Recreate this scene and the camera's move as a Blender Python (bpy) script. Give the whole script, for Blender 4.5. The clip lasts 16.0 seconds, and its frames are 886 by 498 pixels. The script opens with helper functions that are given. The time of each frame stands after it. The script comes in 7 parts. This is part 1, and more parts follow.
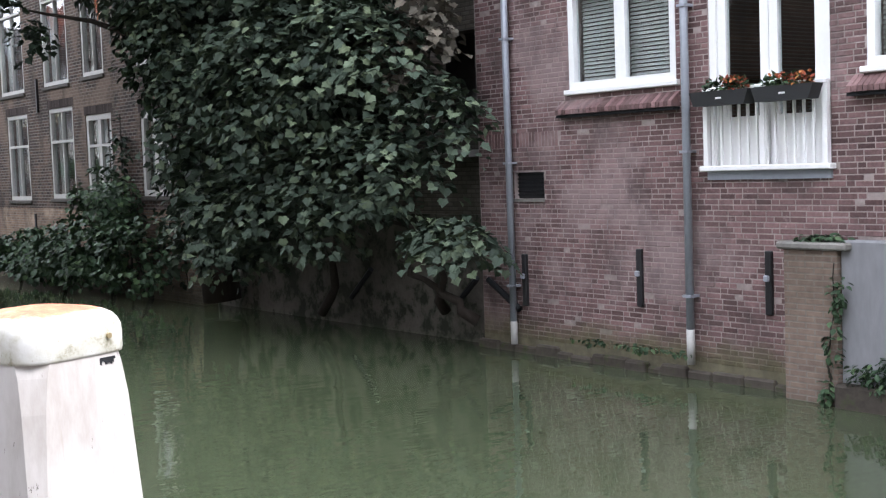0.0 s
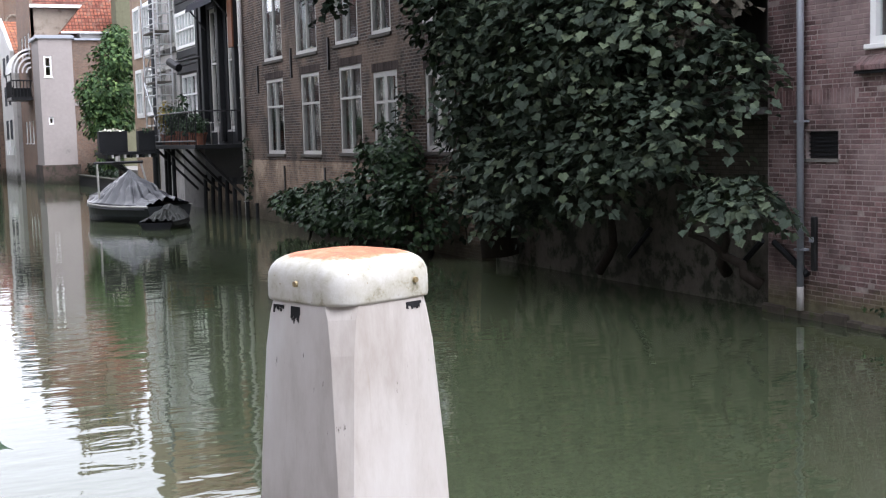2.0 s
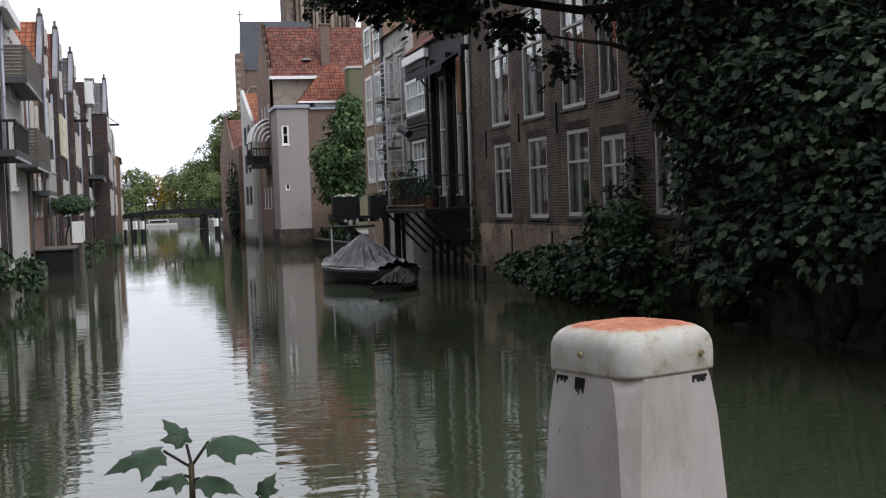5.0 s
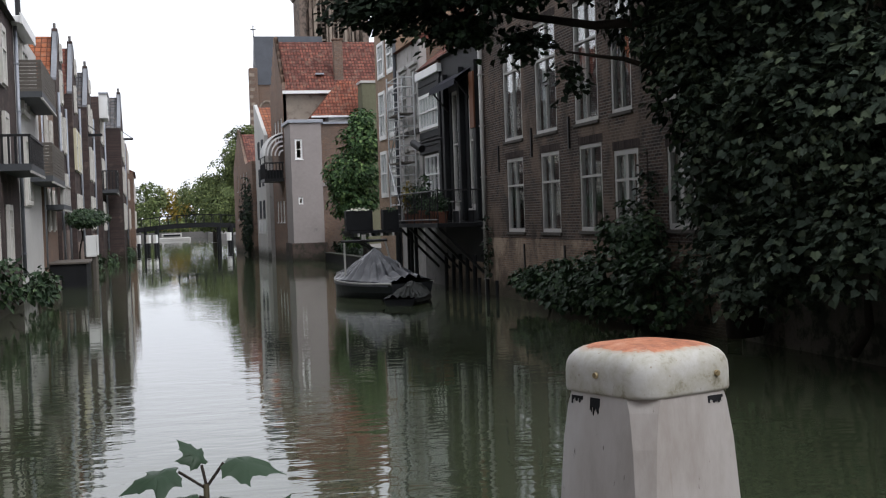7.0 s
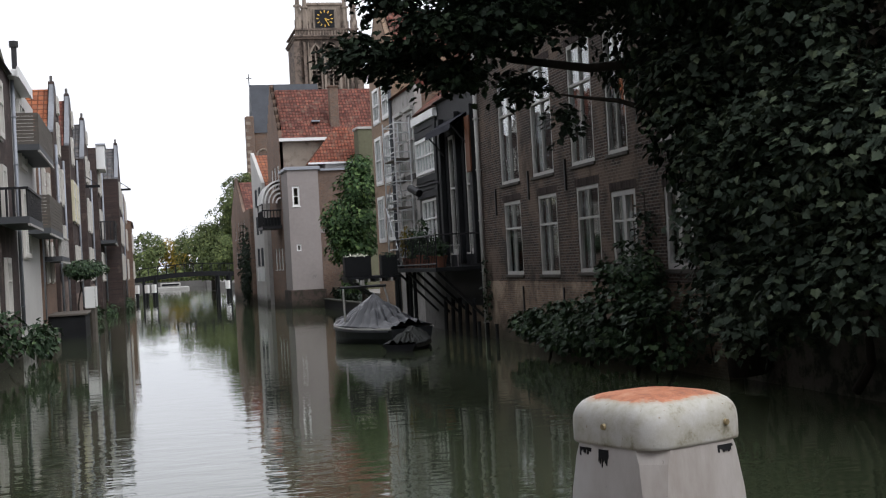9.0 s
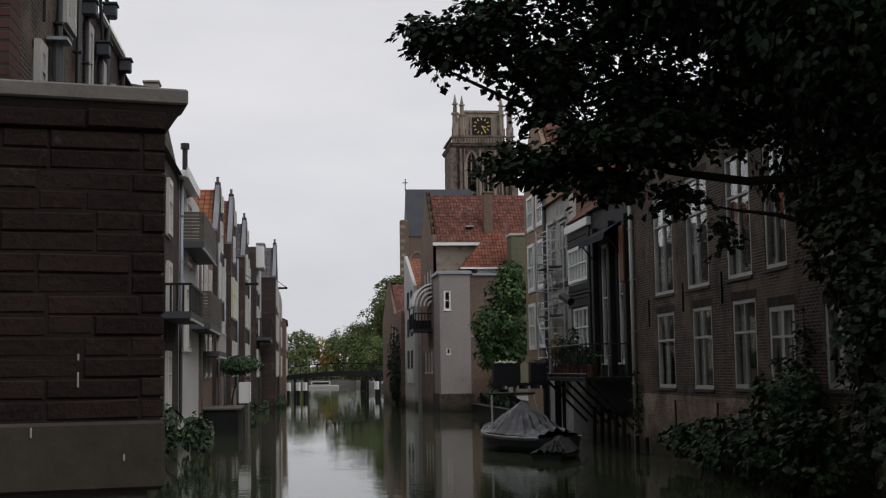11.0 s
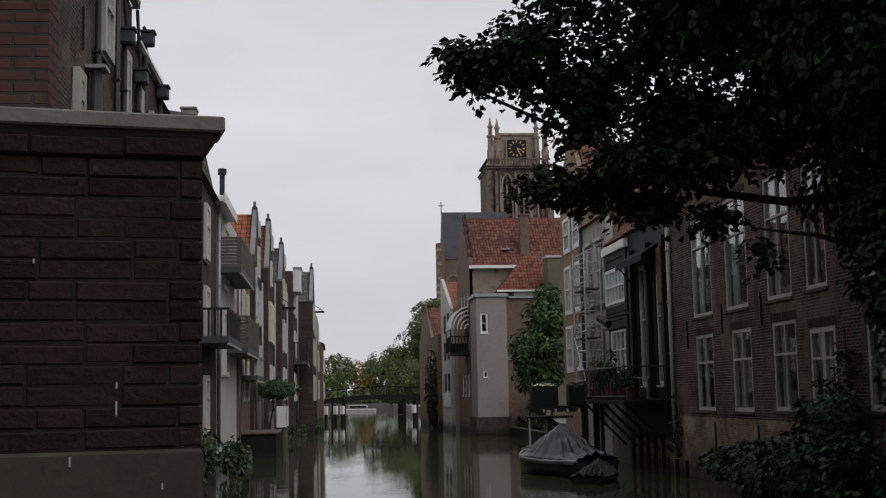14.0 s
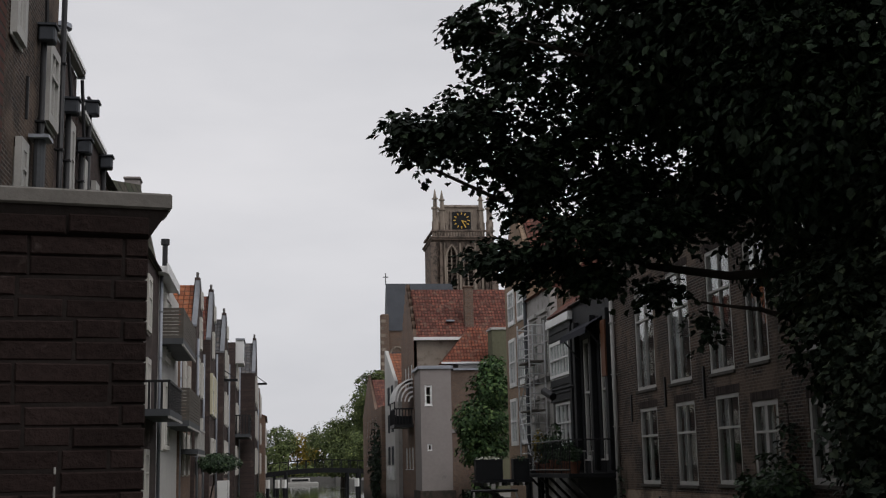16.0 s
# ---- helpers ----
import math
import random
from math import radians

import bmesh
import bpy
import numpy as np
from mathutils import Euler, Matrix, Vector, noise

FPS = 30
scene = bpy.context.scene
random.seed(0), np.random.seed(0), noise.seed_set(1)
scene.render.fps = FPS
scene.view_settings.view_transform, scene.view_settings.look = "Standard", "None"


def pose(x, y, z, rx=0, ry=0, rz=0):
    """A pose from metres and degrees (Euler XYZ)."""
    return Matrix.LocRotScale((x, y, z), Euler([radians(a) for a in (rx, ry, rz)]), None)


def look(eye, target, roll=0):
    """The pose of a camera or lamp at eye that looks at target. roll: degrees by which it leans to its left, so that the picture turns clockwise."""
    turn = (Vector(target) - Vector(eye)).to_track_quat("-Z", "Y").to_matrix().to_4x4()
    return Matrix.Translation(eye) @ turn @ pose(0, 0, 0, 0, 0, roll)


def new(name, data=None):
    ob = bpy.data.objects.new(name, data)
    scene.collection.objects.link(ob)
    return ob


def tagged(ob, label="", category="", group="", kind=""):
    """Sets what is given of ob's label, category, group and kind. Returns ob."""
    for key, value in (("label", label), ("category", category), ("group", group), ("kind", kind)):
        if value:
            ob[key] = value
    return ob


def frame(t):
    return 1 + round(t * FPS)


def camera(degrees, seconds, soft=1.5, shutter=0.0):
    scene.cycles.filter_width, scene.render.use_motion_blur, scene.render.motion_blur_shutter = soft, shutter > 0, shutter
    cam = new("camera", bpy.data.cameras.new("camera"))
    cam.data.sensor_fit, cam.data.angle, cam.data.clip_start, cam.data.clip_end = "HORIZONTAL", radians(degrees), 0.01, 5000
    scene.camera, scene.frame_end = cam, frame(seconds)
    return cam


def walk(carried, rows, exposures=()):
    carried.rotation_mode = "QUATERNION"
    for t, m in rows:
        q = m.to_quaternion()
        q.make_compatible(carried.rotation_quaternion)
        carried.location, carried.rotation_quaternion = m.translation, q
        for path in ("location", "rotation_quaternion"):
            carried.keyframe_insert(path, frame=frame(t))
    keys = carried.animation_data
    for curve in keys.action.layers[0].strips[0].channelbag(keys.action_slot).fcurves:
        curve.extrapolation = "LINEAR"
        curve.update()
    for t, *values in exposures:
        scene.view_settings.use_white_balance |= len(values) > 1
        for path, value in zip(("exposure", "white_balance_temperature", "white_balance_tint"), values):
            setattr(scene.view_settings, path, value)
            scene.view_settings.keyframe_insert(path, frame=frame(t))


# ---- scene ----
# ------------------------------------------------------------------ camera
# World: the canal runs along +y, x is across it (right bank at x = 11, left bank at x = -4), the water lies at z = 0.
cam = camera(39.2, 16.0, soft=1.2)
EYE, TURN = 2.65, -35.0
ROWS = [
    (0.0, 0.174, -0.051, -0.005, -2.0, -3.87, 2.05),
    (0.5, 0.145, -0.019, -0.015, 1.25, -4.38, 2.68),
    (1.0, 0.116, 0.001, -0.018, 5.56, -4.7, 2.91),
    (1.5, 0.106, 0.009, -0.019, 7.15, -4.94, 2.17),
    (2.0, 0.104, 0.038, -0.029, 10.67, -5.37, 1.55),
    (2.5, 0.092, 0.052, -0.032, 13.3, -5.98, 2.11),
    (3.0, 0.077, 0.028, -0.027, 14.76, -6.31, 2.29),
    (3.5, 0.046, 0.01, -0.016, 15.18, -6.03, 2.42),
    (4.0, 0.02, 0.003, -0.011, 18.29, -3.98, 2.44),
    (4.5, 0.007, 0.001, -0.011, 20.33, -2.7, 2.06),
    (7.0, -0.0, -0.0, 0.0, 21.48, -1.5, 1.93),
    (7.5, -0.003, 0.002, 0.001, 20.58, -1.25, 2.03),
    (8.0, -0.006, -0.0, 0.005, 20.34, -0.85, 2.2),
    (8.5, -0.006, 0.005, 0.008, 20.68, -0.29, 2.68),
    (9.0, -0.012, 0.01, 0.016, 21.4, 0.51, 3.08),
    (9.5, -0.022, 0.028, 0.024, 22.32, 2.54, 3.13),
    (10.0, -0.028, -0.018, 0.048, 24.17, 4.96, 2.29),
    (12.5, -0.046, -0.072, 0.032, 31.38, 5.78, 0.47),
    (13.0, -0.075, -0.046, 0.049, 31.08, 5.71, 0.69),
    (13.5, -0.059, -0.053, 0.047, 30.72, 6.18, 0.96),
    (14.0, -0.057, -0.034, 0.054, 29.89, 6.69, 1.08),
    (14.5, -0.055, -0.024, 0.057, 28.55, 7.1, 1.14),
    (15.0, -0.084, -0.0, 0.073, 27.67, 7.53, 1.16),
    (15.5, -0.135, 0.05, 0.098, 27.32, 8.41, 1.17),
    (16.0, -0.097, -0.003, 0.089, 27.32, 9.92, 1.19),
]
EXPOSURES = [(0.0, 2.38, 5980, 13), (1.0, 2.28, 5980, 13), (1.5, 2.1, 6000, 14), (2.0, 1.85, 6040, 15), (2.5, 1.52, 6080, 15), (3.5, 1.02, 6140, 15), (4.5, 0.64, 6180, 14), (7.0, 0.58, 6200, 12), (9.0, 0.52, 6260, 12), (9.5, 0.38, 6300, 12), (10.0, -0.08, 6400, 12), (12.5, -0.4, 6450, 12), (16.0, -0.4, 6480, 12)]
walk(cam, [(t, pose(0, 0, EYE, 0, 0, TURN) @ pose(x, y, z, 90 + pitch, roll, yaw)) for t, x, y, z, yaw, pitch, roll in ROWS], EXPOSURES)

# ------------------------------------------------------------------ overcast sky
world = bpy.data.worlds.new("overcast")
scene.world = world
world.use_nodes = True
wn, wl = world.node_tree.nodes, world.node_tree.links
wn.clear()
w_out = wn.new("ShaderNodeOutputWorld")
w_bg = wn.new("ShaderNodeBackground")
w_sky = wn.new("ShaderNodeTexSky")
w_sky.sky_type, w_sky.sun_disc = "NISHITA", False
w_sky.sun_elevation, w_sky.sun_rotation = radians(48), radians(143)
w_hs = wn.new("ShaderNodeHueSaturation")
w_hs.inputs["Saturation"].default_value = 0.12
w_gain = wn.new("ShaderNodeMix")
w_gain.data_type, w_gain.blend_type = "RGBA", "MIX"
w_gain.inputs["Factor"].default_value = 0.8
w_cloud = wn.new("ShaderNodeTexNoise")
w_cloud.inputs["Scale"].default_value, w_cloud.inputs["Detail"].default_value = 2.2, 5
w_ramp = wn.new("ShaderNodeValToRGB")
w_ramp.color_ramp.elements[0].position, w_ramp.color_ramp.elements[0].color = 0.3, (7.9, 8.1, 8.5, 1)
w_ramp.color_ramp.elements[1].position, w_ramp.color_ramp.elements[1].color = 0.7, (11.0, 11.0, 11.2, 1)
w_co = wn.new("ShaderNodeTexCoord")
w_map = wn.new("ShaderNodeMapping")
w_map.inputs["Scale"].default_value = (1, 1, 3)
wl.new(w_co.outputs["Generated"], w_map.inputs["Vector"])
wl.new(w_map.outputs["Vector"], w_cloud.inputs["Vector"])
wl.new(w_cloud.outputs["Fac"], w_ramp.inputs["Fac"])
wl.new(w_sky.outputs["Color"], w_hs.inputs["Color"])
wl.new(w_hs.outputs["Color"], w_gain.inputs["A"])
wl.new(w_ramp.outputs["Color"], w_gain.inputs["B"])
wl.new(w_gain.outputs["Result"], w_bg.inputs["Color"])
wl.new(w_bg.outputs["Background"], w_out.inputs["Surface"])
w_bg.inputs["Strength"].default_value = 0.1
sun = new("sun", bpy.data.lights.new("sun", "SUN"))
sun.data.energy, sun.data.angle, sun.data.color = 1.25, radians(35), (1.0, 0.97, 0.93)
sun.matrix_world = look((0, 0, 50), (-26, 34, 0))

# ------------------------------------------------------------------ materials
def nodes_of(name):
    m = bpy.data.materials.new(name)
    m.use_nodes = True
    n, l = m.node_tree.nodes, m.node_tree.links
    return m, n, l, n["Principled BSDF"]


def coords(n, l, scale=(1, 1, 1), turn=(0, 0, 0)):
    c, mp = n.new("ShaderNodeNewGeometry"), n.new("ShaderNodeMapping")
    mp.inputs["Scale"].default_value, mp.inputs["Rotation"].default_value = scale, turn
    l.new(c.outputs["Position"], mp.inputs["Vector"])
    return mp.outputs["Vector"]


def noise_node(n, l, vec, scale, detail=4, rough=0.6):
    t = n.new("ShaderNodeTexNoise")
    t.inputs["Scale"].default_value, t.inputs["Detail"].default_value, t.inputs["Roughness"].default_value = scale, detail, rough
    l.new(vec, t.inputs["Vector"])
    return t.outputs["Fac"]


def ramp(n, l, fac, stops):
    r = n.new("ShaderNodeValToRGB")
    e = r.color_ramp.elements
    while len(e) < len(stops):
        e.new(0.5)
    for k, (p, c) in zip(e, stops):
        k.position, k.color = p, (*c, 1)
    l.new(fac, r.inputs["Fac"])
    return r.outputs["Color"]


def mix(n, l, fac, a, b, kind="MIX"):
    m = n.new("ShaderNodeMix")
    m.data_type, m.blend_type = "RGBA", kind
    for key, v in (("Factor", fac), ("A", a), ("B", b)):
        s = m.inputs[key] if key != "Factor" else m.inputs[0]
        if isinstance(v, (int, float)):
            s.default_value = v
        elif isinstance(v, tuple):
            s.default_value = (*v, 1)
        else:
            l.new(v, s)
    return m.outputs["Result"]


def bump(n, l, bsdf, height, strength=0.4, dist=0.01):
    b = n.new("ShaderNodeBump")
    b.inputs["Strength"].default_value, b.inputs["Distance"].default_value = strength, dist
    l.new(height, b.inputs["Height"])
    l.new(b.outputs["Normal"], bsdf.inputs["Normal"])


def scaled(c, k):
    return tuple(min(1, v * k) for v in c)


def plain(name, col, rough=0.6, metal=0.0, grain=18.0, amount=0.25, relief=0.15, wear=None, wear_at=0.62, each=0.0, stretch=(1, 1, 1), island=False):
    """Paint, render, metal or wood: a base colour with stains at two scales, optional worn patches and a fine relief."""
    m, n, l, b = nodes_of(name)
    v = coords(n, l, stretch)
    big, fine = noise_node(n, l, v, grain * 0.06, 5), noise_node(n, l, v, grain, 6)
    c = ramp(n, l, big, [(0.3, scaled(col, 1 - amount)), (0.7, scaled(col, 1 + amount * 0.6))])
    c = mix(n, l, 0.45, c, ramp(n, l, fine, [(0.3, scaled(col, 1 - amount)), (0.7, scaled(col, 1 + amount * 0.5))]))
    if wear:
        w = noise_node(n, l, v, grain * 0.25, 8, 0.7)
        c = mix(n, l, ramp(n, l, w, [(wear_at - 0.04, (0, 0, 0)), (wear_at + 0.06, (1, 1, 1))]), c, wear)
    if each:
        o, h = n.new("ShaderNodeNewGeometry" if island else "ShaderNodeObjectInfo"), n.new("ShaderNodeHueSaturation")
        k = n.new("ShaderNodeMapRange")
        k.inputs["To Min"].default_value, k.inputs["To Max"].default_value = 1 - each, 1 + each
        l.new(o.outputs["Random Per Island" if island else "Random"], k.inputs["Value"])
        l.new(k.outputs["Result"], h.inputs["Value"])
        l.new(c, h.inputs["Color"])
        c = h.outputs["Color"]
    l.new(c, b.inputs["Base Color"])
    b.inputs["Roughness"].default_value, b.inputs["Metallic"].default_value = rough, metal
    if rough > 0.55 and not metal:
        b.inputs["Specular IOR Level"].default_value = 0.15
    bump(n, l, b, fine, relief, 0.01)
    return m


def brickwork(name, c1, c2, mortar, axis="x", course=0.065, length=0.22, joint=0.011, stain=(0.1, 0.1, 0.09), stain_amount=0.5, pale=None):
    """Brick masonry on a wall whose plane is square to the given axis."""
    m, n, l, b = nodes_of(name)
    c = n.new("ShaderNodeTexCoord")
    sep, com = n.new("ShaderNodeSeparateXYZ"), n.new("ShaderNodeCombineXYZ")
    l.new(c.outputs["Object"], sep.inputs["Vector"])
    l.new(sep.outputs["Y" if axis == "x" else "X"], com.inputs["X"])
    l.new(sep.outputs["Z"], com.inputs["Y"])
    t = n.new("ShaderNodeTexBrick")
    t.inputs["Color1"].default_value, t.inputs["Color2"].default_value, t.inputs["Mortar"].default_value = (*c1, 1), (*c2, 1), (*mortar, 1)
    t.inputs["Scale"].default_value, t.inputs["Mortar Size"].default_value = 1.0, joint
    t.inputs["Brick Width"].default_value, t.inputs["Row Height"].default_value = length, course
    t.inputs["Bias"].default_value, t.inputs["Mortar Smooth"].default_value = -0.1, 0.3
    l.new(com.outputs["Vector"], t.inputs["Vector"])
    big = noise_node(n, l, c.outputs["Object"], 0.55, 6, 0.65)
    fine = noise_node(n, l, c.outputs["Object"], 9, 5)
    col = mix(n, l, ramp(n, l, big, [(0.42, (0, 0, 0)), (0.72, (stain_amount,) * 3)]), t.outputs["Color"], stain)
    if pale:
        pn = noise_node(n, l, c.outputs["Object"], 0.9, 7, 0.7)
        col = mix(n, l, ramp(n, l, pn, [(0.54, (0, 0, 0)), (0.68, (0.75,) * 3)]), col, pale)
    col = mix(n, l, 0.5, col, ramp(n, l, fine, [(0.25, (0.55, 0.55, 0.55)), (0.75, (1.25, 1.25, 1.25))]), "MULTIPLY")
    l.new(col, b.inputs["Base Color"])
    b.inputs["Roughness"].default_value = 0.85
    b.inputs["Specular IOR Level"].default_value = 0.12
    inv = n.new("ShaderNodeMath")
    inv.operation = "MULTIPLY_ADD"
    inv.inputs[1].default_value, inv.inputs[2].default_value = -1, 1
    l.new(t.outputs["Fac"], inv.inputs[0])
    bump(n, l, b, inv.outputs[0], 0.7, 0.012)
    return m


def glassy(name, gloss=1.0):
    m, n, l, b = nodes_of(name)
    out = n["Material Output"]
    tr, gl, mx = n.new("ShaderNodeBsdfTransparent"), n.new("ShaderNodeBsdfGlossy"), n.new("ShaderNodeMixShader")
    tr.inputs["Color"].default_value = (0.9, 0.93, 0.93, 1)
    gl.inputs["Roughness"].default_value = 0.03
    gl.inputs["Color"].default_value = (gloss, gloss, gloss, 1)
    lw, pw, fr = n.new("ShaderNodeLayerWeight"), n.new("ShaderNodeMath"), n.new("ShaderNodeMath")
    lw.inputs["Blend"].default_value = 0.5
    pw.operation, fr.operation = "POWER", "MULTIPLY_ADD"
    pw.inputs[1].default_value, fr.inputs[1].default_value, fr.inputs[2].default_value = 4.0, 0.55, 0.05
    l.new(lw.outputs["Facing"], pw.inputs[0])
    l.new(pw.outputs[0], fr.inputs[0])
    v = coords(n, l)
    bp = n.new("ShaderNodeBump")
    bp.inputs["Strength"].default_value, bp.inputs["Distance"].default_value = 0.12, 0.02
    l.new(noise_node(n, l, v, 2.5, 2), bp.inputs["Height"])
    l.new(bp.outputs["Normal"], gl.inputs["Normal"])
    l.new(fr.outputs[0], mx.inputs[0])
    l.new(tr.outputs[0], mx.inputs[1])
    l.new(gl.outputs[0], mx.inputs[2])
    l.new(mx.outputs[0], out.inputs["Surface"])
    return m


def leafy(name, dark, light, rough=0.45):
    m, n, l, b = nodes_of(name)
    g = n.new("ShaderNodeNewGeometry")
    c = ramp(n, l, g.outputs["Random Per Island"], [(0.0, dark), (0.65, scaled(dark, 1.6)), (1.0, light)])
    v = coords(n, l)
    c = mix(n, l, 0.6, c, ramp(n, l, noise_node(n, l, v, 1.1, 3), [(0.3, (0.55, 0.6, 0.55)), (0.7, (1.35, 1.3, 1.1))]), "MULTIPLY")
    l.new(c, b.inputs["Base Color"])
    b.inputs["Roughness"].default_value = rough
    b.inputs["Specular IOR Level"].default_value = 0.15
    bump(n, l, b, noise_node(n, l, v, 60, 2), 0.2, 0.004)
    return m


def tiles(name, col, col2, along="x", pitch=0.24, row=0.3):
    """Pantiles: ridges across, rows up the slope, every tile its own tone."""
    m, n, l, b = nodes_of(name)
    c = n.new("ShaderNodeTexCoord")
    sep, com = n.new("ShaderNodeSeparateXYZ"), n.new("ShaderNodeCombineXYZ")
    l.new(c.outputs["Object"], sep.inputs["Vector"])
    l.new(sep.outputs["X" if along == "x" else "Y"], com.inputs["X"])
    l.new(sep.outputs["Z"], com.inputs["Y"])
    t = n.new("ShaderNodeTexBrick")
    t.offset = 0.0
    t.inputs["Color1"].default_value, t.inputs["Color2"].default_value, t.inputs["Mortar"].default_value = (*col, 1), (*col2, 1), (*scaled(col, 0.3), 1)
    t.inputs["Scale"].default_value, t.inputs["Mortar Size"].default_value = 1, 0.03
    t.inputs["Brick Width"].default_value, t.inputs["Row Height"].default_value = pitch, row
    l.new(com.outputs["Vector"], t.inputs["Vector"])
    big = noise_node(n, l, c.outputs["Object"], 0.5, 6, 0.7)
    k = mix(n, l, ramp(n, l, big, [(0.45, (0, 0, 0)), (0.75, (0.6, 0.6, 0.6))]), t.outputs["Color"], scaled(col2, 0.45))
    spot = noise_node(n, l, c.outputs["Object"], 2.6, 7, 0.75)
    k = mix(n, l, ramp(n, l, spot, [(0.5, (0, 0, 0)), (0.66, (0.5, 0.5, 0.5))]), k, (0.2, 0.15, 0.115))
    k = mix(n, l, ramp(n, l, spot, [(0.36, (0.7, 0.7, 0.7)), (0.45, (0, 0, 0))]), k, scaled(col2, 0.35))
    l.new(k, b.inputs["Base Color"])
    b.inputs["Roughness"].default_value = 0.75
    b.inputs["Specular IOR Level"].default_value = 0.15
    bump(n, l, b, t.outputs["Fac"], 0.8, -0.05)
    return m


def water_material():
    m, n, l, b = nodes_of("canal_water")
    v = coords(n, l, (1, 1, 1))
    murk = noise_node(n, l, v, 0.15, 4)
    l.new(ramp(n, l, murk, [(0.3, (0.04, 0.05, 0.028)), (0.7, (0.053, 0.065, 0.037))]), b.inputs["Base Color"])
    b.inputs["Roughness"].default_value, b.inputs["IOR"].default_value = 0.03, 1.36
    v2 = coords(n, l, (0.42, 1.0, 1.0), (0, 0, 0.15))
    w1, w2 = noise_node(n, l, v2, 2.5, 1.8, 0.45), noise_node(n, l, v2, 7.0, 1.5, 0.5)
    calm = ramp(n, l, noise_node(n, l, v, 0.09, 2), [(0.4, (0.4,) * 3), (0.6, (1, 1, 1))])
    mm = mix(n, l, 0.3, w1, w2)
    mm = mix(n, l, 1.0, mm, calm, "MULTIPLY")
    g, sp, mr = n.new("ShaderNodeNewGeometry"), n.new("ShaderNodeSeparateXYZ"), n.new("ShaderNodeMapRange")
    l.new(g.outputs["Position"], sp.inputs["Vector"])
    l.new(sp.outputs["Y"], mr.inputs["Value"])
    for key, val in (("From Min", 12.0), ("From Max", 60.0), ("To Min", 1.0), ("To Max", 0.4)):
        mr.inputs[key].default_value = val
    mm = mix(n, l, 1.0, mm, mr.outputs["Result"], "MULTIPLY")
    bump(n, l, b, mm, 0.55, 0.02)
    return m


BRICK_DARK = brickwork("old_dark_brick", (0.088, 0.055, 0.042), (0.026, 0.021, 0.02), (0.17, 0.152, 0.135), course=0.075, joint=0.013, stain=(0.035, 0.032, 0.03), stain_amount=0.6, pale=(0.15, 0.11, 0.08))
BRICK_BASE = brickwork("yellowish_base_brick", (0.27, 0.18, 0.125), (0.15, 0.1, 0.075), (0.25, 0.215, 0.18), course=0.066, joint=0.012, stain=(0.06, 0.052, 0.045), stain_amount=0.7)
BRICK_RED = brickwork("red_brown_brick", (0.13, 0.072, 0.062), (0.085, 0.052, 0.048), (0.18, 0.16, 0.15), stain=(0.09, 0.06, 0.055), stain_amount=0.4)
BRICK_BROWN = brickwork("brown_brick", (0.26, 0.165, 0.118), (0.17, 0.11, 0.085), (0.19, 0.16, 0.135), stain=(0.12, 0.1, 0.09))
BRICK_BROWN_Y = brickwork("brown_brick_front", (0.19, 0.118, 0.083), (0.13, 0.082, 0.062), (0.18, 0.16, 0.14), axis="y", stain=(0.12, 0.1, 0.09))
BRICK_SOOT = brickwork("sooty_purple_brick", (0.085, 0.058, 0.053), (0.05, 0.038, 0.037), (0.085, 0.074, 0.07), stain=(0.045, 0.04, 0.038), stain_amount=0.6, pale=(0.17, 0.13, 0.115))
BRICK_PALE = brickwork("limewashed_brick", (0.16, 0.145, 0.125), (0.11, 0.095, 0.08), (0.09, 0.08, 0.07), stain=(0.04, 0.042, 0.034), stain_amount=0.8)
def tide(mat, z0, z1, col):
    """Algae and damp that grow up a wall from the water, with a ragged upper edge."""
    n, l = mat.node_tree.nodes, mat.node_tree.links
    b = n["Principled BSDF"]
    src = b.inputs["Base Color"].links[0].from_socket
    g, s, r, a = n.new("ShaderNodeNewGeometry"), n.new("ShaderNodeSeparateXYZ"), n.new("ShaderNodeMapRange"), n.new("ShaderNodeMath")
    l.new(g.outputs["Position"], s.inputs["Vector"])
    r.inputs["From Min"].default_value, r.inputs["From Max"].default_value = z0, z1
    r.inputs["To Min"].default_value, r.inputs["To Max"].default_value = 0.75, 0.0
    l.new(s.outputs["Z"], r.inputs["Value"])
    a.operation = "MULTIPLY_ADD"
    a.inputs[1].default_value = 0.55
    l.new(noise_node(n, l, g.outputs["Position"], 2.6, 7, 0.65), a.inputs[0])
    l.new(r.outputs["Result"], a.inputs[2])
    fac = ramp(n, l, a.outputs[0], [(0.5, (0, 0, 0)), (0.85, (0.85, 0.85, 0.85))])
    tone = ramp(n, l, noise_node(n, l, g.outputs["Position"], 5.0, 5), [(0.35, scaled(col, 0.55)), (0.65, col)])
    l.new(mix(n, l, fac, src, tone), b.inputs["Base Color"])


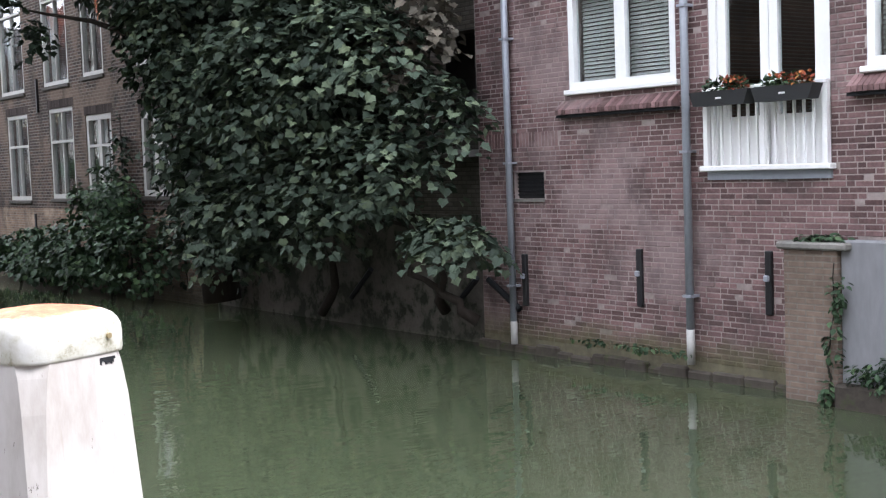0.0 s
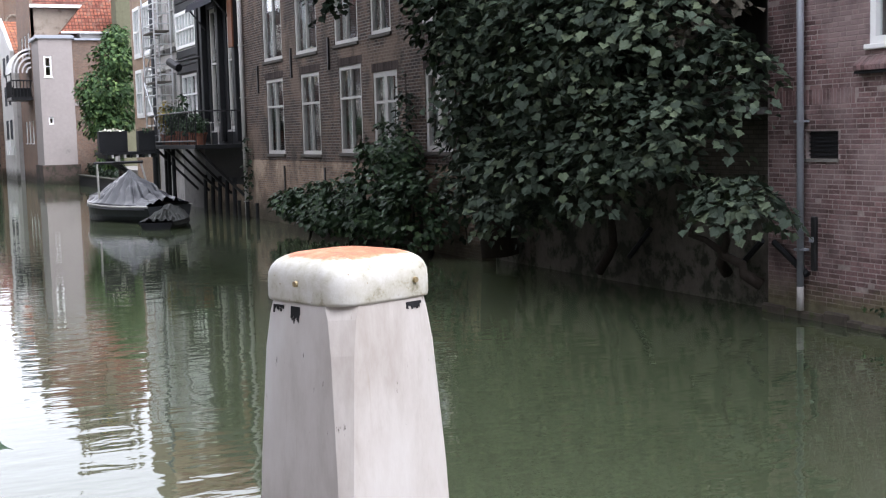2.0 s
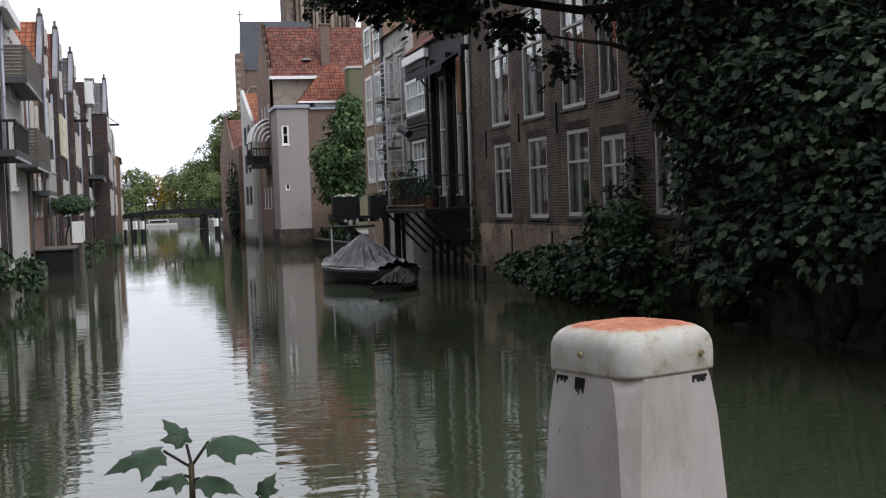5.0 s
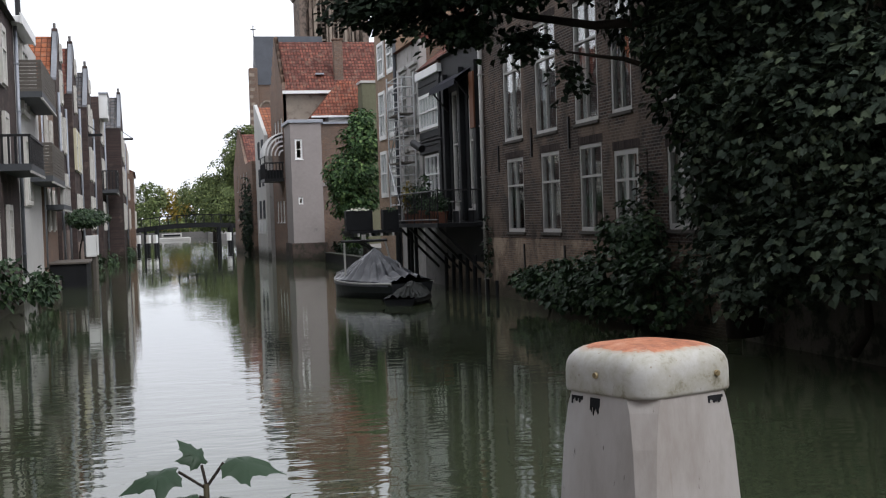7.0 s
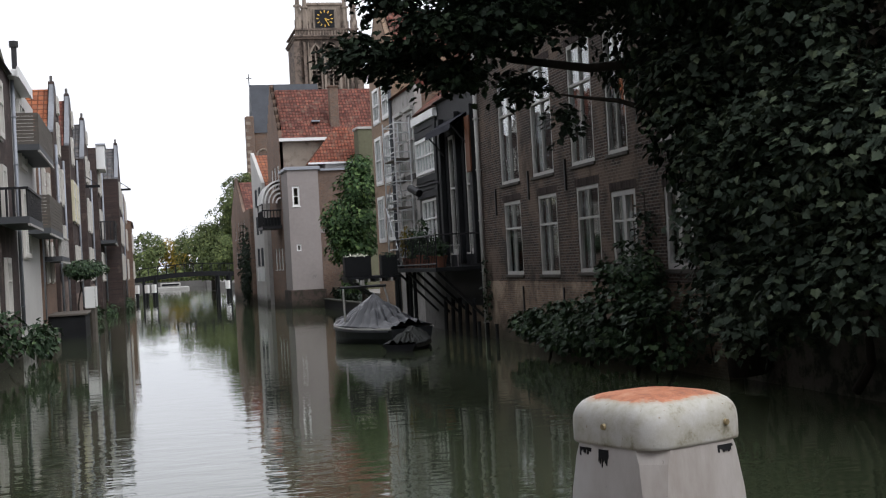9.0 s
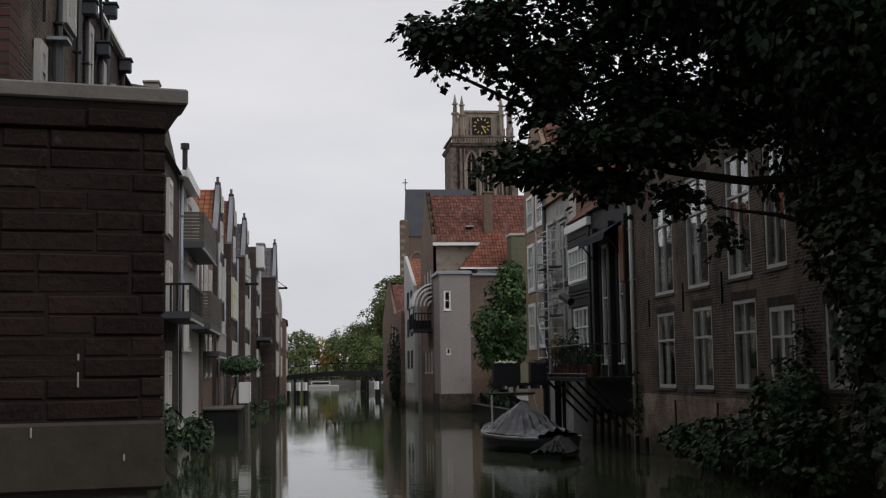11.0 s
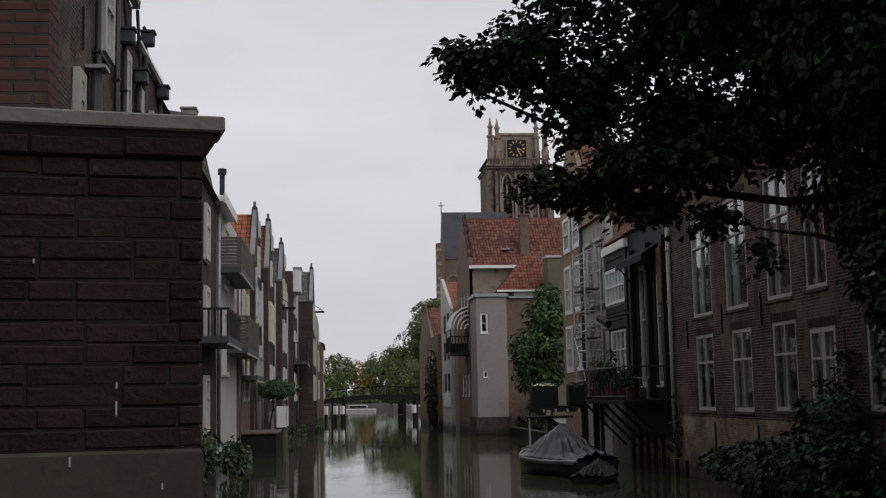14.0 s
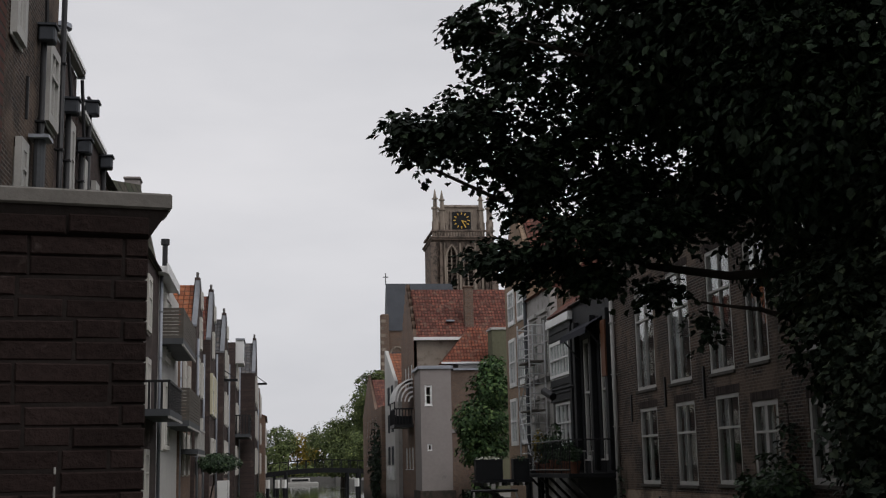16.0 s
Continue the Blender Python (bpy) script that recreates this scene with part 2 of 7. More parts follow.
def patches(mat, pale, sooty):
    """Large washed-out and sooty areas that spread over bricks and joints alike."""
    n, l = mat.node_tree.nodes, mat.node_tree.links
    b = n["Principled BSDF"]
    c = b.inputs["Base Color"].links[0].from_socket
    v = coords(n, l, (1, 0.8, 1.1))
    c = mix(n, l, ramp(n, l, noise_node(n, l, v, 0.75, 8, 0.62), [(0.5, (0, 0, 0)), (0.6, (0.62,) * 3)]), c, pale)
    v = coords(n, l, (1, 1.3, 0.9), (0.4, 0.2, 0.1))
    c = mix(n, l, ramp(n, l, noise_node(n, l, v, 1.0, 8, 0.66), [(0.5, (0, 0, 0)), (0.64, (0.6,) * 3)]), c, sooty)
    l.new(c, b.inputs["Base Color"])


MORTAR = plain("pale_mortar", (0.31, 0.26, 0.245), 0.9, grain=14, amount=0.4, relief=0.4, wear=(0.36, 0.31, 0.295), wear_at=0.6)
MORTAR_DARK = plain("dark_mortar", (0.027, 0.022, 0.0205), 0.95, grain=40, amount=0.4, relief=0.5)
ONE_BRICK = plain("red_purple_brick", (0.155, 0.095, 0.093), 0.85, grain=26, amount=0.5, relief=0.5, each=0.42, wear=(0.25, 0.19, 0.185), wear_at=0.66)
ONE_BRICK_JOINED = plain("red_purple_brick_field", (0.155, 0.095, 0.093), 0.85, grain=26, amount=0.5, relief=0.5, each=0.42, wear=(0.25, 0.19, 0.185), wear_at=0.66, island=True)
for _m in (MORTAR, ONE_BRICK, ONE_BRICK_JOINED):
    patches(_m, (0.27, 0.205, 0.2), (0.06, 0.047, 0.045))
    tide(_m, 0.05, 0.8, (0.125, 0.118, 0.065))
patches(BRICK_DARK, (0.17, 0.125, 0.095), (0.03, 0.026, 0.024))
patches(BRICK_BASE, (0.42, 0.33, 0.25), (0.09, 0.07, 0.055))
for _m in (BRICK_BASE, BRICK_BROWN, BRICK_RED, BRICK_SOOT, BRICK_BROWN_Y):
    tide(_m, 0.0, 1.3, (0.045, 0.043, 0.03))
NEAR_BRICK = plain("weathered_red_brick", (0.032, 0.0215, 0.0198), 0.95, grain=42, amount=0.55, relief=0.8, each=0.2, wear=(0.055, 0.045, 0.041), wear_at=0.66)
CONCRETE = plain("weathered_concrete", (0.2, 0.19, 0.175), 0.9, grain=24, amount=0.4, relief=0.4, wear=(0.15, 0.15, 0.13))
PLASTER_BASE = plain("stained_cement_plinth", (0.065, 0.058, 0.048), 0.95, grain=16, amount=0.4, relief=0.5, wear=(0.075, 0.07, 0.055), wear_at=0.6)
RENDER_GREY = plain("mauve_grey_render", (0.275, 0.247, 0.238), 0.85, grain=6, amount=0.15, relief=0.1, wear=(0.15, 0.138, 0.134), wear_at=0.68)
RENDER_WHITE = plain("off_white_render", (0.5, 0.49, 0.47), 0.8, grain=6, amount=0.15, relief=0.1, wear=(0.42, 0.41, 0.38), wear_at=0.66)
tide(RENDER_WHITE, -0.1, 1.2, (0.06, 0.06, 0.045))
RENDER_DARK = plain("dark_cement_render", (0.13, 0.125, 0.12), 0.9, grain=8, amount=0.35, relief=0.2, wear=(0.07, 0.07, 0.065))
WHITE_PAINT = plain("white_painted_wood", (0.74, 0.74, 0.73), 0.45, grain=20, amount=0.08, relief=0.05)
OLD_WHITE = plain("chalky_white_paint", (0.42, 0.41, 0.39), 0.6, grain=20, amount=0.2, relief=0.1, wear=(0.24, 0.23, 0.21), wear_at=0.7)
BLACK_WOOD = plain("black_tarred_wood", (0.017, 0.018, 0.02), 0.6, grain=26, amount=0.4, relief=0.3)
BLACK_IRON = plain("black_iron", (0.02, 0.02, 0.022), 0.5, 0.3, grain=30, amount=0.4, relief=0.2)
ZINC = plain("grey_zinc_pipe", (0.3, 0.32, 0.36), 0.5, 0.25, grain=14, amount=0.2, relief=0.08)
GREY_PAINT = plain("grey_painted_board", (0.085, 0.09, 0.098), 0.6, grain=18, amount=0.2, relief=0.15)
WOOD_GREY = plain("silvered_planks", (0.125, 0.112, 0.098), 0.8, grain=26, amount=0.3, relief=0.3, stretch=(1, 0.2, 3))
SLATE = plain("dark_slate", (0.06, 0.065, 0.075), 0.6, grain=9, amount=0.3, relief=0.3)
RENDER_OLD = plain("stained_old_plaster", (0.27, 0.23, 0.19), 0.9, grain=5, amount=0.3, relief=0.2, wear=(0.15, 0.12, 0.1), wear_at=0.55)
STONE = plain("sooty_sandstone", (0.18, 0.14, 0.115), 0.9, grain=5, amount=0.4, relief=0.4, wear=(0.07, 0.058, 0.05), wear_at=0.52)
TILE_RED = tiles("old_red_pantiles", (0.23, 0.08, 0.056), (0.09, 0.038, 0.032), pitch=0.22, row=0.24)
TILE_ORANGE = tiles("orange_pantiles", (0.29, 0.095, 0.055), (0.14, 0.05, 0.036), pitch=0.22, row=0.24)
TILE_GREY = tiles("grey_pantiles", (0.11, 0.105, 0.1), (0.08, 0.075, 0.07), along="y")
TILE_ORANGE_Y = tiles("orange_pantiles_side", (0.36, 0.12, 0.05), (0.22, 0.075, 0.042), pitch=0.3, row=0.28)
TILE_SLATE = tiles("blue_grey_pantiles", (0.12, 0.12, 0.125), (0.075, 0.072, 0.075), pitch=0.3, row=0.28)
GLASS = glassy("window_glass")
# Net curtain, lightened further to stand for sky in the clapboard house's panes.
CURTAIN = plain("pale_net_curtain", (0.5, 0.5, 0.48), 0.9, grain=12, amount=0.2, relief=0.3, stretch=(6, 6, 0.3))
# Near black: the unlit room's darkness is put into this colour.
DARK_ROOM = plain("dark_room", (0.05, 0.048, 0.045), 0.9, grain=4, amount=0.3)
WATER = water_material()
MUD = plain("canal_bed", (0.05, 0.05, 0.035), 0.95)
BARK = plain("maple_bark", (0.04, 0.033, 0.028), 0.9, grain=20, amount=0.5, relief=0.8, stretch=(1, 1, 0.25))
# One tree's leaf in two tones: shaded crown coloured dark, lit sprays coloured lighter.
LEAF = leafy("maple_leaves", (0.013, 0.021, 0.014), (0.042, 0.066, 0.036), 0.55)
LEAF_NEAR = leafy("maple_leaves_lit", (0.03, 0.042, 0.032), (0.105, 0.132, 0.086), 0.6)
LEAF_DRY = leafy("dry_mauve_leaves", (0.05, 0.045, 0.038), (0.15, 0.13, 0.11), 0.6)
LEAF_BUSH = leafy("bush_leaves", (0.024, 0.043, 0.024), (0.08, 0.125, 0.06))
LEAF_FAR = leafy("far_leaves", (0.06, 0.08, 0.032), (0.17, 0.2, 0.08), 0.7)
LEAF_YOUNG = leafy("young_leaves", (0.03, 0.06, 0.023), (0.14, 0.215, 0.08), 0.6)
LEAF_AUTUMN = leafy("yellowing_leaves", (0.14, 0.11, 0.02), (0.3, 0.2, 0.04), 0.7)


# ------------------------------------------------------------------ building helpers
def part(name, bm, material, parent=None, label="", smooth=False):
    me = bpy.data.meshes.new(name)
    bmesh.ops.recalc_face_normals(bm, faces=bm.faces)
    bm.to_mesh(me)
    bm.free()
    if smooth:
        for p in me.polygons:
            p.use_smooth = True
    me.materials.append(material)
    ob = new(name, me)
    ob.parent = parent
    if label:
        tagged(ob, label)
    return ob


def thing(name, label, category, kind="", group=""):
    return tagged(new(name), label, category, group, kind)


def box(bm, a, b, bevel=0.0):
    """A box between two corners."""
    lo, hi = [min(p, q) for p, q in zip(a, b)], [max(p, q) for p, q in zip(a, b)]
    v = [bm.verts.new((x, y, z)) for x in (lo[0], hi[0]) for y in (lo[1], hi[1]) for z in (lo[2], hi[2])]
    f = [bm.faces.new([v[i] for i in q]) for q in ((0, 1, 3, 2), (4, 6, 7, 5), (0, 4, 5, 1), (2, 3, 7, 6), (0, 2, 6, 4), (1, 5, 7, 3))]
    if bevel:
        bmesh.ops.bevel(bm, geom=list({e for q in f for e in q.edges}), offset=bevel, segments=1, affect="EDGES")
    return f


def boxes(*pairs, bevel=0.0):
    bm = bmesh.new()
    for a, b in pairs:
        box(bm, a, b, bevel)
    return bm


def rod(bm, points, r0, r1=None, sides=8):
    """A round bar along a line of points, tapering from r0 to r1."""
    r1 = r0 if r1 is None else r1
    pts = [Vector(p) for p in points]
    rings = []
    for i, p in enumerate(pts):
        d = (pts[min(i + 1, len(pts) - 1)] - pts[max(i - 1, 0)]).normalized()
        a = d.orthogonal().normalized() if not rings else (ref - d * ref.dot(d)).normalized()
        ref = a
        b, r = d.cross(a), r0 + (r1 - r0) * i / max(1, len(pts) - 1)
        rings.append([bm.verts.new(p + (a * math.cos(k * 2 * math.pi / sides) + b * math.sin(k * 2 * math.pi / sides)) * r) for k in range(sides)])
    for g, h in zip(rings, rings[1:]):
        for k in range(sides):
            bm.faces.new((g[k], g[(k + 1) % sides], h[(k + 1) % sides], h[k]))
    bm.faces.new(rings[0][::-1])
    bm.faces.new(rings[-1])


def rods(*lines, r=0.02, sides=6):
    bm = bmesh.new()
    for p in lines:
        rod(bm, p, r, None, sides)
    return bm


class Face:
    """A facade's own frame: u along it, n out of it, z up. axis x: the facade is square to x, at x = at, and u is y."""
    def __init__(self, axis, at, out):
        self.axis, self.at, self.out = axis, at, out

    def p(self, u, n, z):
        d = self.at + self.out * n
        return (d, u, z) if self.axis == "x" else (u, d, z)

    def bm(self, *bs, bevel=0.0):
        return boxes(*[(self.p(*a), self.p(*b)) for a, b in bs], bevel=bevel)


def wall_bm(fc, u0, u1, z0, z1, holes=(), thick=0.3, lean=None):
    """A wall plate with openings that go through it."""
    bm = bmesh.new()
    us = sorted({u0, u1, *[min(max(h[0], u0), u1) for h in holes], *[min(max(h[1], u0), u1) for h in holes]})
    zs = sorted({z0, z1, *[min(max(h[2], z0), z1) for h in holes], *[min(max(h[3], z0), z1) for h in holes]})
    solid = {}
    for i in range(len(us) - 1):
        for j in range(len(zs) - 1):
            cu, cz = (us[i] + us[i + 1]) / 2, (zs[j] + zs[j + 1]) / 2
            solid[i, j] = not any(h[0] < cu < h[1] and h[2] < cz < h[3] for h in holes)
    made = {}

    def vert(i, j, k):
        if (i, j, k) not in made:
            made[i, j, k] = bm.verts.new(fc.p(us[i], -thick * k, zs[j]))
        return made[i, j, k]
    for (i, j), s in solid.items():
        if not s:
            continue
        for k in (0, 1):
            bm.faces.new([vert(i, j, k), vert(i + 1, j, k), vert(i + 1, j + 1, k), vert(i, j + 1, k)])
        for (di, dj), (a, b) in {(-1, 0): ((i, j), (i, j + 1)), (1, 0): ((i + 1, j), (i + 1, j + 1)), (0, -1): ((i, j), (i + 1, j)), (0, 1): ((i, j + 1), (i + 1, j + 1))}.items():
            if not solid.get((i + di, j + dj), False):
                bm.faces.new([vert(*a, 0), vert(*b, 0), vert(*b, 1), vert(*a, 1)])
    return bm


def window(fc, parent, u0, u1, z0, z1, bars_u=1, transom=None, frame_mat=None, curtain=0.0, deep=0.1, sill=True, fw=0.09, label="", lower_bars=None, wide=1.0):
    """A timber window in its opening: casing, sashes, glazing bars, panes, a sill and, where it shows, a curtain."""
    fm = frame_mat or OLD_WHITE
    a, b = -deep - 0.06, -deep + 0.05
    cas = fc.bm(((u0, a, z0), (u0 + fw, b, z1)), ((u1 - fw, a, z0), (u1, b, z1)), ((u0 + fw, a, z1 - fw), (u1 - fw, b, z1)), ((u0 + fw, a, z0), (u1 - fw, b, z0 + fw)))
    w = part("window", cas, fm, parent, label)
    rows = [(z0 + fw, z1 - fw)]
    if transom:
        zt = z0 + (z1 - z0) * transom
        rows = [(z0 + fw, zt - 0.03), (zt + 0.03, z1 - fw)]
        part("transom", fc.bm(((u0 + fw, a + 0.01, zt - 0.03), (u1 - fw, b + 0.012, zt + 0.03))), fm, w)
    for k, (za, zb) in enumerate(rows):
        nb = bars_u if (k or lower_bars is None) else lower_bars
        for i in range(1, nb + 1):
            u = u0 + fw + (u1 - u0 - 2 * fw) * i / (nb + 1)
            part("glazing_bar", fc.bm(((u - 0.022 * wide, a + 0.02, za), (u + 0.022 * wide, b - 0.01, zb))), fm, w)
        for i in range(nb + 1):
            s = (u1 - u0 - 2 * fw) / (nb + 1)
            ua, ub = u0 + fw + s * i + 0.02, u0 + fw + s * (i + 1) - 0.02
            g = part("pane", fc.bm(((ua, a + 0.04, za), (ub, a + 0.05, zb))), GLASS, w)
            g.visible_shadow = False
    if sill:
        part("sill", fc.bm(((u0 - 0.06, -deep - 0.05, z0 - 0.07), (u1 + 0.06, 0.06, z0 - 0.004)), bevel=0.01), fm, w)
    if curtain:
        n = 24
        for ua, ub in ((u0 + 0.02, u0 + (u1 - u0) * curtain / 2), (u1 - (u1 - u0) * curtain / 2, u1 - 0.02)):
            bm = bmesh.new()
            col = [[bm.verts.new(fc.p(ua + (ub - ua) * i / n, -deep - 0.17 - 0.02 * math.sin(i * 1.9), z)) for z in (z0 + 0.05, z1 - 0.05)] for i in range(n + 1)]
            for p, q in zip(col, col[1:]):
                bm.faces.new((p[0], q[0], q[1], p[1]))
            part("curtain", bm, CURTAIN, w, "pale net curtain")
    return w


def shell(fc, parent, u0, u1, z0, z1, depth, material, holes=(), front=None, thick=0.3):
    """A house's walls: the front with its openings, two sides and the back, and a dark floor plate within."""
    part("wall", wall_bm(fc, u0, u1, z0, z1, holes, thick), front or material, parent)
    for ua in (u0, u1 - 0.25):
        part("wall", fc.bm(((ua, -thick, z0), (ua + 0.25, -depth, z1))), material, parent)
    part("wall", fc.bm(((u0 + 0.25, -depth, z0), (u1 - 0.25, -depth + 0.25, z1))), material, parent)


def gable_roof(fc, parent, u0, u1, z, rise, depth, material, over=0.05):
    """A roof whose ridge runs away from the water; the gable faces it."""
    bm = bmesh.new()
    um = (u0 + u1) / 2
    rows = [[bm.verts.new(fc.p(u, n, zz)) for u, zz in ((u0 - over, z), (um, z + rise), (u1 + over, z), (um, z - 0.15))] for n in (-0.28, -depth)]
    for k in range(4):
        bm.faces.new((rows[0][k], rows[0][(k + 1) % 4], rows[1][(k + 1) % 4], rows[1][k]))
    for r in rows:
        bm.faces.new(r)
    part("roof", bm, material, parent)


def side_roof(fc, parent, u0, u1, z, rise, depth, material, over=0.2):
    """A roof whose ridge runs along the water."""
    bm = bmesh.new()
    rows = [[bm.verts.new(fc.p(u, n, zz)) for n, zz in ((over, z), (-depth / 2, z + rise), (-depth, z), (-depth / 2, z - 0.1))] for u in (u0, u1)]
    for k in range(4):
        bm.faces.new((rows[0][k], rows[0][(k + 1) % 4], rows[1][(k + 1) % 4], rows[1][k]))
    for r in rows:
        bm.faces.new(r)
    part("roof", bm, material, parent)


def gable_front(fc, parent, u0, u1, z, rise, material, steps=0, thick=0.28, top=0.5):
    """The raised gable of a house front: pointed with a short flat top, or stepped."""
    bm = bmesh.new()
    um = (u0 + u1) / 2
    if steps:
        line = []
        for k in range(steps + 1):
            uu = u0 + (um - top / 2 - u0) * k / steps
            line += [(uu, z + rise * k / (steps + 1)), (uu, z + rise * (k + 1) / (steps + 1))]
        line = line + [(2 * um - u, h) for u, h in reversed(line)]
    else:
        line = [(u0, z), (um - top / 2, z + rise), (um - top / 2, z + rise + 0.3), (um + top / 2, z + rise + 0.3), (um + top / 2, z + rise), (u1, z)]
    rows = [[bm.verts.new(fc.p(u, n, h)) for u, h in line] for n in (0, -thick)]
    for k in range(len(line)):
        j = (k + 1) % len(line)
        bm.faces.new((rows[0][k], rows[0][j], rows[1][j], rows[1][k]))
    for r in rows:
        bm.faces.new(r)
    bmesh.ops.triangulate(bm, faces=[f for f in bm.faces if len(f.verts) > 4])
    part("gable", bm, material, parent)


def drainpipe(fc, label, u, z0, z1, r=0.05, out=0.1, boot=0.0, group="drainpipes", mat=None):
    zinc = mat or ZINC
    t = thing("drainpipe", label, "drainpipe", group=group)
    part("pipe", rods([fc.p(u, out, z0 + boot), fc.p(u, out, z1)], r=r, sides=12), zinc, t, smooth=True)
    if boot:
        part("boot", rods([fc.p(u, out, z0), fc.p(u, out, z0 + boot)], r=r * 1.03, sides=12), OLD_WHITE, t, "white-painted lower length", smooth=True)
    z = z0 + 0.8
    while z < z1:
        part("bracket", fc.bm(((u - r * 1.3, 0.0, z), (u + r * 1.3, out + r * 1.25, z + 0.03))), zinc, t)
        z += 1.7
    return t


BROAD = ((0, 0.06), (0.2, -0.04), (0.44, 0.04), (0.38, 0.2), (0.56, 0.34), (0.54, 0.5), (0.36, 0.52), (0.33, 0.72), (0.17, 0.74), (0.0, 1.0),
         (-0.17, 0.74), (-0.33, 0.72), (-0.36, 0.52), (-0.54, 0.5), (-0.56, 0.34), (-0.38, 0.2), (-0.44, 0.04), (-0.2, -0.04))
SIMPLE = ((0, 0), (0.22, 0.14), (0.36, 0.36), (0.27, 0.68), (0, 1), (-0.27, 0.68), (-0.36, 0.36), (-0.22, 0.14))


def leaves_mesh(name, places, size, material, parent, outline=SIMPLE, droop=0.5, rng=None):
    """Many leaves in one mesh: each a lobed blade, a little folded, hanging outwards."""
    rng = rng or random.Random(3)
    verts, faces = [], []
    for p, outward in places:
        s = size * rng.uniform(0.6, 1.25)
        flat = Vector((outward[0], outward[1], outward[2] * 0.45)) * 0.8
        d = (flat + Vector((rng.uniform(-1, 1), rng.uniform(-1, 1), rng.uniform(-0.7, 0.45) - droop))).normalized()
        up = (Vector((rng.uniform(-0.5, 0.5), rng.uniform(-0.5, 0.5), 1)) + Vector(outward) * 0.6).normalized()
        side = d.cross(up)
        if side.length < 0.05:
            continue
        side.normalize()
        nrm = side.cross(d)
        i = len(verts)
        mid = Vector(p) + d * s * 0.45
        verts.append(mid - nrm * s * 0.06)
        for a, b in outline:
            verts.append(Vector(p) + side * a * s + d * b * s + nrm * (abs(a) * 0.25 - b * b * 0.15) * s)
        k = len(outline)
        faces += [(i, i + 1 + q, i + 1 + (q + 1) % k) for q in range(k)]
    me = bpy.data.meshes.new(name)
    me.from_pydata([tuple(v) for v in verts], [], faces)
    me.materials.append(material)
    ob = new(name, me)
    ob.parent = parent
    return ob


def blob_places(blobs, rng, gap=0.0, freq=0.9):
    """Leaf places in a set of soft ellipsoids (centre, radii, count), thinned by noise so that the outline is uneven and has gaps."""
    out = []
    for (c, r, count) in blobs:
        made = tries = 0
        while made < count and tries < count * 6:
            tries += 1
            d = Vector((rng.gauss(0, 1), rng.gauss(0, 1), rng.gauss(0, 1))).normalized()
            k = rng.random() ** 0.42
            p = Vector((c[0] + d.x * r[0] * k, c[1] + d.y * r[1] * k, c[2] + d.z * r[2] * k))
            if noise.noise(p * freq) + 0.5 * noise.noise(p * freq * 2.7) < gap + 0.25 * (k - 0.6):
                continue
            out.append((p, d))
            made += 1
    return out

# ------------------------------------------------------------------ ground, water
tagged(part("canal_bed", boxes(((-400, -200, -2.6), (400, 1500, -2.4))), MUD), "muddy bed under the canal", "ground", kind="structure")
tagged(part("ground", boxes(((12.8, -200, -2.4), (400, 262, 1.0))), CONCRETE), "paved land behind the houses of the far bank", "ground", kind="structure")
tagged(part("ground_left", boxes(((-400, 9.5, -2.4), (-4.7, 262, 1.0))), CONCRETE), "paved land behind the houses of the near bank", "ground", kind="structure")
tagged(part("ground_bend", boxes(((9.9, 82, -2.4), (12.79, 122, 1.0))), CONCRETE), "paved land under the houses of the bend", "ground", kind="structure")
tagged(part("quay", boxes(((-6, -12, -2.4), (3.2, 2.35, 1.05)), bevel=0.03), CONCRETE), "concrete quay that the white post stands on", "quay", kind="structure")
wbm = bmesh.new()
bmesh.ops.create_grid(wbm, x_segments=2, y_segments=2, size=1)
bmesh.ops.transform(wbm, matrix=Matrix.Translation((4, 600, 0)) @ Matrix.Diagonal((26, 640, 1, 1)), verts=wbm.verts)
tagged(part("water", wbm, WATER), "murky green canal water with light ripples", "water", kind="structure")

RIGHT = Face("x", 11.15, -1)


# ------------------------------------------------------------------ old brick house with tall windows
SILL_STONE = plain("dark_worn_stone", (0.085, 0.078, 0.07), 0.9, grain=16, amount=0.4, relief=0.4)
BRICK_LINTEL = plain("upright_lintel_brick", (0.05, 0.038, 0.034), 0.9, grain=26, amount=0.5, relief=0.5, each=0.35, island=True)


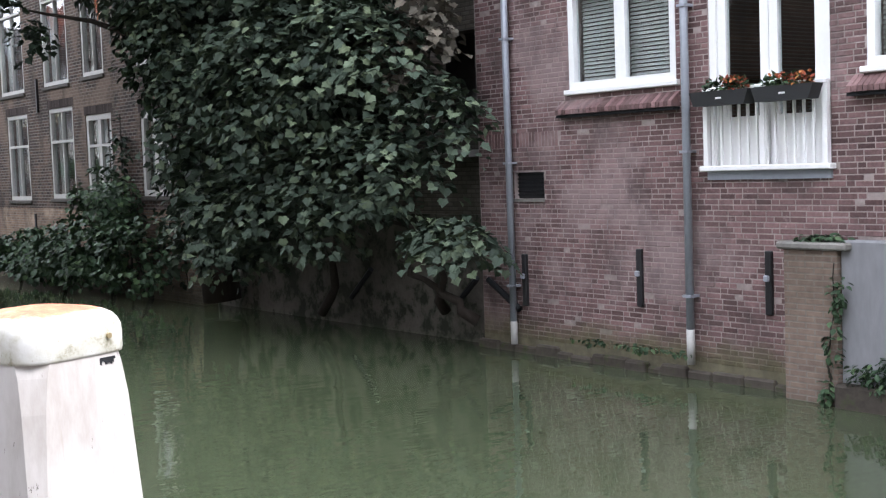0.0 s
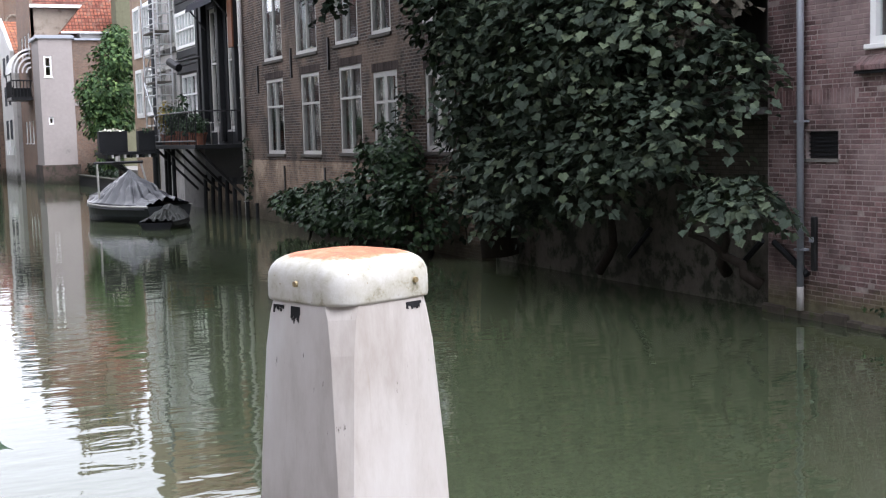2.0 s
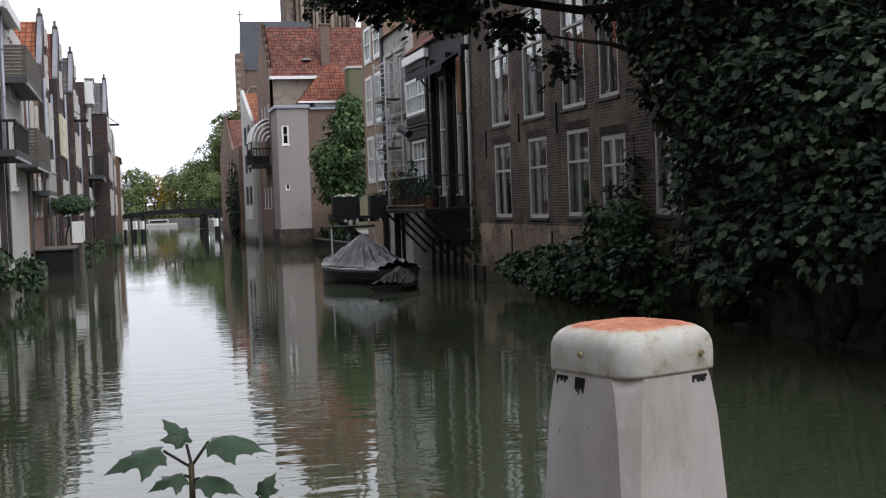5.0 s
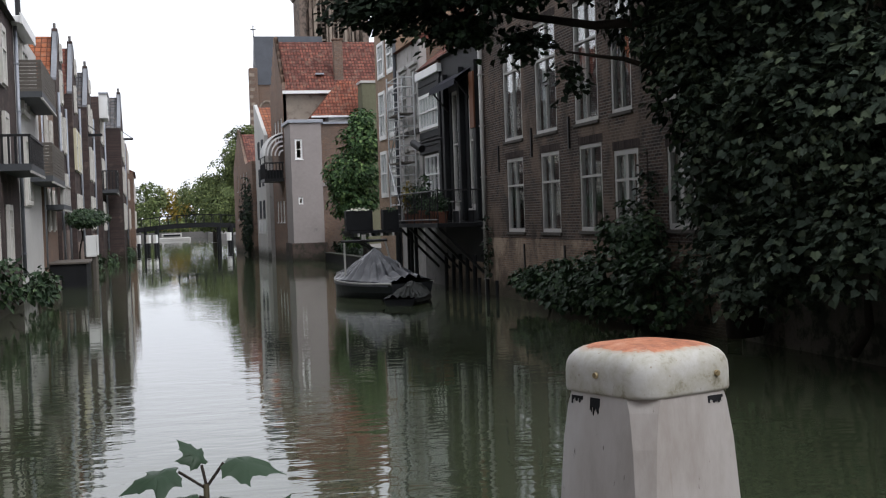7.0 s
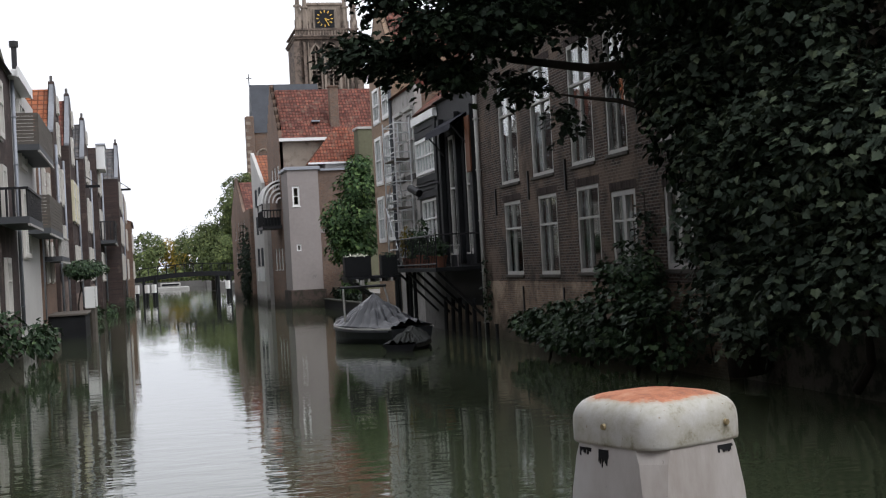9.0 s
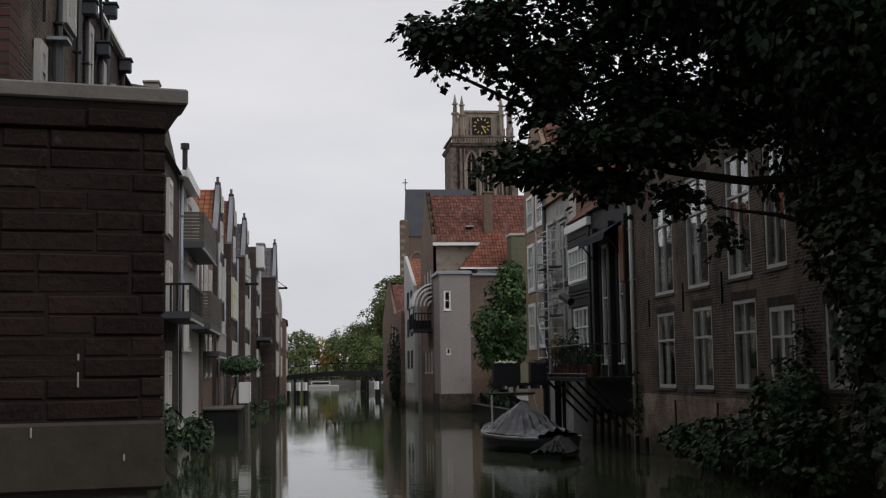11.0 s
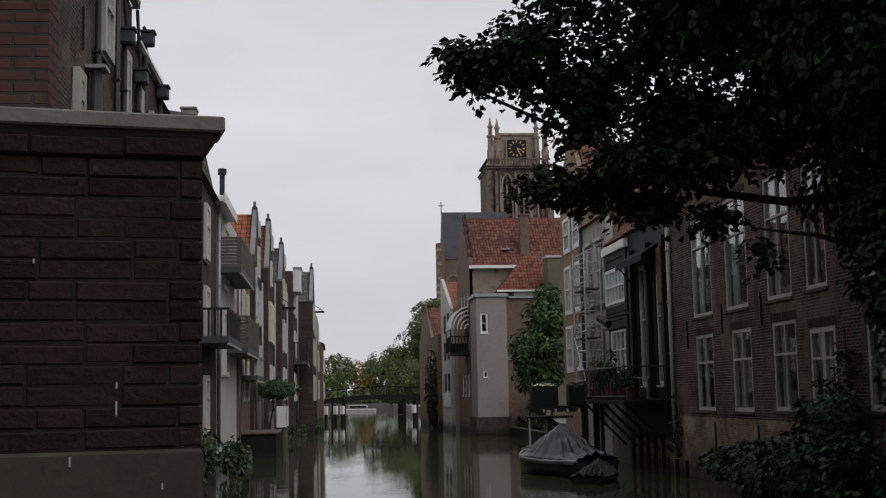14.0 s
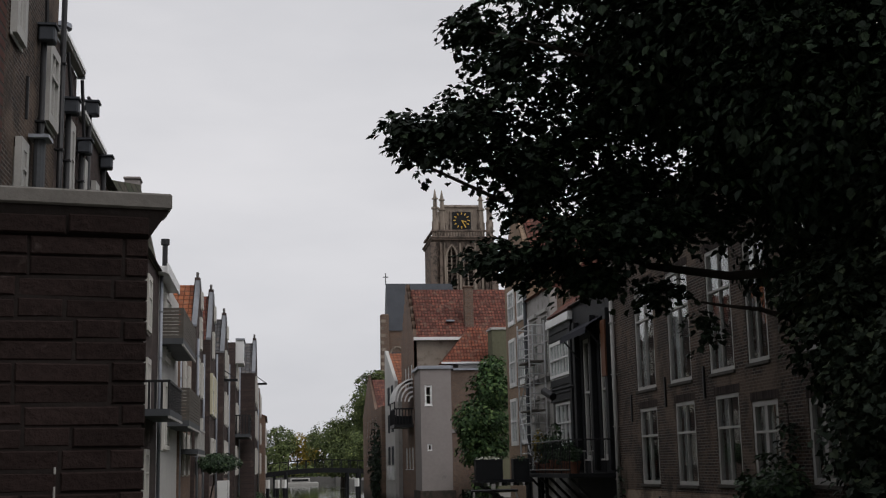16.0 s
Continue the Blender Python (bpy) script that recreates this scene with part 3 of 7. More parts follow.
def tall_window_house():
    h = thing("brick_house", "old dark brown brick canal house with tall white sash windows", "house")
    lower = [(35.85, 37.6, 2.1, 4.36), (32.5, 34.15, 2.1, 4.36), (29.25, 30.9, 2.15, 4.38), (26.9, 28.45, 2.2, 4.1), (23.9, 25.3, 2.2, 4.0)]
    upper = [(35.8, 37.75, 4.92, 8.12), (32.6, 34.5, 4.92, 8.08), (29.4, 31.15, 4.95, 8.12), (27.2, 28.5, 5.0, 8.05), (23.9, 25.4, 5.0, 8.05)]
    shell(RIGHT, h, 22.6, 40.1, 1.9, 10.2, 9, BRICK_DARK, lower + upper)
    part("wall", RIGHT.bm(((22.6, 0.012, -0.8), (40.1, -0.3, 1.896))), BRICK_BASE, h, "paler weathered base of the wall")
    for i, w in enumerate(lower):
        if i < 3:
            window(RIGHT, h, *w, bars_u=1, transom=0.63, curtain=(0.28, 0.22, 0.35)[i], fw=0.1, deep=0.07, sill=False)
        else:
            window(RIGHT, h, *w, bars_u=1, transom=0.62, curtain=0.95, fw=0.13, deep=0.07, wide=4, sill=False)
    for i, w in enumerate(upper):
        window(RIGHT, h, *w, bars_u=1, transom=0.66, curtain=(0.25, 0.4, 0.6, 0.4, 0.4)[i], fw=0.1, deep=0.07, lower_bars=1, sill=False)
    for u0, u1, z0, z1 in lower + upper:
        part("sill", RIGHT.bm(((u0 - 0.05, -0.1, z0 - 0.09), (u1 + 0.05, 0.05, z0 - 0.003)), bevel=0.012), SILL_STONE, h, "dark worn stone sill")
        part("lintel", RIGHT.bm(*[((u0 - 0.1 + k * 0.075, -0.05, z1 + 0.004), (u0 - 0.1 + k * 0.075 + 0.062, 0.006, z1 + 0.21)) for k in range(int((u1 - u0 + 0.2) / 0.075))]), BRICK_LINTEL, h, "flat arch of upright bricks")
    side_roof(RIGHT, h, 22.6, 40.1, 10.2, 3.5, 9, TILE_GREY)
    for u, z in ((38.4, 4.0), (34.9, 4.3), (31.6, 4.35), (35.9, 0.9), (32.2, 0.9), (29.2, 0.9)):
        part("wall_anchor", RIGHT.bm(((u - 0.04, 0, z), (u + 0.04, 0.05, z + 0.85))), BLACK_IRON, h, "black iron wall anchor")
    return h


tall_window_house()
drainpipe(RIGHT, "long pale drainpipe between the brick house and the black house", 40.0, -0.3, 9.8, r=0.07, mat=OLD_WHITE)


# ------------------------------------------------------------------ black-fronted house, clapboard bay, grey and brown houses
RENDER_MID = plain("stained_grey_plaster", (0.36, 0.345, 0.33), 0.9, grain=5, amount=0.3, relief=0.2, wear=(0.17, 0.165, 0.155), wear_at=0.58)


RUST_BOARD = plain("orange_brown_board", (0.14, 0.06, 0.032), 0.6, grain=20, amount=0.3)
BRICK_TAN = brickwork("tan_plastered_brick", (0.33, 0.23, 0.16), (0.26, 0.18, 0.125), (0.27, 0.21, 0.16), stain=(0.17, 0.13, 0.1))


def far_bank_row():
    a = thing("black_house", "narrow house with a black timber front and tall windows", "house")
    wins = [(40.8, 42.2, 2.9, 7.2), (43.2, 44.6, 2.9, 7.2)]
    shell(RIGHT, a, 40.3, 45.9, -0.8, 8.6, 8, RENDER_DARK, wins, front=BLACK_WOOD)
    for w in wins:
        window(RIGHT, a, *w, bars_u=1, transom=0.55, fw=0.13, deep=0.1, curtain=0.3, frame_mat=OLD_WHITE)
    for u in (40.45, 42.55, 44.9, 45.55):
        part("pilaster", RIGHT.bm(((u, 0, 2.5), (u + 0.34, 0.2, 7.9)), bevel=0.02), BLACK_WOOD, a)
    part("wall", RIGHT.bm(((40.3, 0.02, -0.8), (45.9, 0.002, 1.05))), BRICK_BASE, a, "pale weathered brick base")
    side_roof(RIGHT, a, 40.3, 45.9, 8.6, 2.5, 8, TILE_GREY)
    part("shutter", RIGHT.bm(((40.42, 0.2, 5.6), (40.95, 0.26, 7.5)), bevel=0.01), RUST_BOARD, a, "orange-brown wooden shutter board")
    b = thing("clapboard_house", "bay clad in black clapboards with white many-paned windows", "house")
    lights = (46.3, 49.2, 2.9, 5.1)
    band = (46.1, 49.4, 6.1, 7.5)
    shell(RIGHT, b, 45.9, 49.6, -0.8, 8.55, 8, RENDER_DARK, [lights, band])
    # Wide pale curtains here stand for white sky reflected in the panes.
    window(RIGHT, b, *lights, bars_u=3, transom=0.65, frame_mat=WHITE_PAINT, curtain=0.6, deep=0.05)
    window(RIGHT, b, *band, bars_u=5, transom=0.5, frame_mat=WHITE_PAINT, curtain=0.95, deep=-0.09, fw=0.12, wide=1.6)
    z = 5.16
    while z < 8.0:
        if not 6.0 < z + 0.15 < 7.6:
            part("clapboard", RIGHT.bm(((45.92, 0, z), (49.58, 0.09, z + 0.28)), ((45.92, 0.09, z), (49.58, 0.115, z + 0.05)), bevel=0.006), BLACK_WOOD, b)
        z += 0.3
    part("fascia", RIGHT.bm(((45.8, 0.0, 8.14), (49.7, 0.2, 8.46)), bevel=0.015), WHITE_PAINT, b, "white fascia board")
    side_roof(RIGHT, b, 45.9, 49.6, 8.56, 3.4, 8, TILE_RED)
    c = thing("grey_house", "tall grey plastered house with pale sash windows", "house")
    wins = [(50.1, 51.4, 6.4, 8.9), (52.2, 53.5, 6.4, 8.9), (50.1, 51.4, 2.8, 5.4), (52.2, 53.5, 2.8, 5.4)]
    shell(RIGHT, c, 49.6, 54.2, -0.8, 9.9, 8, BRICK_BROWN_Y, wins, front=RENDER_MID)
    for w in wins:
        window(RIGHT, c, *w, bars_u=1, transom=0.55, frame_mat=OLD_WHITE, curtain=0.3, deep=0.03)
        part("hood", RIGHT.bm(((w[0] - 0.15, 0, w[3] + 0.05), (w[1] + 0.15, 0.14, w[3] + 0.2)), bevel=0.01), OLD_WHITE, c)
        part("sill_band", RIGHT.bm(((w[0] - 0.15, 0, w[2] - 0.3), (w[1] + 0.15, 0.1, w[2] - 0.1)), bevel=0.01), RENDER_DARK, c)
    side_roof(RIGHT, c, 49.6, 54.2, 9.9, 2.6, 8, TILE_RED)
    d = thing("brown_house", "tall light brown plastered brick house with white sash windows", "house")
    wins = [(u, u + 1.5, z, z + h) for u in (54.75, 57.0) for z, h in ((9.3, 1.6), (6.4, 2.2), (3.7, 2.1))]
    shell(RIGHT, d, 54.2, 59.4, -0.8, 12.2, 9, BRICK_TAN, wins)
    for w in wins:
        window(RIGHT, d, *w, bars_u=1, transom=0.5, frame_mat=WHITE_PAINT, curtain=0.4, deep=-0.02, fw=0.14)
    gable_front(RIGHT, d, 54.2, 59.4, 12.2, 2.2, BRICK_TAN)
    gable_roof(RIGHT, d, 54.2, 59.4, 12.2, 2.2, 9, TILE_RED)


far_bank_row()
drainpipe(RIGHT, "grey drainpipe on the joint of the grey and brown houses", 54.2, 0.5, 12.0, r=0.08, mat=GREY_PAINT)


# ------------------------------------------------------------------ houses at the bend: grey box, stepped red roof, pale gables
PLINTH_WET = plain("wet_brick_plinth", (0.075, 0.055, 0.048), 0.8, grain=10, amount=0.5, relief=0.4, wear=(0.035, 0.034, 0.026), wear_at=0.5)
tide(PLINTH_WET, -0.1, 0.7, (0.025, 0.026, 0.018))


def bend_group():
    g = thing("grey_annex", "flat-roofed mauve-grey rendered annex rising from the water", "house")
    front = Face("y", 99.5, -1)
    side = Face("x", 11.62, -1)
    holes = [(11.95, 12.55, 7.6, 9.2), (12.1, 12.48, 4.0, 4.55)]
    part("wall", wall_bm(front, 11.62, 14.1, 0.9, 10.8, holes), RENDER_GREY, g)
    part("wall", side.bm(((99.8, 0, 0.9), (103.9, -0.3, 10.5))), RENDER_GREY, g)
    part("wall", boxes(((13.8, 99.8, 0.9), (14.1, 103.9, 10.5))), RENDER_GREY, g)
    part("plinth", boxes(((11.45, 99.35, -1), (14.3, 103.9, 0.9)), bevel=0.03), PLINTH_WET, g, "dark wet plinth")
    part("roof_edge", boxes(((11.4, 99.35, 10.5), (14.25, 103.9, 10.75)), bevel=0.02), ZINC, g)
    window(front, g, *holes[0], bars_u=0, transom=0.5, frame_mat=WHITE_PAINT, fw=0.14, curtain=0.5)
    window(front, g, *holes[1], bars_u=0, frame_mat=WHITE_PAINT, fw=0.1, sill=False)
    r = thing("red_roofed_house", "tall brown brick house with a steep red tiled roof", "house")
    part("wall", wall_bm(Face("y", 104, -1), 11.65, 22, -1.5, 13.5, []), RENDER_OLD, r)
    holes = [(105.2, 106.4, 9.6, 11.4), (107.6, 108.8, 9.6, 11.4), (110, 111.2, 9.6, 11.4), (105.2, 106.4, 2.6, 4.4), (107.6, 108.8, 2.6, 4.4), (110, 111.2, 2.6, 4.4)]
    canal = Face("x", 11.6, -1)
    part("wall", wall_bm(canal, 104, 114, -0.8, 13.5, holes), BRICK_BROWN, r)
    for w in holes:
        window(canal, r, *w, bars_u=1, transom=0.6, frame_mat=WHITE_PAINT, curtain=0.4)
    gable_front(canal, r, 104, 114, 13.5, 5.2, BRICK_BROWN, steps=6, top=1.0)
    bm = bmesh.new()
    rows = [[bm.verts.new(p) for p in ((x, 103.7, 13.4), (x, 109, 18.3), (x, 114.3, 13.4), (x, 109, 13.2))] for x in (11.88, 24)]
    for k in range(4):
        bm.faces.new((rows[0][k], rows[0][(k + 1) % 4], rows[1][(k + 1) % 4], rows[1][k]))
    for q in rows:
        bm.faces.new(q)
    part("roof", bm, TILE_RED, r)
    part("gutter", boxes(((11.6, 103.45, 13.25), (17.2, 103.72, 13.5))), WHITE_PAINT, r)
    part("chimney", boxes(((16.2, 104.9, 13.6), (16.95, 105.7, 17.9)), ((16.12, 104.82, 17.9), (17.03, 105.78, 18.05)), bevel=0.03), BRICK_BROWN_Y, r)
    part("skylight", boxes(((14.6, 104.95, 15.0), (15.3, 105.6, 15.12))), ZINC, r)
    o = thing("orange_roofed_house", "low house with an orange hipped tile roof", "house")
    part("wall", boxes(((15.05, 101.6, -1), (22, 103.9, 11.1))), RENDER_WHITE, o)
    bm = bmesh.new()
    v = [bm.verts.new(p) for p in ((13.7, 101.3, 11.2), (22, 101.3, 11.2), (22, 103.95, 14.3), (16.3, 103.95, 14.3), (13.7, 103.95, 11.2), (22, 103.95, 11.2))]
    for q in ((0, 1, 2, 3), (0, 3, 4), (1, 5, 2), (4, 3, 2, 5), (0, 4, 5, 1)):
        bm.faces.new([v[i] for i in q])
    part("roof", bm, TILE_ORANGE, o)
    part("gutter", boxes(((13.6, 101.1, 11.06), (22, 101.32, 11.2))), WHITE_PAINT, o)
    p = thing("white_gabled_house", "white plastered house with a half gable and orange roof", "house")
    bm = bmesh.new()
    line = ((114.1, -0.8), (124.0, -0.8), (124.0, 14.2), (123.2, 14.2), (114.1, 10.6))
    rows = [[bm.verts.new((x, y, z)) for y, z in line] for x in (10.95, 11.25)]
    for k in range(5):
        bm.faces.new((rows[0][k], rows[0][(k + 1) % 5], rows[1][(k + 1) % 5], rows[1][k]))
    for q in rows:
        bm.faces.new(q)
    part("wall", bm, RENDER_WHITE, p)
    part("wall", boxes(((11.252, 114.12, -0.8), (20, 114.4, 10.2))), RENDER_MID, p)
    fc = Face("x", 10.95, -1)
    for u in (115.5, 119):
        for z in (3.0, 6.0, 8.6):
            window(Face("x", 10.95, -1), p, u, u + 1.1, z, z + 1.7, bars_u=0, deep=-0.06, sill=False, frame_mat=GREY_PAINT)
    bm = bmesh.new()
    v = [bm.verts.new(q) for q in ((11.26, 114.0, 10.3), (11.26, 123.9, 14.0), (21, 123.9, 14.0), (21, 114.0, 10.3), (11.26, 124, 1), (21, 124, 1))]
    for q in ((0, 1, 2, 3), (1, 4, 5, 2)):
        bm.faces.new([v[k] for k in q])
    part("roof", bm, TILE_ORANGE_Y, p)
    for u in (115.2, 118.4):
        part("lantern_box", fc.bm(((u, 0, 1.6), (u + 0.9, 0.3, 2.9)), bevel=0.03), WHITE_PAINT, p)
    q = thing("brown_end_house", "small brown brick house beside the bridge", "house")
    fc = Face("x", 10.6, -1)
    wins = [(u, u + 1.1, z, z + 1.8) for u in (131, 135, 139, 143) for z in (3, 6.2)]
    shell(fc, q, 124.2, 150, -0.8, 8.8, 9, BRICK_BROWN, wins)
    for w in wins:
        window(fc, q, *w, bars_u=0)
    gable_front(fc, q, 132.2, 150, 8.8, 4.0, BRICK_BROWN)
    gable_roof(fc, q, 132.2, 150, 8.8, 3.8, 9, TILE_RED)


bend_group()
# Added low wall, coloured near black where the bank reads dark.
FOOT_DARK = plain("dark_coping", (0.05, 0.048, 0.044), 0.9, grain=14, amount=0.5, relief=0.4, wear=(0.04, 0.05, 0.025), wear_at=0.55)
gw = thing("bank_filler_wall", "added low black wall that fills the dark bank by the young tree", "wall", kind="structure")
part("wall_body", boxes(((11.5, 60.25, -0.8), (11.8, 81.0, 0.5))), BLACK_WOOD, gw)
part("coping", boxes(((11.42, 60.25, 0.5), (11.86, 81.0, 0.58))), FOOT_DARK, gw)
bh = thing("back_house", "brown brick extension behind the grey annex", "house")
part("wall", boxes(((14.12, 99.7, -1.5), (21, 101.5, 10.4))), BRICK_BROWN_Y, bh)
part("band", boxes(((14.12, 99.6, 5.4), (21, 99.69, 5.7))), RENDER_GREY, bh)
part("roof_edge", boxes(((14.3, 99.5, 10.4), (21, 101.5, 10.56))), ZINC, bh)
og = thing("olive_gable", "olive-grey plastered house end above the tree", "house")
part("wall", boxes(((17.45, 99.0, -1), (19.6, 101.0, 13.6)), bevel=0.03), plain("olive_plaster", (0.13, 0.128, 0.085), 0.9, grain=6, amount=0.25, wear=(0.09, 0.088, 0.06)), og)
part("cap", boxes(((17.35, 98.9, 13.6), (19.7, 101.1, 13.78))), OLD_WHITE, og)
sh = thing("white_shed", "small white-painted shed at the water behind the tree", "shed")
part("wall", boxes(((12.9, 79.0, 1.0), (13.7, 80.6, 3.3)), bevel=0.02), RENDER_WHITE, sh)
part("roof", boxes(((12.75, 78.8, 3.3), (13.85, 80.8, 3.42))), SLATE, sh)


# ------------------------------------------------------------------ church
STONE_PALE = plain("weathered_pale_sandstone", (0.3, 0.25, 0.205), 0.9, grain=4, amount=0.5, relief=0.4, wear=(0.08, 0.065, 0.055), wear_at=0.56, stretch=(1, 1, 0.35))


def church():
    t = thing("church_tower", "massive sooty sandstone church tower with arched windows and a clock stage", "church tower")
    x0, x1, y0, y1 = 24.6, 34.2, 190, 200
    front = Face("y", y0, -1)
    holes = [(x0 + c - 0.75, x0 + c + 0.75, 25, 36.6) for c in (3.0, 5.6, 8.2)]
    part("wall", wall_bm(front, x0, x1, 0, 38.3, holes, 0.9), STONE, t)
    part("wall", boxes(((x0, y0 + 0.9, 0), (x0 + 0.9, y1, 38.3)), ((x1 - 0.9, y0 + 0.9, 0), (x1, y1, 38.3)), ((x0 + 0.9, y1 - 0.9, 0), (x1 - 0.9, y1, 38.3))), STONE, t)
    for u0, u1, z0, z1 in holes:
        um = (u0 + u1) / 2
        part("mullion", front.bm(((um - 0.1, -0.5, z0), (um + 0.1, -0.25, z1)), *[((u0, -0.5, z), (u1, -0.3, z + 0.18)) for z in (27.6, 30.2, 32.8)]), STONE_PALE, t)
        part("louvre", front.bm(*[((u0, -0.8, z0 + k * 0.6), (u1, -0.62, z0 + k * 0.6 + 0.25)) for k in range(19)]), STONE, t)
        bm = bmesh.new()
        w = (u1 - u0) / 2
        line = [(-w, z0), (-w, z1 - 1.5), (-w * 0.85, z1 - 0.8), (-w * 0.5, z1 - 0.2), (0, z1 + 0.3), (w * 0.5, z1 - 0.2), (w * 0.85, z1 - 0.8), (w, z1 - 1.5), (w, z0)]
        rod(bm, [front.p(um + u * 1.12, 0.05, z) for u, z in line], 0.17, 0.17, 6)
        part("arch", bm, STONE_PALE, t)
        for sg in (-1, 1):
            bm = bmesh.new()
            pts = [(um + sg * w, z1 - 1.5), (um + sg * w * 0.85, z1 - 0.8), (um + sg * w * 0.5, z1 - 0.2), (um, z1 + 0.25), (um + sg * w, z1 + 0.25)]
            rows = [[bm.verts.new(front.p(u, d, z)) for u, z in pts] for d in (-0.1, -0.5)]
            for r in rows:
                bm.faces.new(r)
            for k in range(5):
                j = (k + 1) % 5
                bm.faces.new((rows[0][k], rows[0][j], rows[1][j], rows[1][k]))
            part("spandrel", bm, STONE, t)
    for x, w, out in ((x0 - 0.5, 1.0, 1.1), (x0 + 1.0, 0.5, 0.6), (x0 + 1.75, 0.28, 0.4), (x0 + 4.1, 0.4, 0.5), (x0 + 6.45, 0.4, 0.5), (x1 - 2.0, 0.3, 0.4), (x1 - 1.4, 0.5, 0.6), (x1 - 0.5, 1.0, 1.1)):
        part("buttress", boxes(((x, y0 - out, 0), (x + w, y0 + 0.3, 35.0)), ((x + 0.08, y0 - out * 0.7, 35.0), (x + w - 0.08, y0 + 0.3, 37.2)), bevel=0.05), STONE_PALE if w < 0.45 else STONE, t)
    part("cornice", boxes(((x0 - 0.25, y0 - 0.6, 37.6), (x1 + 0.25, y1 + 0.3, 37.9)), ((x0 - 0.4, y0 - 0.8, 37.9), (x1 + 0.4, y1 + 0.4, 38.2)), bevel=0.08), STONE, t)
    for k in range(22):
        x = x0 - 0.1 + k * 0.45
        part("baluster", boxes(((x, y0 - 0.6, 38.2), (x + 0.2, y0 - 0.4, 38.95))), STONE, t)
    part("parapet_rail", boxes(((x0 - 0.2, y0 - 0.7, 38.95), (x1 + 0.2, y0 - 0.3, 39.2)), ((x0 - 0.2, y0 - 0.3, 38.95), (x0 + 0.2, y1, 39.2))), STONE, t)
    part("clock_stage", boxes(((x0 + 1.9, y0 + 1.2, 38.2), (x1 - 1.9, y1 - 1, 43.6)), ((x0 + 1.7, y0 + 1.0, 43.1), (x1 - 1.7, y1 - 0.8, 43.4)), bevel=0.1), STONE_PALE, t)
    cx, cz = x0 + 4.8, 41.0
    part("clock_surround", boxes(((cx - 1.85, y0 + 0.95, cz - 1.6), (cx + 1.85, y0 + 1.195, cz + 1.6)), bevel=0.08), STONE_PALE, t)
    part("clock_face", boxes(((cx - 1.5, y0 + 0.85, cz - 1.4), (cx + 1.5, y0 + 0.945, cz + 1.4))), BLACK_WOOD, t, "black clock face")
    gold = plain("gilded_metal", (0.75, 0.48, 0.1), 0.35, 0.8, amount=0.1)
    for k in range(12):
        a = k * math.pi / 6
        d = Vector((math.sin(a), 0, math.cos(a)))
        part("hour_mark", rods([Vector((cx, y0 + 0.78, cz)) + d * 0.95, Vector((cx, y0 + 0.78, cz)) + d * 1.3], r=0.09, sides=4), gold, t)
    for a, ln in ((1.9, 0.75), (2.6, 1.1)):
        d = Vector((math.sin(a), 0, math.cos(a)))
        part("clock_pointer", rods([(cx, y0 + 0.72, cz), Vector((cx, y0 + 0.72, cz)) + d * ln], r=0.08, sides=4), gold, t)
    for x, y in ((x0 + 0.5, y0 - 0.1), (x1 - 0.5, y0 - 0.1), (x0 + 1.7, y0 + 0.8), (x1 - 1.7, y0 + 0.8)):
        bm = bmesh.new()
        rod(bm, [(x, y, 38.2), (x, y, 42.6)], 0.5, 0.42, 6)
        rod(bm, [(x, y, 42.6), (x, y, 42.9)], 0.62, 0.62, 6)
        rod(bm, [(x, y, 42.9), (x, y, 44.2)], 0.34, 0.3, 6)
        rod(bm, [(x, y, 44.2), (x, y, 44.4)], 0.5, 0.45, 6)
        rod(bm, [(x, y, 44.4), (x, y, 45.8)], 0.3, 0.06, 6)
        part("pinnacle", bm, STONE_PALE, t)
        for dx in (-0.55, 0.45):
            part("finial", boxes(((x + dx, y - 0.1, 39.2), (x + dx + 0.14, y + 0.06, 40.6))), STONE, t)
    n = thing("church_nave", "church with a dark slate roof and brick gable", "church")
    part("wall", boxes(((16.2, 182, 0), (27, 189.5, 22.6))), BRICK_BROWN_Y, n)
    part("buttress", boxes(((15.6, 181.4, 0), (16.8, 183, 25.0)), bevel=0.1), BRICK_BROWN_Y, n)
    for k in range(12):
        part("quoin", boxes(((15.57, 181.37, 12.2 + k * 1.05), (15.57 + (0.75 if k % 2 else 0.5), 181.5, 12.65 + k * 1.05))), STONE_PALE, n)
    bm = bmesh.new()
    rod(bm, [(18.0 + 1.15 * math.cos(math.pi * k / 10), 181.95, 18.2 + 2.0 * math.sin(math.pi * k / 10) ** 0.85) for k in range(11)], 0.16, 0.16, 6)
    part("arch", bm, STONE_PALE, n)
    part("arch_window", boxes(((17.1, 181.92, 16.2), (18.9, 181.99, 19.4))), SLATE, n)
    bm = bmesh.new()
    v = [bm.verts.new(p) for p in ((16.8, 181.8, 22.6), (27, 181.8, 22.6), (27, 186, 30.2), (16.8, 186, 30.2), (16.8, 189.8, 22.6), (27, 189.8, 22.6))]
    for q in ((0, 1, 2, 3), (0, 3, 4), (1, 5, 2), (4, 3, 2, 5), (0, 4, 5, 1)):
        bm.faces.new([v[i] for i in q])
    part("roof", bm, SLATE, n)
    part("cross", rods([(16.8, 186, 30.0), (16.8, 186, 31.8)], [(16.4, 186, 31.2), (17.2, 186, 31.2)], r=0.07), BLACK_IRON, n)


church()


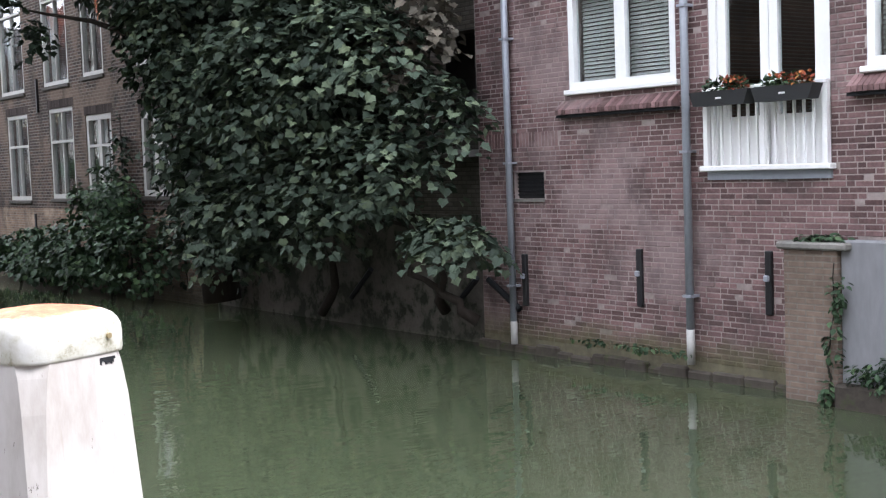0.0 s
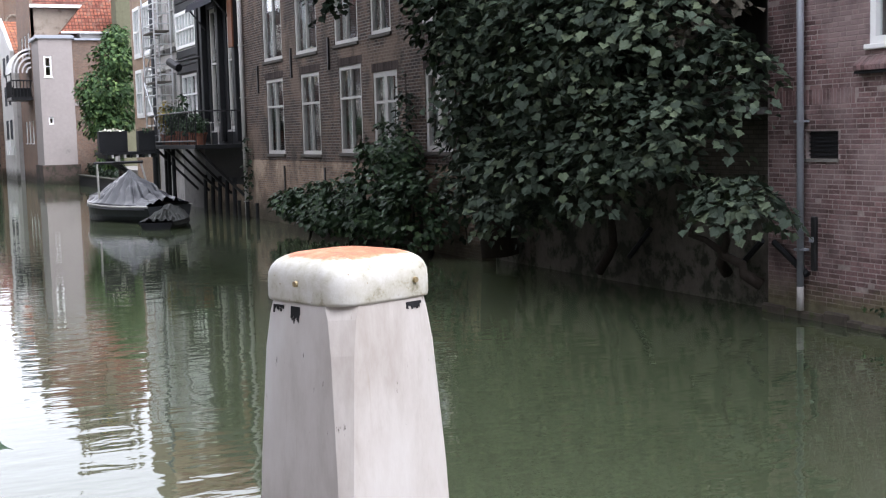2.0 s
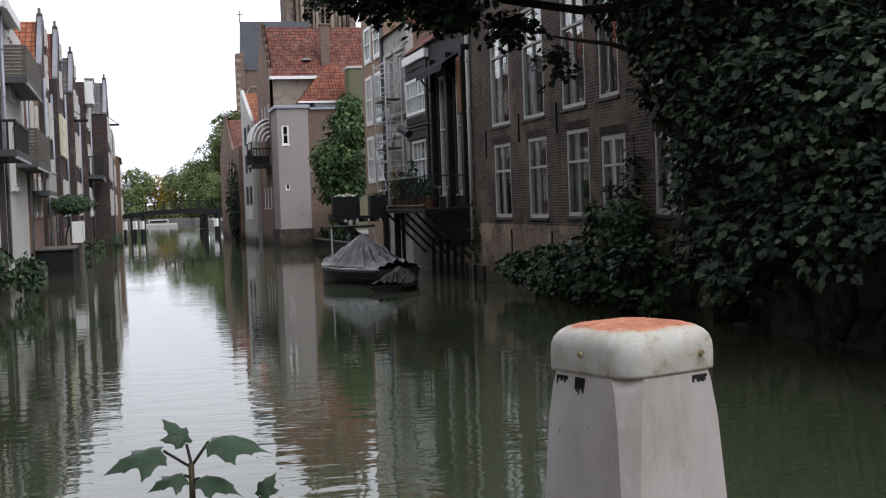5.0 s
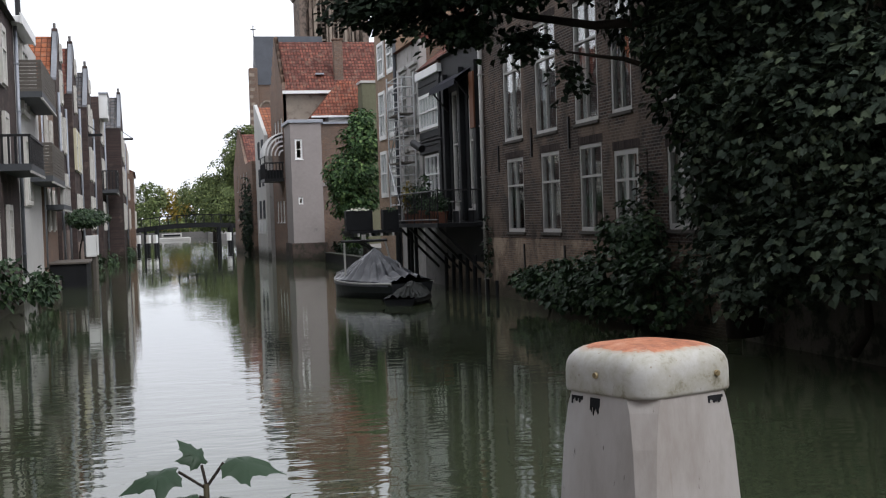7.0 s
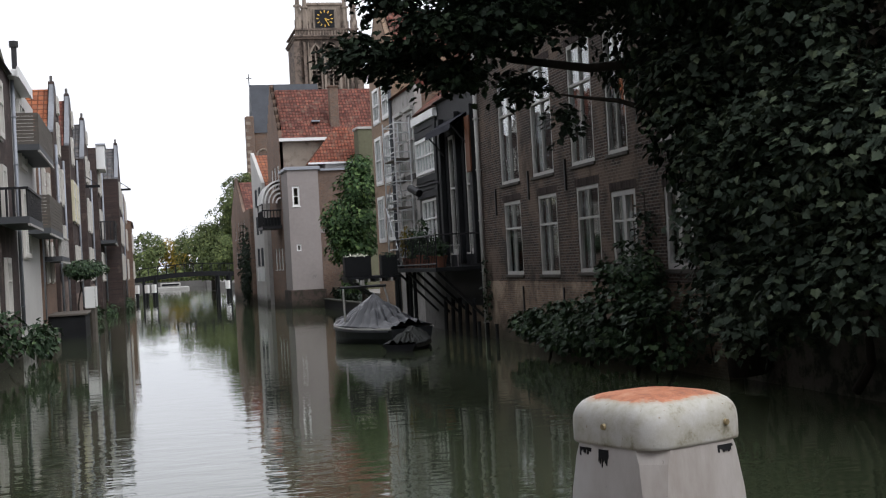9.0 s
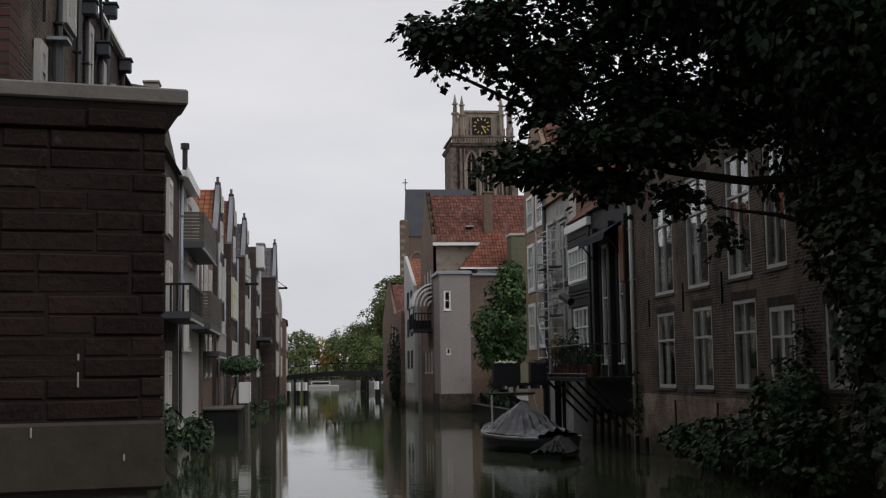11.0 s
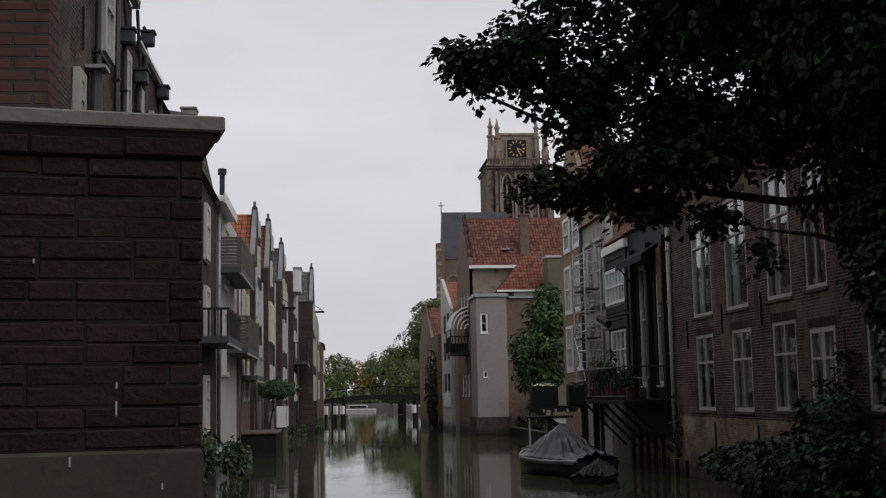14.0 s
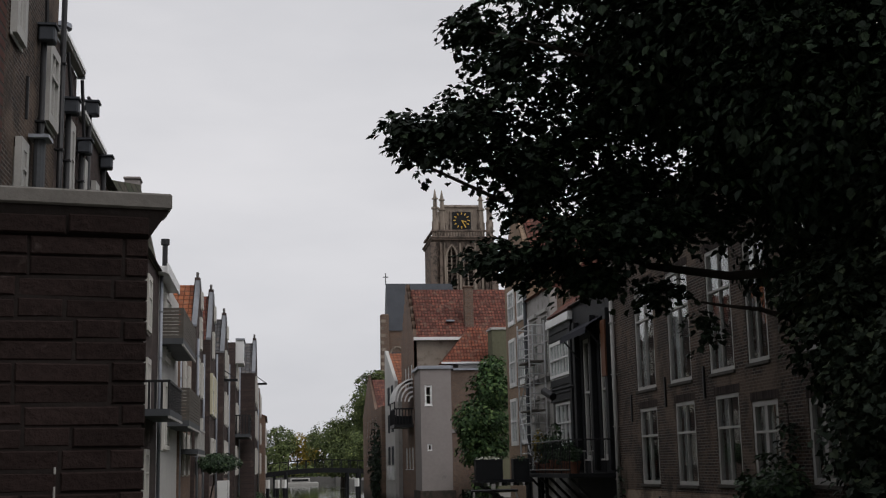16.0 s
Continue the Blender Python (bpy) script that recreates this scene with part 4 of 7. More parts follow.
# ------------------------------------------------------------------ the row on the near bank
LEFT_TRIM = plain("weathered_cream_paint", (0.6, 0.58, 0.54), 0.6, grain=12, amount=0.15, relief=0.05, wear=(0.42, 0.4, 0.36), wear_at=0.62)


def left_house(label, x, u0, u1, z1, mat, wins, gable=None, roof=None, depth=9, steps=0, frame=None, top=0.6):
    h = thing("canal_house", label, "house")
    fc = Face("x", x, 1)
    shell(fc, h, u0, u1, -0.8, z1, depth, mat, wins)
    for w in wins:
        window(fc, h, *w, bars_u=1, transom=0.6, curtain=0.4, frame_mat=frame or LEFT_TRIM, deep=-0.08, fw=0.18)
    if gable:
        gable_front(fc, h, u0, u1, z1, gable, mat, steps, top=top)
        gable_roof(fc, h, u0, u1, z1, gable - 0.08, depth, roof or TILE_ORANGE_Y)
    elif roof:
        side_roof(fc, h, u0, u1, z1, 2.2, depth, roof)
    return h, fc


def grid(us, zs, w=1.1, h=1.9):
    return [(u, u + w, z, z + h) for u in us for z in zs]


left_house("tall dark brick canal house with hoppers and drainpipes", -4.2, 12.0, 23.7, 13.6, BRICK_DARK, [(22.35, 23.35, 9.0, 10.5), (19.4, 20.2, 9.6, 12.2), (20.1, 20.7, 6.9, 8.1), (22.3, 22.8, 6.6, 7.7)], frame=OLD_WHITE)
left_house("narrow sooty brick house with a pale gutter", -4.25, 23.7, 26.4, 11.1, BRICK_SOOT, [(25.1, 25.7, 7.9, 9.8), (24.2, 24.7, 6.6, 7.9)], frame=OLD_WHITE)
left_house("lower sooty brick house with a white gutter", -4.2, 26.4, 29.9, 10.25, BRICK_SOOT, [(26.7, 27.1, 7.6, 9.4), (28.4, 29.0, 8.0, 9.3), (27.4, 28.0, 4.0, 5.8)], frame=OLD_WHITE)
left_house("sooty brick canal house with a grey tiled roof", -4.3, 30.0, 47.0, 10.0, BRICK_SOOT, grid((34, 38, 42), (1.6, 4.6, 7.4), 1.3), roof=TILE_GREY)
left_house("white plastered house with wooden balconies", -4.3, 47.0, 57.0, 10.2, RENDER_WHITE, [(49, 51.5, 7.0, 9.6), (49, 51.5, 3.6, 6.2)])
left_house("low brown brick infill house", -4.2, 57.0, 65.0, 9.0, BRICK_BROWN, grid((58.5, 61.5), (2.6, 5.9)), roof=TILE_GREY)
left_house("brick house with a grey plastered gable and orange roof", -4.0, 65.0, 71.2, 10.1, BRICK_SOOT, [(68.4, 69.4, 11.5, 12.4), (67.4, 68.8, 9.2, 10.9), (65.9, 67.1, 6.7, 8.6), (69.2, 70.4, 6.7, 8.6), (65.9, 67.1, 3.6, 5.6), (69.2, 70.4, 3.6, 5.6)], gable=2.7)
left_house("red brick house with a pointed gable and cream shutters", -3.58, 71.2, 77.6, 10.05, BRICK_SOOT, [(74.6, 75.6, 11.5, 12.4), (73.0, 74.4, 9.2, 10.7), (72.0, 73.6, 5.9, 8.2), (75.2, 76.6, 5.9, 8.2), (72.2, 73.6, 2.6, 4.6), (75.2, 76.6, 2.6, 4.6)], gable=3.0, roof=TILE_RED)
left_house("brown house with a grey tiled roof and tall gable", -3.08, 77.6, 85.0, 9.9, BRICK_SOOT, [(81.6, 82.6, 11.2, 12.0), (79.0, 80.4, 8.6, 10.2), (82.2, 83.6, 8.6, 10.2), (78.6, 80.0, 5.6, 7.6), (82.2, 83.6, 5.6, 7.6), (78.6, 80.0, 2.6, 4.6), (82.2, 83.6, 2.6, 4.6)], gable=2.6, roof=TILE_SLATE)
left_house("flat-topped purple brick house with a white bay", -2.6, 85.0, 93.0, 11.3, BRICK_SOOT, grid((86.2, 89.5), (2.5, 5.4, 8.4), 1.3))
left_house("dark brick house with a steep grey roof", -1.4, 93.0, 107.0, 9.8, BRICK_SOOT, grid((94.5, 98, 101.5, 104.6), (2.5, 5.2, 7.8), 1.3), gable=3.0, roof=TILE_SLATE)
left_house("brown brick house with a flat cornice", -1.2, 107.0, 116.0, 9.6, BRICK_BROWN, grid((108.4, 112), (2.5, 5.0, 7.4), 1.3, 1.7))
left_house("low house near the bridge", -0.8, 116.0, 132.0, 7.6, BRICK_BROWN, grid((118, 122, 125, 128), (2.5, 5.0), 1.2, 1.6), roof=TILE_RED)


# ------------------------------------------------------------------ bridge and distance
def bridge():
    b = thing("bridge", "dark timber footbridge with rails over the canal", "bridge")
    n = 14
    deck = bmesh.new()
    prof = [(-1.2 + 13.0 * k / n, 2.45 + 0.42 * math.sin(math.pi * k / n)) for k in range(n + 1)]
    rows = [[deck.verts.new((x, y, z + dz)) for x, z in prof] for y, dz in ((134, 0), (137, 0), (134, -0.5), (137, -0.5))]
    for k in range(n):
        for a, c in ((0, 1), (1, 3), (3, 2), (2, 0)):
            deck.faces.new((rows[a][k], rows[a][k + 1], rows[c][k + 1], rows[c][k]))
    part("deck", deck, BLACK_WOOD, b)
    for y in (134.1, 136.9):
        part("rail", rods([(x, y, z + 0.85) for x, z in prof], r=0.035), BLACK_WOOD, b)
        for x, z in prof:
            part("post", rods([(x, y, z), (x, y, z + 0.88)], r=0.035), BLACK_WOOD, b)
        for x in (1.3, 9.0):
            part("bearing_post", rods([(x, y, -1.5), (x, y, 2.5)], r=0.22), BLACK_WOOD, b)
            part("bearing_post", rods([(x - 1.2, y, -1.5), (x - 1.2, y, 2.35)], r=0.16), BLACK_WOOD, b)


bridge()

# ------------------------------------------------------------------ white post on the quay
def white_post():
    p = thing("mooring_post", "white-painted tapered timber post with a rounded rusty metal cap", "post")
    cx, cy, top = 0.857, 2.06, 2.417
    sh = bmesh.new()

    def ring(bm, half, z, cut, n=1):
        pts = []
        for sx, sy in ((1, 1), (-1, 1), (-1, -1), (1, -1)):
            a, b = (sx * half, sy * (half - cut)), (sx * (half - cut), sy * half)
            for q in ((a, b) if sx * sy > 0 else (b, a)):
                pts.append(q)
        c, s = math.cos(radians(20)), math.sin(radians(20))
        return [bm.verts.new((cx + c * x - s * y, cy + s * x + c * y, z)) for x, y in pts]

    def loft(bm, rings, caps=True):
        for g, h in zip(rings, rings[1:]):
            for k in range(len(g)):
                bm.faces.new((g[k], g[(k + 1) % len(g)], h[(k + 1) % len(h)], h[k]))
        if caps:
            bm.faces.new(rings[0])
            bm.faces.new(rings[-1])
    loft(sh, [ring(sh, 0.16, 1.0, 0.014), ring(sh, 0.137, 1.7, 0.016), ring(sh, 0.127, 2.03, 0.019), ring(sh, 0.1185, 2.25, 0.028), ring(sh, 0.1145, 2.31, 0.034), ring(sh, 0.1125, top - 0.075, 0.043)])
    part("shaft", sh, POST_WHITE, p)
    cp = bmesh.new()

    def soft_ring(half, z, r, n=5):
        c, q = math.cos(radians(20)), math.sin(radians(20))
        pts = []
        for a0 in range(4):
            ux, uy = ((1, 1), (-1, 1), (-1, -1), (1, -1))[a0]
            for i in range(n + 1):
                a = radians(90 * a0 + 90 * i / n)
                pts.append((ux * (half - r) + r * math.cos(a), uy * (half - r) + r * math.sin(a)))
        return [cp.verts.new((cx + c * x - q * y, cy + q * x + c * y, z)) for x, y in pts]
    prof = [(0.1125, -0.084), (0.1155, -0.083), (0.1165, -0.078), (0.1165, -0.05), (0.1155, -0.036), (0.112, -0.025), (0.1055, -0.0155), (0.095, -0.008), (0.08, -0.003), (0.05, 0.001), (0.012, 0.002)]
    loft(cp, [soft_ring(h, top + z, min(0.052, h * 0.6)) for h, z in prof])
    part("cap", cp, POST_CAP, p, "white cap with orange rust on top", smooth=True)
    return p


def post_materials():
    m, n, l, b = nodes_of("scuffed_white_post_paint")
    v = coords(n, l, (1, 1, 0.35))
    c = ramp(n, l, noise_node(n, l, v, 5, 7, 0.65), [(0.32, (0.3, 0.265, 0.235)), (0.5, (0.44, 0.415, 0.395)), (0.7, (0.53, 0.52, 0.51))])
    runs = noise_node(n, l, coords(n, l, (1, 1, 0.06)), 55, 5, 0.6)
    where = noise_node(n, l, v, 7, 3)
    mul = n.new("ShaderNodeMath")
    mul.operation = "MULTIPLY"
    l.new(ramp(n, l, runs, [(0.62, (0, 0, 0)), (0.76, (0.8, 0.8, 0.8))]), mul.inputs[0])
    l.new(ramp(n, l, where, [(0.42, (0, 0, 0)), (0.62, (0.75, 0.75, 0.75))]), mul.inputs[1])
    c = mix(n, l, mul.outputs[0], c, (0.3, 0.26, 0.2))
    flake = noise_node(n, l, coords(n, l, (1, 1, 0.3)), 62, 6, 0.7)
    c = mix(n, l, ramp(n, l, flake, [(0.665, (0, 0, 0)), (0.7, (1, 1, 1))]), c, (0.09, 0.08, 0.07))
    l.new(c, b.inputs["Base Color"])
    b.inputs["Roughness"].default_value = 0.55
    bump(n, l, b, noise_node(n, l, v, 60, 5), 0.25, 0.003)
    m2, n, l, b = nodes_of("rusty_white_cap")
    sep = n.new("ShaderNodeSeparateXYZ")
    cc = n.new("ShaderNodeTexCoord")
    l.new(cc.outputs["Object"], sep.inputs["Vector"])
    top = n.new("ShaderNodeMapRange")
    top.inputs["From Min"].default_value, top.inputs["From Max"].default_value = 2.398, 2.419
    l.new(sep.outputs["Z"], top.inputs["Value"])
    ns = noise_node(n, l, cc.outputs["Object"], 26, 8, 0.75)
    add = n.new("ShaderNodeMath")
    add.operation = "ADD"
    l.new(top.outputs["Result"], add.inputs[0])
    l.new(ns, add.inputs[1])
    half = n.new("ShaderNodeMath")
    half.operation = "MULTIPLY"
    half.inputs[1].default_value = 0.5
    l.new(add.outputs[0], half.inputs[0])
    add = half
    white = ramp(n, l, noise_node(n, l, cc.outputs["Object"], 16, 8, 0.7), [(0.3, (0.17, 0.155, 0.09)), (0.42, (0.42, 0.405, 0.345)), (0.58, (0.52, 0.515, 0.49))])
    speck = noise_node(n, l, cc.outputs["Object"], 120, 4, 0.6)
    white = mix(n, l, ramp(n, l, speck, [(0.66, (0, 0, 0)), (0.72, (0.8, 0.8, 0.8))]), white, (0.25, 0.19, 0.12))
    rust = ramp(n, l, noise_node(n, l, cc.outputs["Object"], 40, 7, 0.7), [(0.32, (0.24, 0.085, 0.045)), (0.5, (0.44, 0.155, 0.07)), (0.72, (0.56, 0.3, 0.19))])
    edge = mix(n, l, ramp(n, l, add.outputs[0], [(0.42, (0, 0, 0)), (0.56, (0.85, 0.85, 0.85))]), white, (0.4, 0.26, 0.16))
    l.new(mix(n, l, ramp(n, l, add.outputs[0], [(0.535, (0, 0, 0)), (0.56, (1, 1, 1))]), edge, rust), b.inputs["Base Color"])
    b.inputs["Roughness"].default_value = 0.55
    bump(n, l, b, ns, 0.3, 0.004)
    return m, m2


POST_WHITE, POST_CAP = post_materials()
white_post()

# ------------------------------------------------------------------ near brick wall with a concrete coping
WY = 3.85


def near_wall():
    w = thing("wall_near", "dark red brick garden wall with a concrete coping and cement plinth", "wall", kind="structure")
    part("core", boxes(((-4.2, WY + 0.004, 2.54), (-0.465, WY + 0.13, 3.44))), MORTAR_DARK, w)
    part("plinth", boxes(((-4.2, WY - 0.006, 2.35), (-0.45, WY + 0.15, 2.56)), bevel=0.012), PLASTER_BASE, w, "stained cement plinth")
    part("footing", boxes(((-4.2, WY + 0.03, -2), (-0.5, WY + 0.14, 2.35))), RENDER_DARK, w)
    part("coping", boxes(((-4.3, WY - 0.03, 3.525), (-0.39, WY + 0.15, 3.575)), bevel=0.006), CONCRETE, w, "weathered concrete coping")
    bm = bmesh.new()
    v = [bm.verts.new(p) for p in ((-4.2, WY, 3.44), (-0.455, WY, 3.44), (-4.2, WY - 0.02, 3.525), (-0.4, WY - 0.02, 3.525), (-4.2, WY + 0.13, 3.44), (-0.455, WY + 0.13, 3.44), (-4.2, WY + 0.145, 3.525), (-0.4, WY + 0.145, 3.525))]
    for q in ((0, 1, 3, 2), (1, 5, 7, 3), (5, 4, 6, 7), (4, 0, 2, 6), (2, 3, 7, 6), (0, 4, 5, 1)):
        bm.faces.new([v[i] for i in q])
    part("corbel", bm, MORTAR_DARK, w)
    return w


NEAR_WALL = near_wall()
WALL_TURN = Matrix.Translation((-0.455, WY, 0)) @ Matrix.Rotation(radians(12), 4, "Z") @ Matrix.Translation((0.455, -WY, 0))
NEAR_WALL.matrix_world = WALL_TURN
end = thing("wall_end", "dark red brick end wall of the near canal house", "wall", kind="structure")
part("masonry", boxes(((-7.5, 6.72, -1), (-1.57, 6.98, 9.5))), brickwork("dark_red_brick_end", (0.12, 0.055, 0.045), (0.085, 0.042, 0.038), (0.06, 0.05, 0.045), axis="y", joint=0.012), end)


# ------------------------------------------------------------------ pink-brown brick house at the water
R1 = Face("x", 11.3, -1)
R1_HOLES = [(10.05, 11.9, 3.56, 5.6), (7.9, 9.55, 2.52, 4.95), (5.6, 7.45, 3.5, 5.6), (12.46, 13.07, 2.14, 2.5)]


def purple_house():
    h = thing("purple_brick_house", "purple-brown brick house with white windows standing in the water", "house")
    part("wall", wall_bm(Face("x", 11.306, -1), 4.0, 13.85, -0.8, 7.5, R1_HOLES), MORTAR, h)
    part("wall", boxes(((11.62, 13.6, -0.8), (20, 13.85, 7.5)), ((11.62, 4.0, -0.8), (20, 4.25, 7.5)), ((19.8, 4.25, -0.8), (20, 13.6, 7.5))), BRICK_RED, h)
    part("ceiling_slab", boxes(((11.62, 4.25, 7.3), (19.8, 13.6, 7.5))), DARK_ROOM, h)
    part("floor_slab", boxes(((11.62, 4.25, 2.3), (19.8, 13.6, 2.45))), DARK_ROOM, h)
    window(R1, h, *R1_HOLES[0], bars_u=1, transom=0.62, frame_mat=WHITE_PAINT, deep=0.05, wide=4)
    window(R1, h, *R1_HOLES[2], bars_u=1, transom=0.62, frame_mat=WHITE_PAINT, deep=0.05, wide=4)
    return h


PURPLE = purple_house()
drainpipe(R1, "long grey drainpipe with a white foot", 13.06, 0.12, 7.4, r=0.048, boot=0.32)
drainpipe(R1, "grey drainpipe with a white foot beside the balcony doors", 9.82, 0.18, 7.4, r=0.048, boot=0.42)

m_house = thing("tree_house_wall", "old limewashed brick wall behind the maple", "house")
part("wall", wall_bm(Face("x", 11.5, -1), 13.85, 22.6, 1.9, 7.0, [(14.0, 15.2, 3.2, 4.6)]), BRICK_PALE, m_house)
# The base's dark tone stands for the shade under the maple.
part("wall", boxes(((11.47, 13.85, -0.8), (11.8, 22.6, 1.896))), plain("shaded_base_plaster", (0.12, 0.11, 0.094), 0.9, grain=10, amount=0.5, relief=0.5, wear=(0.03, 0.034, 0.024), wear_at=0.5), m_house, "blotchy plaster base coloured darker for the maple's shade")
part("wall", boxes(((12.5, 13.85, 0), (12.7, 22.6, 7.0))), RENDER_DARK, m_house)
part("roof", boxes(((11.3, 13.85, 7.0), (20, 22.6, 7.2))), SLATE, m_house)


# ------------------------------------------------------------------ trees
def limb_line(a, b, sag, n=8, wob=0.12, rng=None):
    a, b = Vector(a), Vector(b)
    return [a.lerp(b, k / n) + Vector((rng.uniform(-wob, wob), rng.uniform(-wob, wob), sag * math.sin(math.pi * k / n) + rng.uniform(-wob, wob) * 0.5)) for k in range(n + 1)]


def sprays(blobs, rng, leaves=13, spread=0.3, flat=0.25, shell=0.55):
    """Leaf places in drooping sprays: each spray is a shallow fan of leaves that faces up and outwards, with dark gaps between the fans."""
    out = []
    for c, r, count in blobs:
        for _ in range(count):
            d = Vector((rng.gauss(-0.35, 1), rng.gauss(-0.2, 1), rng.gauss(0.1, 1))).normalized()
            k = rng.uniform(shell, 1.0)
            p = Vector((c[0] + d.x * r[0] * k, c[1] + d.y * r[1] * k, c[2] + d.z * r[2] * k))
            nrm = (d * 0.6 + Vector((rng.uniform(-0.2, 0.2), rng.uniform(-0.2, 0.2), 0.9))).normalized()
            a = nrm.orthogonal().normalized()
            b = nrm.cross(a)
            size = spread * rng.uniform(0.7, 1.4)
            for _k in range(int(leaves * rng.uniform(0.6, 1.3))):
                th, rr = rng.uniform(0, 2 * math.pi), size * rng.random() ** 0.6
                way = a * math.cos(th) + b * math.sin(th)
                q = p + way * rr + nrm * rng.uniform(-1, 1) * flat * size - Vector((0, 0, 0.5 * rr * rr / size))
                out.append((q, (way * 0.9 + d * 0.5).normalized()))
    return out


def maple():
    rng = random.Random(11)
    t = thing("maple_tree", "large sycamore maple leaning over the water from the far bank", "tree")
    tr = bmesh.new()
    rod(tr, [(11.05, 21.6, 0.2), (10.9, 21.6, 1.6), (10.85, 21.7, 3.2), (10.6, 21.6, 5.2), (10.4, 21.5, 7.5), (10.2, 21.4, 10.0)], 0.38, 0.14, 12)
    part("trunk", tr, BARK, t, smooth=True)
    ends = [((10.8, 21.6, 4.6), (7.6, 21.5, 5.6), 0.2), ((10.4, 21, 7.2), (3.8, 21.0, 10.4), 0.6), ((10.8, 21.2, 3.6), (9.6, 15.0, 4.0), 0.5), 
            ((10.9, 21.4, 2.8), (9.8, 17.5, 2.4), 0.3), ((10.4, 21.4, 7.0), (9.2, 15.2, 8.2), 0.5), ((10.3, 21.4, 8.4), (6.0, 18.0, 12.5), 0.4), ((10.8, 21.6, 4.0), (9.9, 22.6, 6.4), 0.3), ((10.9, 21.0, 1.8), (10.2, 13.6, 1.7), 0.3),
            ((5.0, 23.2, 7.5), (3.2, 23.6, 9.6), 0.1), ((10.9, 17.5, 0.3), (10.0, 15.6, 1.9), 0.1), ((11.1, 14.6, 0.5), (10.4, 13.6, 1.5), 0.05), ((11.2, 13.9, 0.35), (10.5, 14.9, 1.3), 0.05)]
    for a, b, sag in ends:
        bm = bmesh.new()
        rod(bm, limb_line(a, b, sag, rng=rng, wob=0.08), 0.09, 0.02, 7)
        part("limb", bm, BARK, t, smooth=True)
    bm = bmesh.new()
    rod(bm, [(10.5, 21.6, 6.05), (9.6, 21.9, 6.2), (8.4, 22.2, 6.15), (7.0, 22.6, 6.4), (5.6, 23.0, 7.1), (4.0, 23.5, 8.0), (2.6, 24.0, 8.8)], 0.115, 0.025, 8)
    part("limb", bm, BARK, t, "long bough reaching level over the water", smooth=True)
    near = [((9.9, 18.8, 1.9), (0.8, 1.7, 0.9), 80), ((9.8, 16.8, 2.3), (0.8, 1.7, 1.0), 90), ((10.0, 14.9, 2.6), (0.7, 1.5, 0.9), 80), ((10.3, 13.2, 1.75), (0.45, 0.8, 0.3), 22), ((9.7, 17.0, 4.2), (0.9, 2.5, 1.3), 150), ((9.9, 14.9, 4.3), (0.8, 1.4, 1.1), 85),
            ((10.4, 13.5, 3.4), (0.4, 0.6, 0.8), 22), ((9.8, 16.5, 6.4), (1.0, 2.8, 1.4), 130), ((9.8, 19.6, 3.8), (0.8, 1.2, 1.4), 80), ((9.7, 20.0, 6.0), (1.0, 1.8, 1.5), 100), ((9.8, 17.6, 8.2), (1.2, 3.2, 1.4), 110)]
    dry = [((10.3, 14.3, 5.6), (0.6, 1.3, 1.5), 75), ((10.3, 13.9, 4.3), (0.4, 0.8, 0.7), 20)]
    over = [((2.7, 24.2, 9.4), (0.8, 1.5, 0.4), 380), ((3.2, 24.0, 9.0), (0.7, 1.3, 0.35), 220), ((3.9, 23.6, 9.3), (1.2, 1.6, 0.9), 900), ((5.2, 23.2, 8.6), (1.5, 1.8, 1.1), 900), ((4.7, 22.6, 10.4), (1.4, 2.0, 1.2), 900), ((3.8, 22.8, 11.1), (0.7, 1.0, 0.7), 300), ((6.6, 22.6, 9.6), (1.9, 2.2, 1.8), 1500),
            ((5.5, 21.8, 6.9), (1.0, 1.4, 0.45), 380), ((6.6, 21.8, 6.9), (1.2, 1.5, 0.6), 420), ((8.6, 21.8, 8.8), (1.8, 2.4, 1.9), 1500), ((6.6, 20.6, 12.0), (2.6, 3.0, 1.8), 1700), ((7.6, 22.4, 7.2), (1.4, 1.4, 0.6), 480), ((5.9, 22.4, 6.15), (0.9, 0.9, 0.28), 260), ((7.2, 22.4, 5.95), (0.7, 0.7, 0.3), 110), ((7.9, 22.2, 5.2), (0.25, 0.3, 0.35), 30),
            ((9.0, 21.2, 11.5), (2.4, 3.2, 2.4), 1700), ((9.0, 18.5, 9.5), (2.0, 3.0, 2.0), 1300), ((4.3, 23.0, 6.65), (0.9, 1.3, 0.35), 340), ((5.2, 23.0, 6.5), (1.0, 1.2, 0.4), 380), ((5.0, 23.2, 7.9), (0.8, 1.3, 0.6), 380), ((6.7, 22.8, 7.8), (1.2, 1.4, 0.8), 700)]
